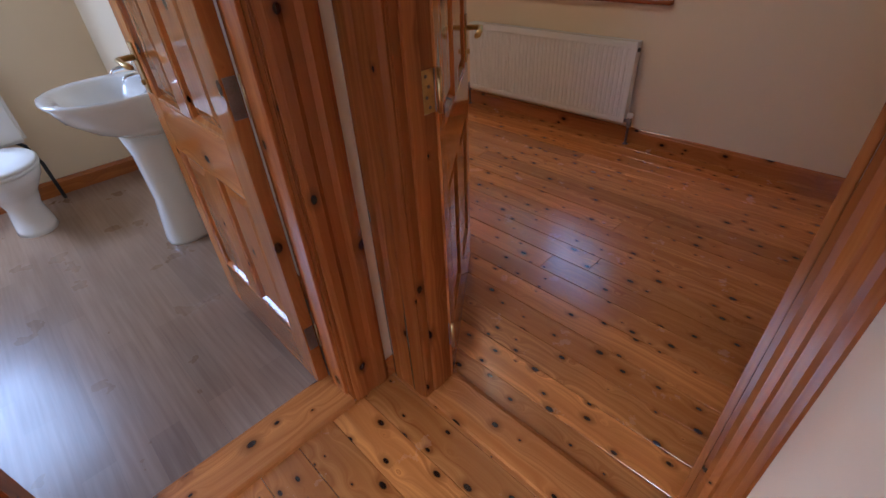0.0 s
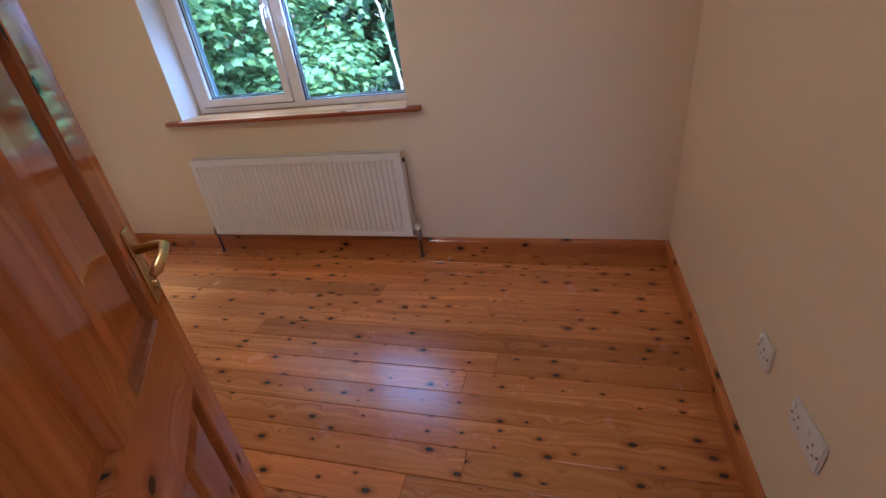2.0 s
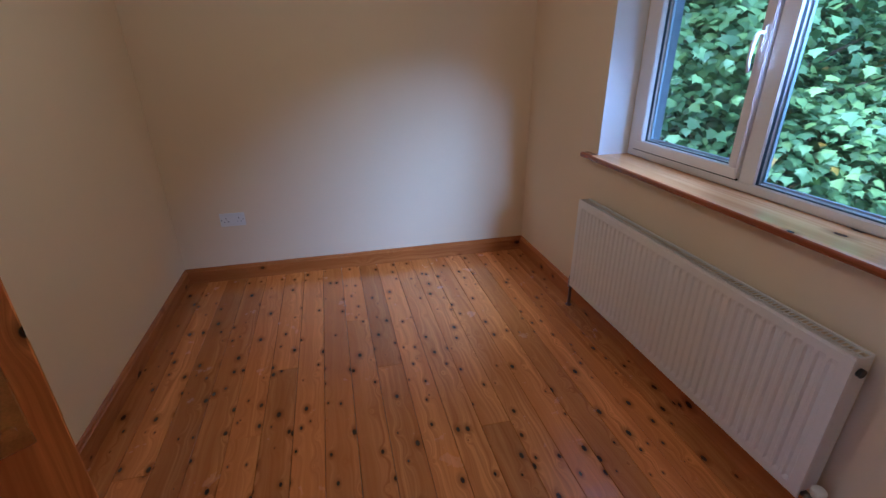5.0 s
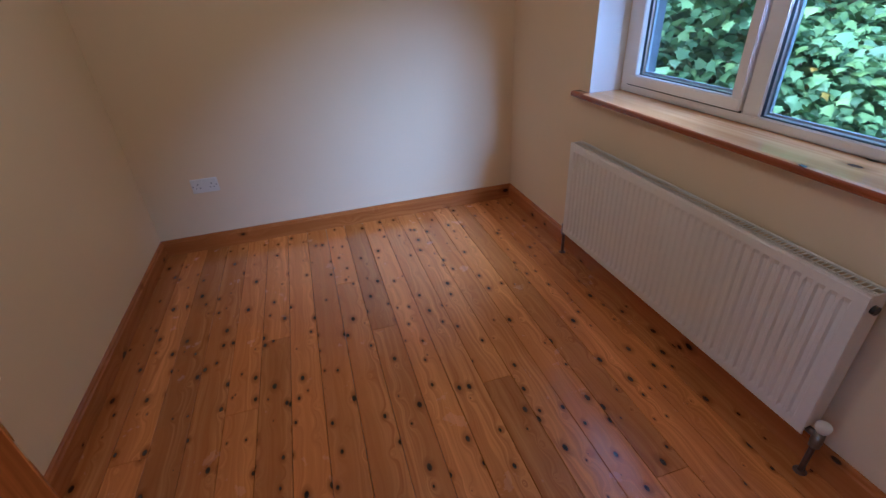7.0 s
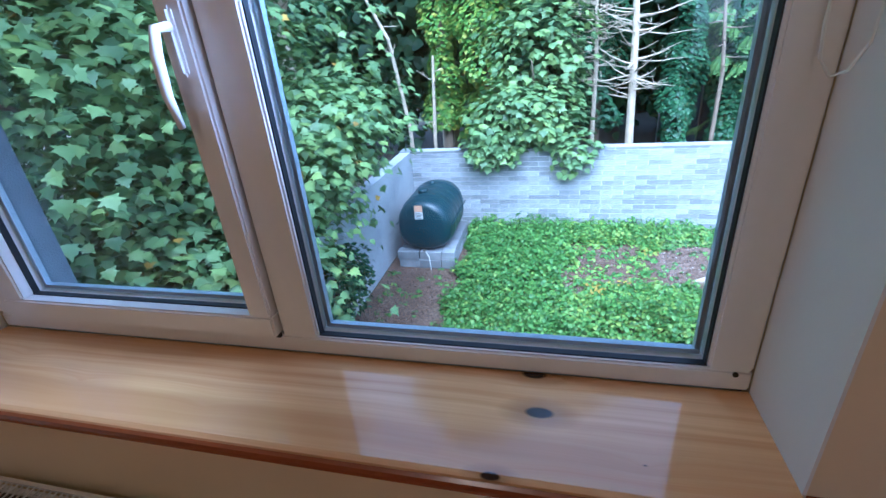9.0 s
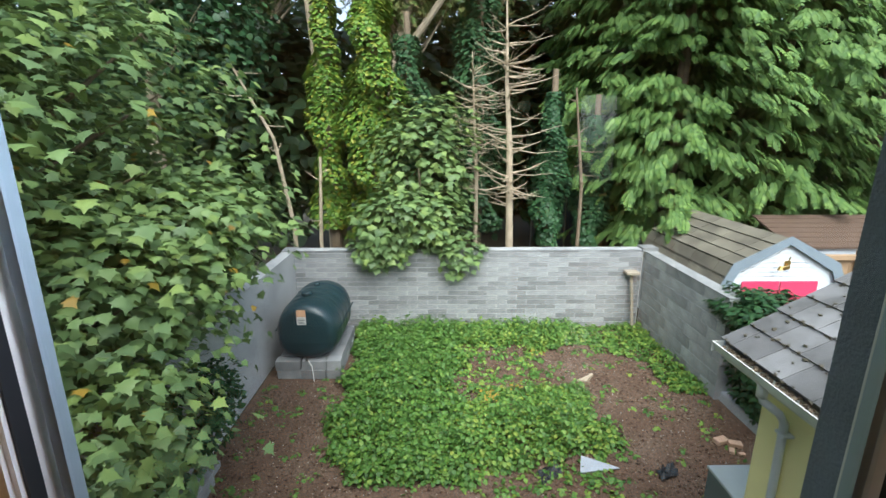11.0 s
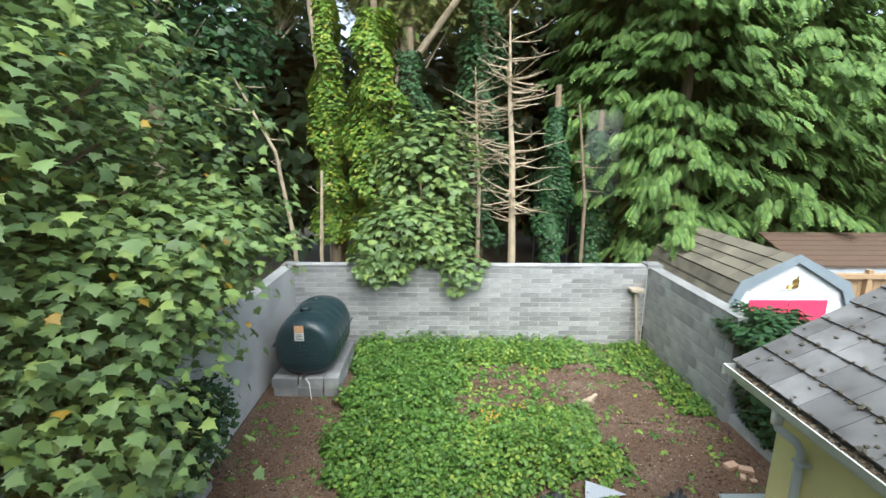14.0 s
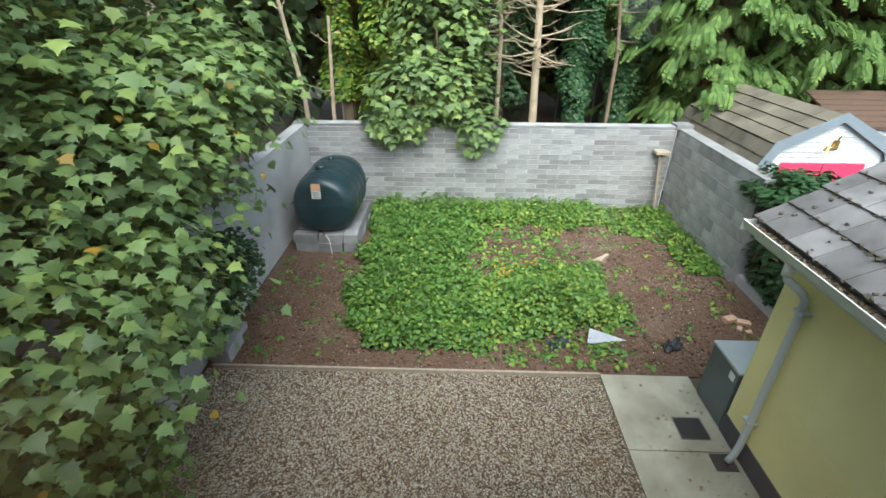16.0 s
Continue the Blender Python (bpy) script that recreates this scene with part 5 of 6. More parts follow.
for i, ((u0, z0), (u1, z1)) in enumerate(zip(GAM, GAM[1:])):
    n = 4
    slope = thing("roof_slope", (0, 0, 0))
    bpy.data.objects.remove(slope)
    d = Vector((u1 - u0, 0, z1 - z0))
    nrm = Vector((-d.z, 0, d.x)).normalized()
    if nrm.z < 0:
        nrm = -nrm
    bm = bmesh.new()
    a, b = Vector((SXC + u0, 0, z0)), Vector((SXC + u1, 0, z1))
    loft(bm, [[a + Vector((0, y, 0)), b + Vector((0, y, 0)), b + nrm * 0.02 + Vector((0, y, 0)), a + nrm * 0.02 + Vector((0, y, 0))] for y in (SY0 - 0.02, SY1 + 0.02)])
    rs = part("roof_slope", bm, "felt_tile", sh)
    up = d if z1 > z0 else -d
    foot = a if z1 > z0 else b
    rows_n = 3 if abs(d.x) < 0.5 else 4
    for r in range(rows_n):
        for c in range(8):
            y0 = SY0 - 0.04 + c * (SY1 - SY0 + 0.08) / 8
            y1 = y0 + (SY1 - SY0 + 0.08) / 8 - 0.006
            lo, hi = foot + up * (r / rows_n), foot + up * ((r + 1) / rows_n)
            bm = bmesh.new()
            q = []
            for p, k in ((lo, 0.050), (hi, 0.026)):
                q.append([p + nrm * 0.021 + Vector((0, y0, 0)), p + nrm * 0.021 + Vector((0, y1, 0)), p + nrm * (k + 0.004 * (c % 2)) + Vector((0, y1, 0)), p + nrm * (k + 0.004 * (c % 2)) + Vector((0, y0, 0))])
            loft(bm, q)
            part("tile", bm, "felt_tile", rs)
bm = bmesh.new()
outer = [(SXC + u * 1.04, z + 0.06) for u, z in GAM]
inner = [(SXC + u * 0.92, z - 0.09) for u, z in GAM]
for (a0, b0), (a1, b1) in zip(zip(outer, inner), zip(outer[1:], inner[1:])):
    loft(bm, [[(a0[0], y, a0[1]), (a1[0], y, a1[1]), (b1[0], y, b1[1]), (b0[0], y, b0[1])] for y in (SY0 - 0.065, SY0 - 0.043)])
part("barge_board", bm, "shed_trim", sh)
lamp = thing("wall_lamp", (4.62, SY0 - 0.03, -0.78), "small rusty brass bracket lamp on the shed gable", "wall lamp")
part("back_plate", bbox(4.66, 4.76, SY0 - 0.02, SY0 + 0.007, -0.86, -0.70, 0.004), "brass", lamp)
part("arm", tube_bm([(4.71, SY0 - 0.02, -0.78), (4.66, SY0 - 0.10, -0.76), (4.56, SY0 - 0.13, -0.78), (4.50, SY0 - 0.13, -0.81)], 0.013, 8), "brass", lamp, shade=True)
part("shade", tube_bm([(4.50, SY0 - 0.13, -0.76), (4.50, SY0 - 0.13, -0.84)], [0.02, 0.05], 12), "brass", lamp)
part("finial", tube_bm([(4.71, SY0 - 0.02, -0.70), (4.73, SY0 - 0.03, -0.62)], 0.01, 8), "brass", lamp)
# fence and second shed behind
fe = thing("wooden_fence", (6.6, 12.6, G), "weathered brown close boarded fence beside the shed", "wooden fence")
for k in range(14):
    x = 6.0 + k * 0.152
    part("board", bbox(x, x + 0.145, 12.6, 12.62, G, -0.95 + 0.01 * (k % 3), 0.002, 1), "fence_wood", fe)
for k in range(3):
    part("post", bbox(5.98 + k, 6.08 + k, 12.5, 12.6, G, -0.8, 0.006, 1), "fence_wood", fe)
part("top_rail", bbox(5.98, 8.13, 12.48, 12.60, -0.98, -0.88, 0.005, 1), "fence_wood", fe)
s2 = thing("far_shed", (7.6, 14.2, G), "low outbuilding with a reddish tiled roof behind the fence", "outbuilding")
part("wall", bbox(6.4, 9.4, 13.4, 15.4, G, -0.95), "shed_grey", s2)
for r in range(7):
    bm = bmesh.new()
    a, b = 13.3 + r * 0.2, 13.3 + (r + 1) * 0.2
    loft(bm, [[(6.2, a, -0.95 + r * 0.07), (6.2, b, -0.88 + r * 0.07), (6.2, b, -0.85 + r * 0.07), (6.2, a, -0.90 + r * 0.07)], [(9.6, a, -0.95 + r * 0.07), (9.6, b, -0.88 + r * 0.07), (9.6, b, -0.85 + r * 0.07), (9.6, a, -0.90 + r * 0.07)]])
    part("roof_course", bm, "roof_brown", s2)

# ---- small things on the soil ----
bm = bmesh.new()
v = [bm.verts.new(p) for p in ((0.25, 8.72, G + 0.02), (0.80, 8.79, G + 0.03), (0.33, 8.96, G + 0.09), (0.25, 8.72, G + 0.035), (0.80, 8.79, G + 0.042), (0.33, 8.96, G + 0.105))]
for f in ((0, 1, 2), (5, 4, 3), (0, 3, 4, 1), (1, 4, 5, 2), (2, 5, 3, 0)):
    bm.faces.new([v[i] for i in f])
solid("slate_offcut", bm, "slate_scrap", "pale triangular offcut of sheet lying on the soil", "offcut")
bk = thing("broken_bricks", (2.52, 9.2, G), "heap of broken pale bricks on the bare soil", "bricks")
for x, y, a, s in ((2.46, 9.32, 20, 1.0), (2.62, 9.25, -15, 0.9), (2.50, 9.12, 60, 0.6), (2.60, 9.06, 10, 0.5)):
    bm = bmesh.new()
    box(bm, -0.10 * s, 0.10 * s, -0.055 * s, 0.055 * s, 0.0, 0.075 * s, pose(x, y, G, 4, 3, a))
    rounded(bm, 0.008, 1)
    part("brick", bm, "brick_bit", bk)
lg = thing("timber_offcuts", (1.05, 11.0, G), "small heap of rotten timber offcuts on the soil", "timber offcuts")
for x, y, a, l in ((1.0, 11.0, 35, 0.30), (1.12, 11.06, 50, 0.34), (1.0, 10.92, -10, 0.2)):
    bm = bmesh.new()
    box(bm, -l / 2, l / 2, -0.03, 0.03, 0, 0.05, pose(x, y, G + 0.01, 0, 2, a))
    part("piece", bm, "bark_pale" if l > 0.25 else "bark", lg)


def rag(name, x, y, s, seed, label):
    rr2 = random.Random(seed)
    bm = bmesh.new()
    bmesh.ops.create_grid(bm, x_segments=8, y_segments=6, size=s)
    for vv in bm.verts:
        vv.co.z = max(0.0, 0.03 + noise.noise(vv.co * 14 + Vector((seed, 0, 0))) * 0.09)
        vv.co.x += rr2.uniform(-0.02, 0.02)
        vv.co.y = vv.co.y * 0.7 + vv.co.x * 0.5 + rr2.uniform(-0.02, 0.02)
        vv.co += Vector((x, y, G + 0.004))
    ret = bmesh.ops.extrude_face_region(bm, geom=bm.faces[:])
    bmesh.ops.translate(bm, verts=[e for e in ret["geom"] if isinstance(e, bmesh.types.BMVert)], vec=(0, 0, 0.004))
    solid(name, bm, "dark_box", label, "plastic sheet")


rag("black_sheet", -0.14, 8.72, 0.15, 2, "crumpled scrap of black membrane on the soil")
rag("black_sheet", 1.40, 8.72, 0.14, 5, "crumpled scrap of black membrane lying on bare soil")
dk = thing("trampoline", (3.2, 19.0, G), "dark round trampoline net half hidden in the wood", "trampoline")
part("net", tube_bm([(3.2, 19.0, G + 0.8), (3.2, 19.0, -0.3)], 1.5, 24), "dark_box", dk)
bm = bmesh.new()
for k in range(6):
    a = k * math.pi / 3
    tube(bm, [(3.2 + 1.55 * math.cos(a), 19 + 1.55 * math.sin(a), G), (3.2 + 1.55 * math.cos(a), 19 + 1.55 * math.sin(a), -0.1)], 0.025, 8)
part("legs", bm, "steel", dk)


# ---- plants ----
def unit(v):
    return v / (np.linalg.norm(v, axis=1, keepdims=True) + 1e-9)


def shell(n, c, r, inner=0.55, power=2.2):
    """Points in an ellipsoid, most near its skin."""
    d = unit(RNG.normal(size=(n, 3)))
    k = inner + (1 - inner) * RNG.random(n) ** (1 / power)
    wob = 1 + 0.13 * np.sin(d[:, 0] * 7 + d[:, 2] * 5) + 0.10 * np.sin(d[:, 1] * 9 - d[:, 2] * 8 + 1)
    return np.asarray(c) + d * (k * wob)[:, None] * np.asarray(r), d


def leaf_part(name, parent, pts, out, size, tmpl, tris, mat, droop=0.5, spread=0.5, label=""):
    n = len(pts)
    o = np.array(ORIGIN[parent.name])
    z = unit(out * 0.55 + np.array([0, 0, 0.75]) + RNG.normal(size=(n, 3)) * spread * 0.6)
    y = unit(out + np.array([0, 0, -droop]) + RNG.normal(size=(n, 3)) * spread)
    me = leaves_mesh(name, tmpl, tris, pts - o, z, y, size, mat)
    ob = new(name, me)
    ob.parent = parent
    ORIGIN[ob.name] = Vector(o)
    return tagged(ob, label)


def branch_mesh(bm, p0, p1, r0, r1, bend=0.15, seg=6, steps=5):
    p0, p1 = Vector(p0), Vector(p1)
    L = (p1 - p0).length
    pts = []
    for k in range(steps + 1):
        s = k / steps
        w = Vector((random.uniform(-1, 1), random.uniform(-1, 1), random.uniform(-0.5, 0.5))) * bend * L * 0.12 * (1 if 0 < k < steps else 0)
        pts.append(p0.lerp(p1, s) + w + Vector((0, 0, -bend * L * 0.15 * math.sin(math.pi * s))))
    tube(bm, pts, [r0 + (r1 - r0) * k / steps for k in range(steps + 1)], seg)


# sycamore beside the house
syc = thing("sycamore_tree", (-6.6, 8.6, G), "large leafy sycamore tree overhanging the garden wall beside the house", "tree")
bm = bmesh.new()
branch_mesh(bm, (-6.6, 8.6, G), (-6.4, 8.4, 2.0), 0.24, 0.17, 0.05, 12)
branch_mesh(bm, (-6.4, 8.4, 2.0), (-6.9, 8.7, 7.0), 0.17, 0.05, 0.05, 10)
part("trunk", bm, "bark", syc)
LOBES = [((-6.9, 8.3, 0.9), (2.9, 3.0, 2.8), 15500), ((-7.4, 8.6, 3.8), (2.7, 2.9, 3.0), 9500), ((-7.8, 8.8, 6.8), (2.5, 2.6, 2.8), 5500), ((-5.3, 6.6, -0.9), (1.5, 1.7, 1.2), 6800), ((-5.3, 9.3, 0.2), (1.15, 1.4, 0.8), 3200), ((-6.3, 6.4, 1.8), (2.0, 1.9, 2.2), 9000), ((-4.85, 7.7, 0.25), (1.1, 1.2, 0.75), 3000), ((-4.75, 8.7, 0.60), (1.2, 1.0, 0.6), 3000)]
bm = bmesh.new()
rnd = random.Random(11)
for c, r, n in LOBES:
    for k in range(9):
        a = rnd.uniform(0, 6.28)
        e = Vector((c[0] + r[0] * 0.8 * math.cos(a), c[1] + r[1] * 0.8 * math.sin(a), c[2] + r[2] * rnd.uniform(-0.5, 0.6)))
        s = Vector((-6.4, 8.4, max(-1.5, e.z - rnd.uniform(0.6, 1.6))))
        branch_mesh(bm, s, e, 0.05, 0.012, 0.1, 6)
part("limbs", bm, "bark", syc)
P, D = [], []
for c, r, n in LOBES:
    # flat sprays of about a dozen leaves round each twig's end
    p, d = shell(n // 10, c, r)
    p, d = np.repeat(p, 12, 0), np.repeat(d, 12, 0)
    fan = RNG.normal(size=p.shape) * [0.24, 0.24, 0.045]
    fan[:, 2] -= 0.25 * (fan * d)[:, :2].sum(1) + 0.5 * (fan[:, 0] ** 2 + fan[:, 1] ** 2)
    P.append(p + fan)
    D.append(unit(d * 0.7 + unit(fan) * 0.8))
P, D = np.concatenate(P), np.concatenate(D)
keep = (P[:, 1] > YO + 0.35) & (P[:, 2] > G + 0.5)
P, D = P[keep], D[keep]
gold = RNG.random(len(P)) < 0.012
leaf_part("crown", syc, P[~gold], D[~gold], RNG.uniform(0.08, 0.145, (~gold).sum()), SYC, SYC_T, "leaf_syc", 0.8, 0.45)
leaf_part("yellowed_leaves", syc, P[gold], D[gold], RNG.uniform(0.06, 0.115, gold.sum()), SYC, SYC_T, "leaf_gold", 0.8, 0.5)

# hedge growth at the foot of the house wall side
hd_ = thing("hedge_shrub", (-4.9, 5.6, G), "small leaved shrub growing over the garden wall by the house", "shrub")
part("stems", tube_bm([(-4.6, 5.6, G), (-4.9, 5.7, -1.6)], [0.04, 0.015], 7), "bark", hd_)
p, d = shell(5200, (-4.9, 5.7, -2.15), (1.15, 1.3, 0.75), 0.4)
k = (p[:, 2] > G + 0.02) & (p[:, 1] > YO + 0.2)
leaf_part("leaves", hd_, p[k], d[k], RNG.uniform(0.045, 0.085, k.sum()), IVY, IVY_T, "leaf_hedge", 0.3, 0.8)
p, d = shell(3000, (-4.6, 8.5, -1.75), (0.5, 1.1, 0.55), 0.3)
k = (p[:, 2] > G + 0.3)
tw = thing("climbing_shrub", (-4.6, 8.9, G), "thin dark twiggy shrub hanging over the side wall", "shrub")
part("stems", tube_bm([(-5.1, 8.9, G), (-4.6, 8.9, -1.3)], [0.03, 0.01], 7), "bark", tw)
leaf_part("leaves", tw, p[k], d[k], RNG.uniform(0.05, 0.09, k.sum()), IVY, IVY_T, "leaf_ivy_dark", 0.5, 0.8)

# bush hanging over the north wall
hb = thing("overhanging_bush", (-2.0, 14.1, G), "leafy sycamore sapling hanging over the block wall", "shrub")
part("stems", tube_bm([(-1.9, 14.2, G), (-1.9, 14.0, -0.2), (-2.0, 13.7, 0.8)], [0.06, 0.04, 0.015], 8), "bark", hb)
P, D = [], []
for c, r, n in (((-2.15, 13.75, -0.35), (1.25, 0.8, 0.8), 1900), ((-2.8, 13.4, -0.95), (0.7, 0.40, 0.4), 600), ((-1.15, 13.45, -1.05), (0.6, 0.4, 0.5), 380), ((-1.9, 14.4, 1.0), (1.3, 0.9, 1.5), 1300)):
    p, d = shell(n, c, r, 0.3)
    P.append(p), D.append(d)
P, D = np.concatenate(P), np.concatenate(D)
k = ~((P[:, 1] > 13.3) & (P[:, 1] < 13.75) & (P[:, 2] < WT + 0.03))
leaf_part("leaves", hb, P[k], D[k], RNG.uniform(0.12, 0.21, k.sum()), SYC, SYC_T, "leaf_syc", 0.9, 0.5)

# ivy on the east wall
iv = thing("ivy_mass", (3.2, 10.0, G), "thick mass of ivy hanging over the end of the block wall", "ivy")
P, D = [], []
for c, r, n in (((3.45, 9.9, -1.22), (0.6, 1.2, 0.42), 5600), ((3.25, 9.6, -2.0), (0.28, 0.8, 0.8), 3600), ((3.9, 9.6, -1.45), (0.8, 1.0, 0.42), 3800)):
    p, d = shell(n, c, r, 0.4)
    P.append(p), D.append(d)
P, D = np.concatenate(P), np.concatenate(D)
part("stems", tube_bm([(3.4, 9.8, G), (3.4, 9.9, -1.2)], [0.05, 0.02], 7), "bark", iv)
leaf_part("leaves", iv, P, D, RNG.uniform(0.06, 0.11, len(P)), IVY, IVY_T, "leaf_ivy_dark", 0.9, 0.5)


def cypress(x, y, z0, z1, r, n, label, seed, mat="leaf_con", sz=(0.24, 0.46)):
    t = thing("cypress_tree", (x, y, G), label, "tree", "conifers behind the garden")
    random.seed(seed)
    part("trunk", tube_bm([(x, y, G), (x + 0.1, y, (z0 + z1) / 2), (x, y, z1 - 0.8)], [0.22, 0.13, 0.02], 9), "bark", t)
    # drooping boughs, each a fan of sprays
    per = 20
    nb = n // per
    n = nb * per
    s = np.repeat(RNG.random(nb) ** 1.25, per)
    ab = np.repeat(RNG.random(nb) * 2 * np.pi, per)
    reach = np.repeat(0.62 + 0.58 * RNG.random(nb), per)
    u = 0.30 + 0.70 * RNG.random(n) ** 0.7
    z = z0 + (z1 - z0) * s
    prof = r * (1 - s ** 4.0) ** 0.6 * (0.92 + 0.14 * np.sin(ab * 3 + z * 1.3 + seed)) * reach
    rad_ = prof * u
    a = ab + RNG.normal(size=n) * 0.34 / np.maximum(rad_, 0.35) * (1.25 - u)
    z = z + 0.30 * u - 0.62 * u ** 2 * prof / 2.2 + RNG.normal(size=n) * 0.035
    out = np.stack([np.cos(a), np.sin(a), np.zeros(n)], 1)
    pts = np.stack([x + rad_ * np.cos(a), y + rad_ * np.sin(a), z], 1)
    ok = (pts[:, 1] > 12.2)
    pts, out, m = pts[ok], out[ok], ok.sum()
    o = np.array(ORIGIN[t.name])
    zdir = unit(out * 0.5 + np.array([0, 0, 0.8]) + RNG.normal(size=(m, 3)) * 0.16)
    ydir = unit(out + np.array([0, 0, -0.65]) + RNG.normal(size=(m, 3)) * 0.26)
    ob = new("crown", leaves_mesh("crown", FROND, FROND_T, pts - o, zdir, ydir, RNG.uniform(sz[0], sz[1], m) * (0.75 + 0.25 * (1 - s[ok])), mat))
    ob.parent = t
    return t


cypress(4.9, 16.5, -0.9, 9.9, 2.6, 11000, "tall dense green cypress with drooping sprays behind the shed", 1)
cypress(7.9, 16.9, -0.7, 10.7, 2.7, 11000, "tall dense green cypress with hanging boughs over the shed", 2)
cypress(11.2, 17.2, -1.0, 10.2, 2.7, 8000, "tall green cypress at the end of the tree row", 3)
cypress(14.8, 18.0, -1.0, 10.3, 2.9, 6500, "broad green cypress far along the tree row", 4)
cypress(2.9, 18.6, 2.0, 12.6, 1.3, 4500, "narrow pointed green cypress between the taller trees", 5)
cypress(3.5, 17.3, 0.6, 9.4, 1.9, 5500, "green cypress with browned inner twigs in the tree row", 7)
cypress(19.5, 19.0, -1.0, 11.0, 3.2, 3200, "dark green cypress beyond the neighbouring garden", 6)


# tall thin conifer with bare trunk
def bare_tree(name, label, trunk, rs, twigs, z0, z1, length, seed, mat="bark_pale", up=0.15):
    t = thing(name, (trunk[0][0], trunk[0][1], G), label, "tree")
    part("trunk", tube_bm(trunk, rs, 9), mat, t)
    rnd = random.Random(seed)
    bm = bmesh.new()
    for k in range(twigs):
        s = rnd.random()
        zz = z0 + (z1 - z0) * s
        base = None
        for a, b in zip(trunk, trunk[1:]):
            if a[2] <= zz <= b[2]:
                f = (zz - a[2]) / (b[2] - a[2])
                base = Vector(a).lerp(Vector(b), f)
        if base is None:
            continue
        an = rnd.uniform(0, 6.28)
        l = length * rnd.uniform(0.4, 1.0)
        e = base + Vector((math.cos(an) * l, math.sin(an) * l, l * rnd.uniform(up - 0.3, up + 0.35)))
        branch_mesh(bm, base, e, 0.012 + 0.012 * length * rnd.random(), 0.003, 0.3, 4, 4)
        m_ = base.lerp(e, 0.6)
        for q in range(2):
            branch_mesh(bm, m_, m_ + Vector((rnd.uniform(-0.4, 0.4), rnd.uniform(-0.3, 0.3), rnd.uniform(-0.1, 0.35))) * l * 0.5, 0.006, 0.002, 0.3, 3, 2)
    part("branches", bm, mat, t)
    return t


random.seed(5)
bare_tree("dead_tree", "pale dead tree with bare level twigs behind the wall", [(0.10, 14.2, G), (0.12, 14.2, -1.0), (0.05, 14.2, 1.2), (-0.05, 14.25, 2.6), (-0.1, 14.3, 4.4)], [0.10, 0.09, 0.07, 0.045, 0.015], 95, -0.2, 3.8, 1.2, 21)
bare_tree("dead_tree", "thin bare dead tree leaning behind the wall", [(-0.6, 15.2, G), (-0.6, 15.2, 0.5), (-0.75, 15.2, 3.4)], [0.06, 0.05, 0.012], 80, 0.0, 3.0, 1.0, 22)
bare_tree("bare_stem", "slim pale leaning tree trunk among the leaves", [(-4.95, 14.4, G), (-5.0, 14.4, -0.6), (-5.3, 14.4, 1.4), (-6.1, 14.4, 3.0)], [0.055, 0.05, 0.04, 0.02], 8, 1.0, 3.0, 0.8, 23)
bare_tree("bare_stem", "thin pale stem at the corner of the block wall", [(-4.35, 14.3, G), (-4.35, 14.3, -0.9), (-4.25, 14.3, 1.0)], [0.05, 0.045, 0.03], 5, -0.6, 0.8, 0.5, 24)
bare_tree("bare_stem", "thin bare reddish stem beside the dark ivy", [(2.1, 15.3, G), (2.1, 15.3, 0.2), (1.8, 15.3, 2.6)], [0.05, 0.045, 0.02], 14, 0.3, 2.4, 0.6, 25, "bark")
tall = thing("tall_conifer", (-4.3, 16.0, G), "tall half bare conifer with forked trunk and thin browned foliage", "tree")
bm = bmesh.new()
tube(bm, [(-4.3, 16.0, G), (-4.35, 16.0, 1.5), (-4.7, 16.0, 5.2), (-4.5, 16.0, 7.0), (-4.1, 16.0, 8.6)], [0.26, 0.22, 0.16, 0.14, 0.12], 10)
tube(bm, [(-4.1, 16.0, 8.6), (-3.9, 16.0, 10.5), (-3.6, 16.0, 13.6)], [0.12, 0.09, 0.04], 8)
tube(bm, [(-4.1, 16.0, 8.6), (-3.3, 16.0, 9.2), (-2.6, 16.0, 10.0)], [0.08, 0.06, 0.03], 8)
tube(bm, [(-4.55, 16.0, 6.8), (-4.9, 16.0, 7.8), (-5.0, 16.0, 11.5)], [0.10, 0.08, 0.03], 8)
part("trunk", bm, "bark_pale", tall)
tall2 = thing("leaning_conifer", (-2.6, 16.6, G), "old conifer with long leaning bare limbs and brownish green foliage", "tree")
bm = bmesh.new()
tube(bm, [(-2.8, 16.6, G), (-2.8, 16.6, 2.0), (-2.2, 16.6, 5.5), (-1.6, 16.6, 9.0), (-1.0, 16.6, 12.0)], [0.24, 0.2, 0.15, 0.1, 0.04], 10)
tube(bm, [(-2.7, 16.5, 3.2), (-1.0, 16.0, 5.3), (0.6, 16.0, 7.4)], [0.10, 0.08, 0.04], 8)
tube(bm, [(-2.4, 16.6, 4.6), (-0.6, 16.4, 7.0), (0.9, 16.4, 8.4)], [0.09, 0.06, 0.03], 8)
part("trunk", bm, "bark_pale", tall2)
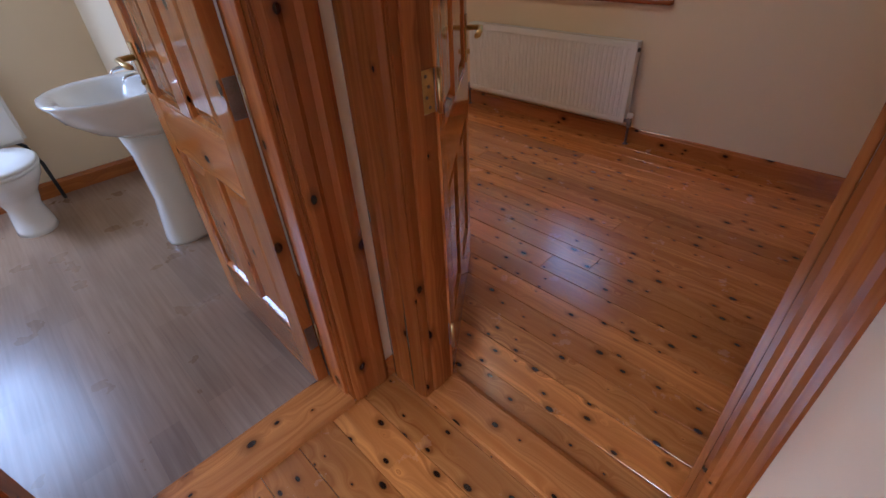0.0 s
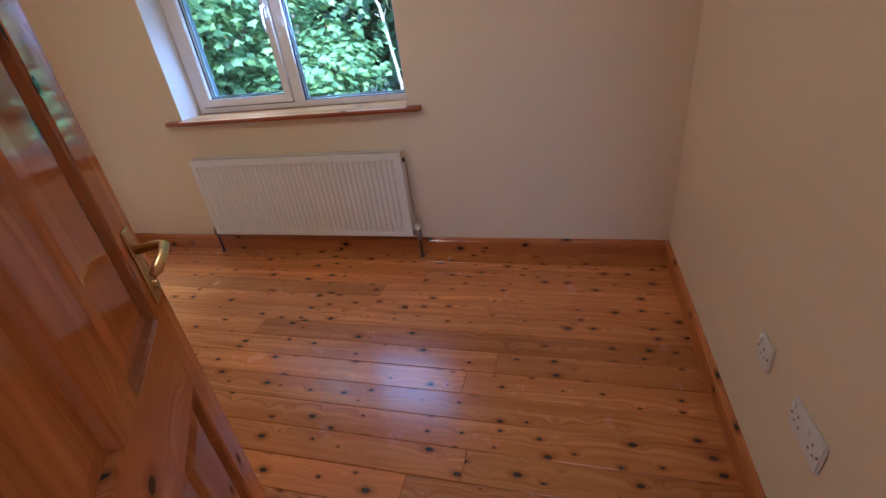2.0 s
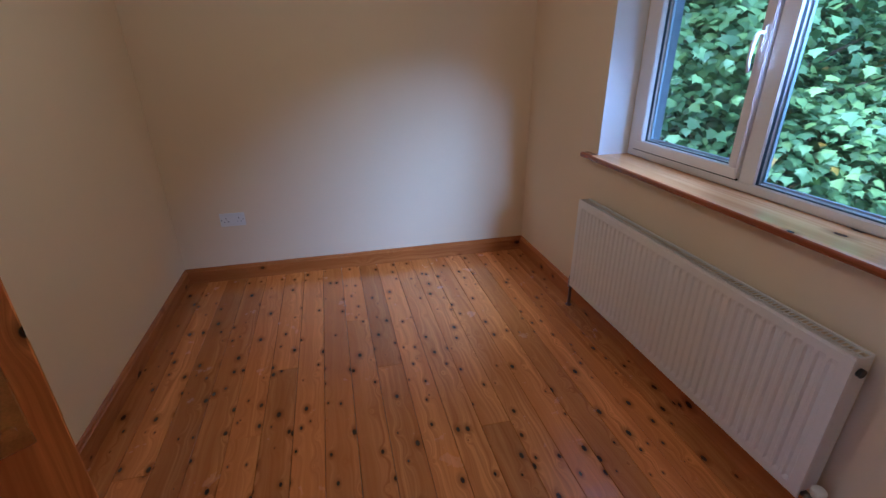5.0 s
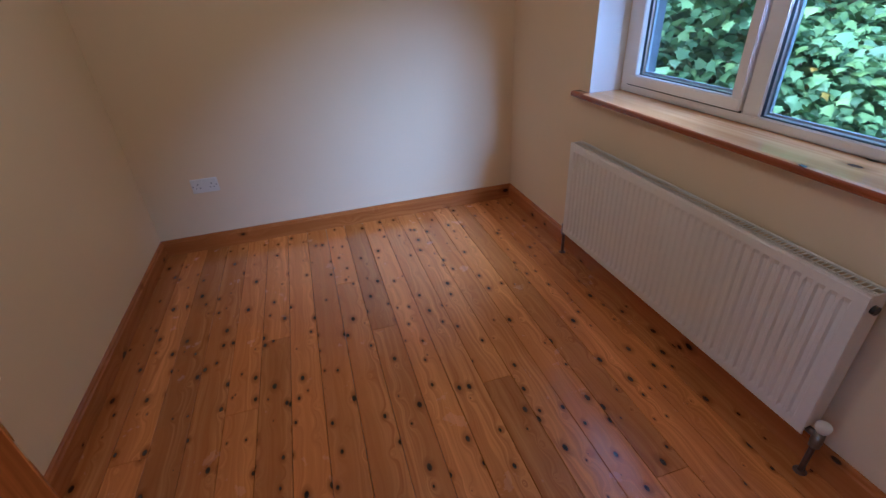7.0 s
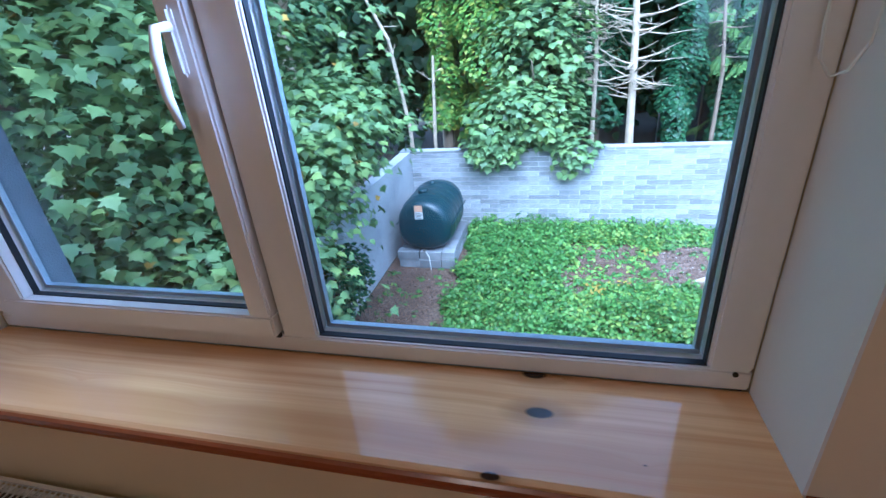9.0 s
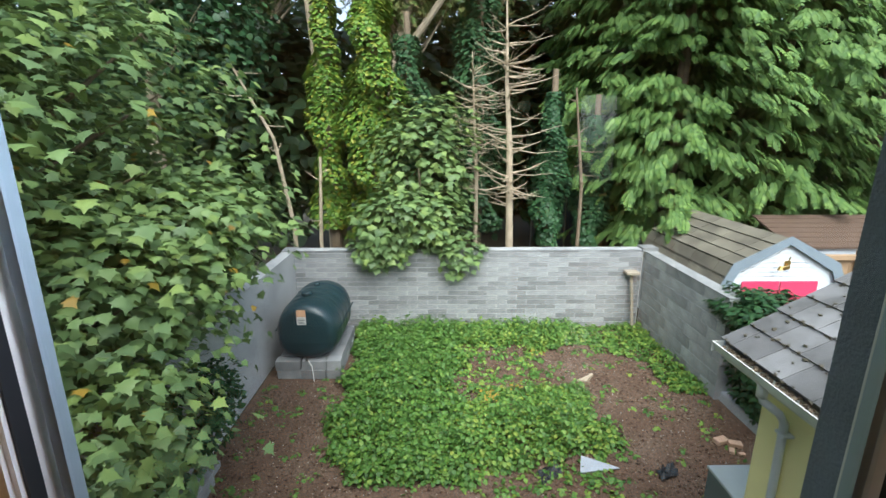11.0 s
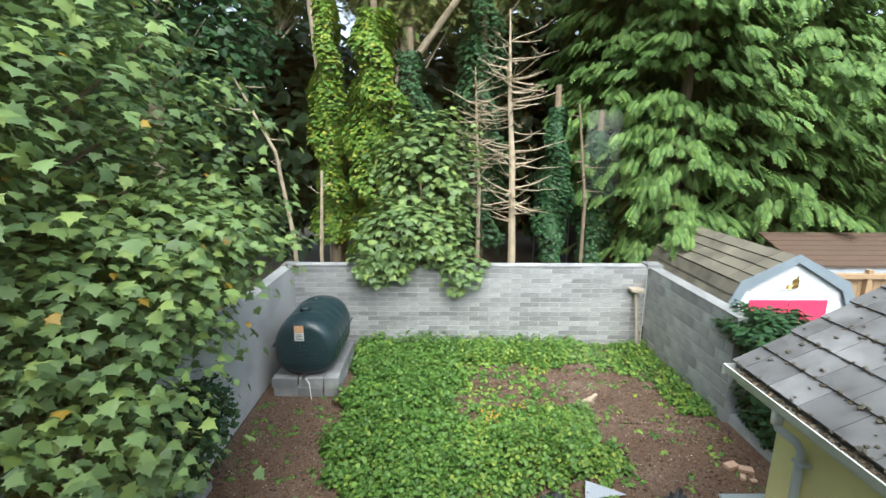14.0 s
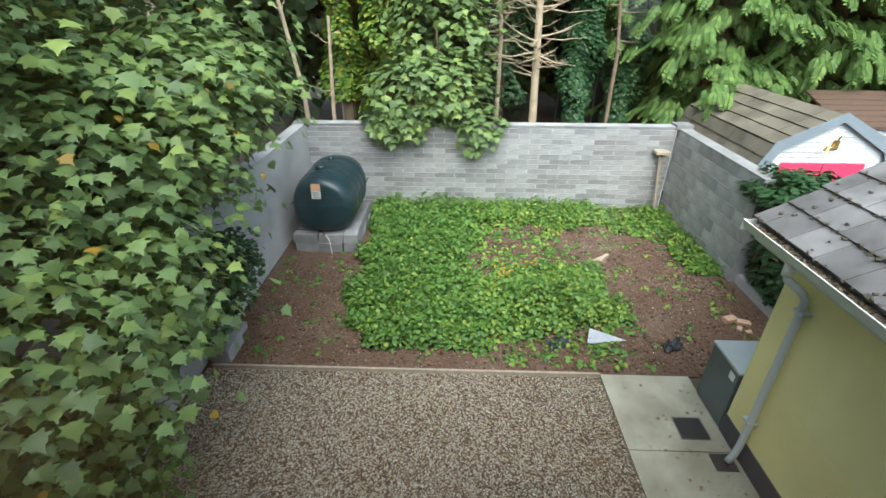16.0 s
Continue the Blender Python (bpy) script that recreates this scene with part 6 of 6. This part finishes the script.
for tree, specs, sd in ((tall, [((-5.0, 16.2, 9.6), (2.6, 1.6, 3.8), 7000), ((-4.3, 16.6, 13.0), (2.0, 1.6, 2.2), 4500), ((-6.0, 16.8, 6.0), (1.4, 1.2, 1.2), 2600), ((-3.6, 17.0, 7.6), (2.3, 1.1, 2.6), 6500)], 1),
                        (tall2, [((-1.6, 16.9, 10.2), (2.7, 1.7, 3.7), 8500), ((-0.2, 16.9, 7.0), (1.9, 1.5, 2.3), 6000), ((-2.4, 16.9, 5.6), (1.9, 1.3, 1.5), 5000), ((-0.6, 17.3, 9.6), (2.4, 1.1, 3.2), 5500)], 2)):
    bm = bmesh.new()
    P, D = [], []
    for c, r, n in specs:
        p, d = shell(n, c, r, 0.15, 1.4)
        P.append(p), D.append(d)
        for k in range(70):
            e = Vector(p[k])
            s = Vector((c[0] * 0.75 + e.x * 0.25, c[1], e.z - abs(e.x - c[0]) * 0.9 - 0.3))
            branch_mesh(bm, s, e, 0.036, 0.008, 0.15, 4, 3)
    P, D = np.concatenate(P), np.concatenate(D)
    part("branches", bm, "bark_pale", tree)
    leaf_part("crown", tree, P, D, RNG.uniform(0.18, 0.36, len(P)), NEEDLE, NEEDLE_T, "leaf_pine", 0.2, 0.7)


# ivy clad trunks
def ivy_trunk(x, y, z0, z1, r, n, mat, label, sz=(0.07, 0.125)):
    n = int(n * 1.6)
    t = thing("ivy_clad_trunk", (x, y, G), label, "tree")
    part("trunk", tube_bm([(x, y, G), (x + 0.05, y, (z0 + z1) / 2), (x, y, z1 + 0.5)], [0.15, 0.12, 0.07], 9), "bark", t)
    s = RNG.random(n)
    a = RNG.random(n) * 2 * np.pi
    zz = z0 + (z1 - z0) * s
    rr_ = r * (0.75 + 0.3 * np.sin(zz * 2.3 + a * 2 + x) + 0.15 * np.sin(zz * 6 + a)) * (0.75 + 0.25 * RNG.random(n)) * (1 - 0.6 * s ** 4)
    out = np.stack([np.cos(a), np.sin(a), np.zeros(n)], 1)
    pts = np.stack([x + rr_ * np.cos(a), y + rr_ * np.sin(a), zz], 1)
    leaf_part("ivy", t, pts, out, RNG.uniform(sz[0], sz[1], n), IVY, IVY_T, mat, 1.2, 0.35)


ivy_trunk(-4.25, 15.3, -0.8, 5.0, 0.50, 4200, "leaf_ivy", "old trunk thickly clad in bright green ivy")
ivy_trunk(-3.1, 15.1, -1.0, 4.6, 0.85, 6500, "leaf_ivy", "broad column of yellowish green ivy behind the wall")
ivy_trunk(-2.3, 15.5, -0.8, 3.8, 0.7, 3800, "leaf_ivy_dark", "trunk covered with dark green ivy and climbers")
ivy_trunk(1.25, 15.2, -1.2, 2.5, 0.45, 3600, "leaf_ivy_dark", "leaning trunk covered with dark green ivy")
ivy_trunk(2.6, 16.0, -1.5, 2.0, 0.5, 2400, "leaf_ivy_dark", "short trunk covered with dark ivy in the shade")
ivy_trunk(-0.5, 16.2, -1.0, 5.5, 0.8, 3600, "leaf_ivy_dark", "tall trunk wrapped in dark ivy leaves")

# the wood behind
P, D = [], []
for k in range(46):
    x = -26 + k * 1.25 + RNG.uniform(-0.5, 0.5)
    y = 19.5 + RNG.uniform(0, 5) + (3.0 if -1 < x < 3 else 0)
    h = RNG.uniform(6.0, 8.5) if -8 < x < 5 else RNG.uniform(6.0, 8.5)
    p, d = shell(1050, (x, y, h * 0.35), (2.0, 1.8, h * 0.62), 0.35)
    P.append(p), D.append(d)
for x in (-0.6, 0.7, 2.0, 3.2):
    p, d = shell(900, (x, 21.5, 3.2), (1.3, 1.0, 4.6), 0.3)
    P.append(p), D.append(d)
for k in range(14):
    p, d = shell(700, (-6 + k * 1.1, 29.0 + RNG.uniform(-1, 1), -0.6), (1.5, 1.0, 2.6), 0.35)
    P.append(p), D.append(d)
P, D = np.concatenate(P), np.concatenate(D)
bd = thing("backdrop_wood", (0, 22, G), kind="stuff")
leaf_part("foliage", bd, P, D, RNG.uniform(0.30, 0.58, len(P)), IVY, IVY_T, "leaf_far", 0.5, 0.7)
lt = thing("broadleaf_tree", (-8.6, 15.0, G), "light leaved tree with thin upright branches behind the sycamore", "tree")
bm = bmesh.new()
random.seed(9)
tube(bm, [(-8.4, 15, G), (-8.3, 15, 2.0), (-7.8, 15, 5.0), (-7.6, 15, 8.6)], [0.2, 0.16, 0.1, 0.03], 8)
for k in range(22):
    z = 2.0 + k * 0.28
    branch_mesh(bm, (-8.1, 15, z), (-8.1 + random.uniform(-1.8, 1.8), 15 + random.uniform(-1, 1), z + random.uniform(0.6, 1.8)), 0.035, 0.008, 0.1, 5)
part("trunk", bm, "bark_pale", lt)
P, D = [], []
for c, r, n in (((-8.0, 15.0, 6.4), (1.7, 1.5, 2.6), 2400), ((-6.9, 15.2, 3.6), (1.5, 1.2, 1.7), 2200), ((-9.5, 15, 4.0), (1.8, 1.5, 2.4), 1800)):
    p, d = shell(n, c, r, 0.2, 1.5)
    P.append(p), D.append(d)
P, D = np.concatenate(P), np.concatenate(D)
leaf_part("crown", lt, P, D, RNG.uniform(0.12, 0.22, len(P)), IVY, IVY_T, "leaf_ivy_dark", 0.4, 0.8)

# ---- weeds ----


def weed_amount(x, y):
    """How thickly the weeds stand at a place."""
    w = 0.35 * noise.noise(Vector((x * 0.9, y * 0.9, 5.0))) + 0.25 * noise.noise(Vector((x * 2.7, y * 2.7, 9.0)))
    left = -3.25 + (0.0 if y > 10.2 else (10.2 - y) * 0.18) + w
    right = -1.15 + w * 1.2
    a = 0.0
    if left < x < right and y > 8.45 + w:
        a = 1.0
    if y > 12.35 + w and -3.2 < x < 1.6:
        a = max(a, 0.9)
    if y > 11.9 + w and x >= 1.6:
        a = max(a, 0.3)
    if right <= x < 0.6 + w:
        a = max(a, 0.09 + (0.75 if 8.95 + w < y < 9.9 + w else 0.0) + (0.25 if 10.0 < y < 10.8 else 0.0))
    if 0.2 < x < 0.95 + w and 9.15 < y < 10.9 + w:
        a = max(a, 0.55)
    if x > 2.45 + w * 0.4 and y > 10.6:
        a = max(a, 0.5)
    if x < left:
        a = max(a, 0.015)
    return max(a, 0.012)


pts = []
while len(pts) < 10500:
    x, y = RNG.uniform(-4.6, 3.0), RNG.uniform(8.3, 13.35)
    k = noise.noise(Vector((x * 1.3, y * 1.3, 0.0))) * 0.9 + noise.noise(Vector((x * 4, y * 4, 3.0))) * 0.6
    if RNG.random() < weed_amount(x, y) * (1.0 + k):
        pts.append((x, y))
P, Z, Y, S, T = [], [], [], [], []
for x, y in pts:
    hgt = 0.03 + 0.33 * weed_amount(x, y) * RNG.random() ** 1.3 * (1 + 0.6 * noise.noise(Vector((x * 3, y * 3, 1)))) + 0.22 * math.exp(-((x + 0.15) ** 2 + (y - 9.6) ** 2) * 4)
    pale = 1 if RNG.random() < (0.28 if x > -1.2 else 0.06) else 0
    for q in range(7):
        a = RNG.random() * 6.28
        k = RNG.random()
        P.append((x + 0.07 * k * math.cos(a), y + 0.07 * k * math.sin(a), G + 0.01 + hgt * (0.3 + 0.7 * RNG.random())))
        Z.append((RNG.uniform(0.1, 0.9) * math.cos(a), RNG.uniform(0.1, 0.9) * math.sin(a), 1.0))
        Y.append((math.cos(a), math.sin(a), -0.15))
        S.append(RNG.uniform(0.025, 0.078))
        T.append(pale)
P, Z, Y, S, T = (np.array(q) for q in (P, Z, Y, S, T))
for nm, sel, mat in (("weeds", T == 0, "leaf_weed"), ("pale_weeds", T == 1, "leaf_weed_y")):
    ob = new(nm, leaves_mesh(nm, IVY, IVY_T, P[sel] - np.array([0, 10, G]), Z[sel], Y[sel], S[sel], mat))
    ob.location = (0, 10, G)
    tagged(ob, "low green weeds spreading over bare soil", "weeds", kind="stuff")
# yellow flowers
fl = np.array([(x + RNG.normal() * 0.10, y + RNG.normal() * 0.12, G + 0.26 + RNG.random() * 0.06) for x, y in [(-0.75, 10.15)] * 26 + [(-0.35, 10.4)] * 10 + [(0.3, 11.6)] * 8])
ob = new("yellow_flowers", leaves_mesh("yellow_flowers", IVY, IVY_T, fl - np.array([0, 10, G]), np.tile([0.1, -0.3, 1.0], (len(fl), 1)), unit(RNG.normal(size=(len(fl), 3)) * [1, 1, 0.1]), RNG.uniform(0.025, 0.045, len(fl)), "leaf_gold"))
ob.location = (0, 10, G)
tagged(ob, "small yellow weed flowers", "flowers", kind="stuff")

# ---- gravel ----
OCT = np.array([(1, 0, 0), (0, 1, 0), (-1, 0, 0), (0, -1, 0), (0, 0, 0.7), (0, 0, -0.7)], dtype=float)
OCT_T = np.array([(0, 1, 4), (1, 2, 4), (2, 3, 4), (3, 0, 4), (1, 0, 5), (2, 1, 5), (3, 2, 5), (0, 3, 5)])


def pebbles(name, n, x0, x1, y0, y1, z, s0, s1, label, mat="gravel"):
    pts = np.stack([RNG.uniform(x0, x1, n), RNG.uniform(y0, y1, n), np.full(n, z) + RNG.uniform(-0.004, 0.010, n)], 1)
    a = RNG.random(n) * 6.28
    s = RNG.uniform(s0, s1, n)
    sc = np.stack([s, s * RNG.uniform(0.55, 0.95, n), s * RNG.uniform(0.5, 0.9, n)], 1)
    V = OCT[None] * sc[:, None, :] * (1 + RNG.uniform(-0.25, 0.25, (n, 6, 1)))
    X = V[:, :, 0] * np.cos(a)[:, None] - V[:, :, 1] * np.sin(a)[:, None]
    Yv = V[:, :, 0] * np.sin(a)[:, None] + V[:, :, 1] * np.cos(a)[:, None]
    V = np.stack([X, Yv, V[:, :, 2]], 2) + pts[:, None, :]
    c = np.array([(x0 + x1) / 2, (y0 + y1) / 2, z])
    idx = (OCT_T[None] + (np.arange(n) * 6)[:, None, None]).reshape(-1)
    ob = new(name, fast_mesh(name, V.reshape(-1, 3) - c, idx, 3, mat))
    ob.location = c
    return tagged(ob, label, "gravel", kind="stuff")


pebbles("gravel", 74000, -4.68, 0.26, 4.6, 8.12, G, 0.006, 0.0155, "loose mixed brown gravel")
pebbles("soil_stones", 7000, -4.6, 3.0, 8.2, 13.3, G, 0.004, 0.012, "small stones in the soil")
pebbles("bark_chips", 16000, -4.6, 3.0, 8.2, 13.3, G, 0.008, 0.028, "dark bark chips and clods on the soil", "bark_chip")

lit = np.array([(0.3 + 1.0 * RNG.random() ** 0.6, RNG.uniform(5.2, 8.1), G + 0.014) for _ in range(170)])
ob = new("leaf_litter", leaves_mesh("leaf_litter", IVY, IVY_T, lit - np.array([0.8, 6.6, G]), np.tile([0.0, 0.0, 1.0], (len(lit), 1)) + RNG.normal(size=(len(lit), 3)) * 0.25, unit(RNG.normal(size=(len(lit), 3)) * [1, 1, 0.1]), RNG.uniform(0.015, 0.05, len(lit)), "bark"))
ob.location = (0.8, 6.6, G)
tagged(ob, "dry brown leaves and grit scattered on the slab", "leaf litter", kind="stuff")

# ---- floors ----


def planks(parent_name, x0, x1, y0, y1, width, seed, z=0.0, joints=(1, 2), deep=0.026):
    par = structure(parent_name, bbox(x0, x1, y0, y1, z - 0.030, z - deep), "timber", at=(x0, y0, z - 0.03))
    rnd = random.Random(seed)
    n = round((y1 - y0) / width)
    w = (y1 - y0) / n
    for i in range(n):
        cuts = [x0]
        for q in sorted(rnd.uniform(x0 + 0.5, x1 - 0.5) for _ in range(rnd.choice(joints))):
            if q - cuts[-1] > 0.35:
                cuts.append(q)
        cuts.append(x1)
        for a, b in zip(cuts, cuts[1:]):
            bm = bmesh.new()
            box(bm, a + 0.0005, b - 0.0005, y0 + i * w + 0.0009, y0 + (i + 1) * w - 0.0009, -deep, 0.0)
            bmesh.ops.bevel(bm, geom=[e for e in bm.edges if all(v.co.z > -0.001 for v in e.verts)], offset=0.0016, segments=1, affect="EDGES")
            ob = new("floorboard", mesh_of(bm, "floorboard", M["floor_x"]))
            ob.parent = par
            ob.location = Vector((0, 0, z + rnd.uniform(-0.0006, 0.0006))) - par.location
    return par


planks("floor_bedroom", XW, XE, YS - 0.001, YN, 0.125, 4, joints=(0, 1, 1))
planks("floor_hall", XB1 + 0.001, 0.95, -1.2, YS - 0.002, 0.135, 6)

# ---- roof tiles, blocks ----
nrm = Vector((-SL, 0, 1)).normalized()
upv = Vector((1, 0, SL)).normalized()
for r in range(10):
    for c in range(12):
        y0 = YO + 0.02 + c * 0.30 - (0.15 if r % 2 else 0)
        y1 = min(y0 + 0.294, RY1 + 0.01)
        y0 = max(y0, YO + 0.01)
        if y1 - y0 < 0.04:
            continue
        lo = Vector((EX - 0.03, 0, EZ)) + upv * (0.275 * r)
        hi = lo + upv * 0.285
        if hi.x > 3.45:
            continue
        bm = bmesh.new()
        q = []
        j = random.Random(r * 50 + c).uniform(0, 0.003)
        for p, k in ((lo, 0.026 + j), (hi, 0.006 + j)):
            q.append([p + nrm * (k - 0.016) + Vector((0, y0, 0)), p + nrm * (k - 0.016) + Vector((0, y1, 0)), p + nrm * k + Vector((0, y1, 0)), p + nrm * k + Vector((0, y0, 0))])
        loft(bm, q)
        part("roof_tile", bm, "slate", roof)
bm = bmesh.new()
rr = random.Random(17)
for k in range(900):
    row = rr.randrange(0, 9)
    y = rr.uniform(YO + 0.1, RY1 - 0.05)
    u = 0.275 * row + (rr.uniform(-0.02, 0.012) if rr.random() < 0.75 else rr.uniform(0, 0.27))
    p = Vector((EX - 0.03, y, EZ)) + upv * max(u, 0.0) + nrm * (0.012 if u < 0.275 * row else 0.026)
    if p.x > 3.4:
        continue
    sz = rr.uniform(0.004, 0.013)
    box(bm, -sz, sz, -sz * 1.4, sz * 1.4, -0.004, sz * 0.7, pose(p.x, p.y, p.z, rr.uniform(-20, 20), -30 + rr.uniform(-15, 15), rr.uniform(0, 180)))
tagged(part("moss_debris", bm, "forest_floor", roof), kind="stuff")
blocks_on(wn_, "x", 13.42, -1, -4.74, 2.98, G, WT - 0.005, 0.44, 0.1, "block", 31)
blocks_on(we_, "y", 3.02, -1, 10.42, 13.40, G, WT - 0.035, 0.44, 0.215, "block_dark", 32)
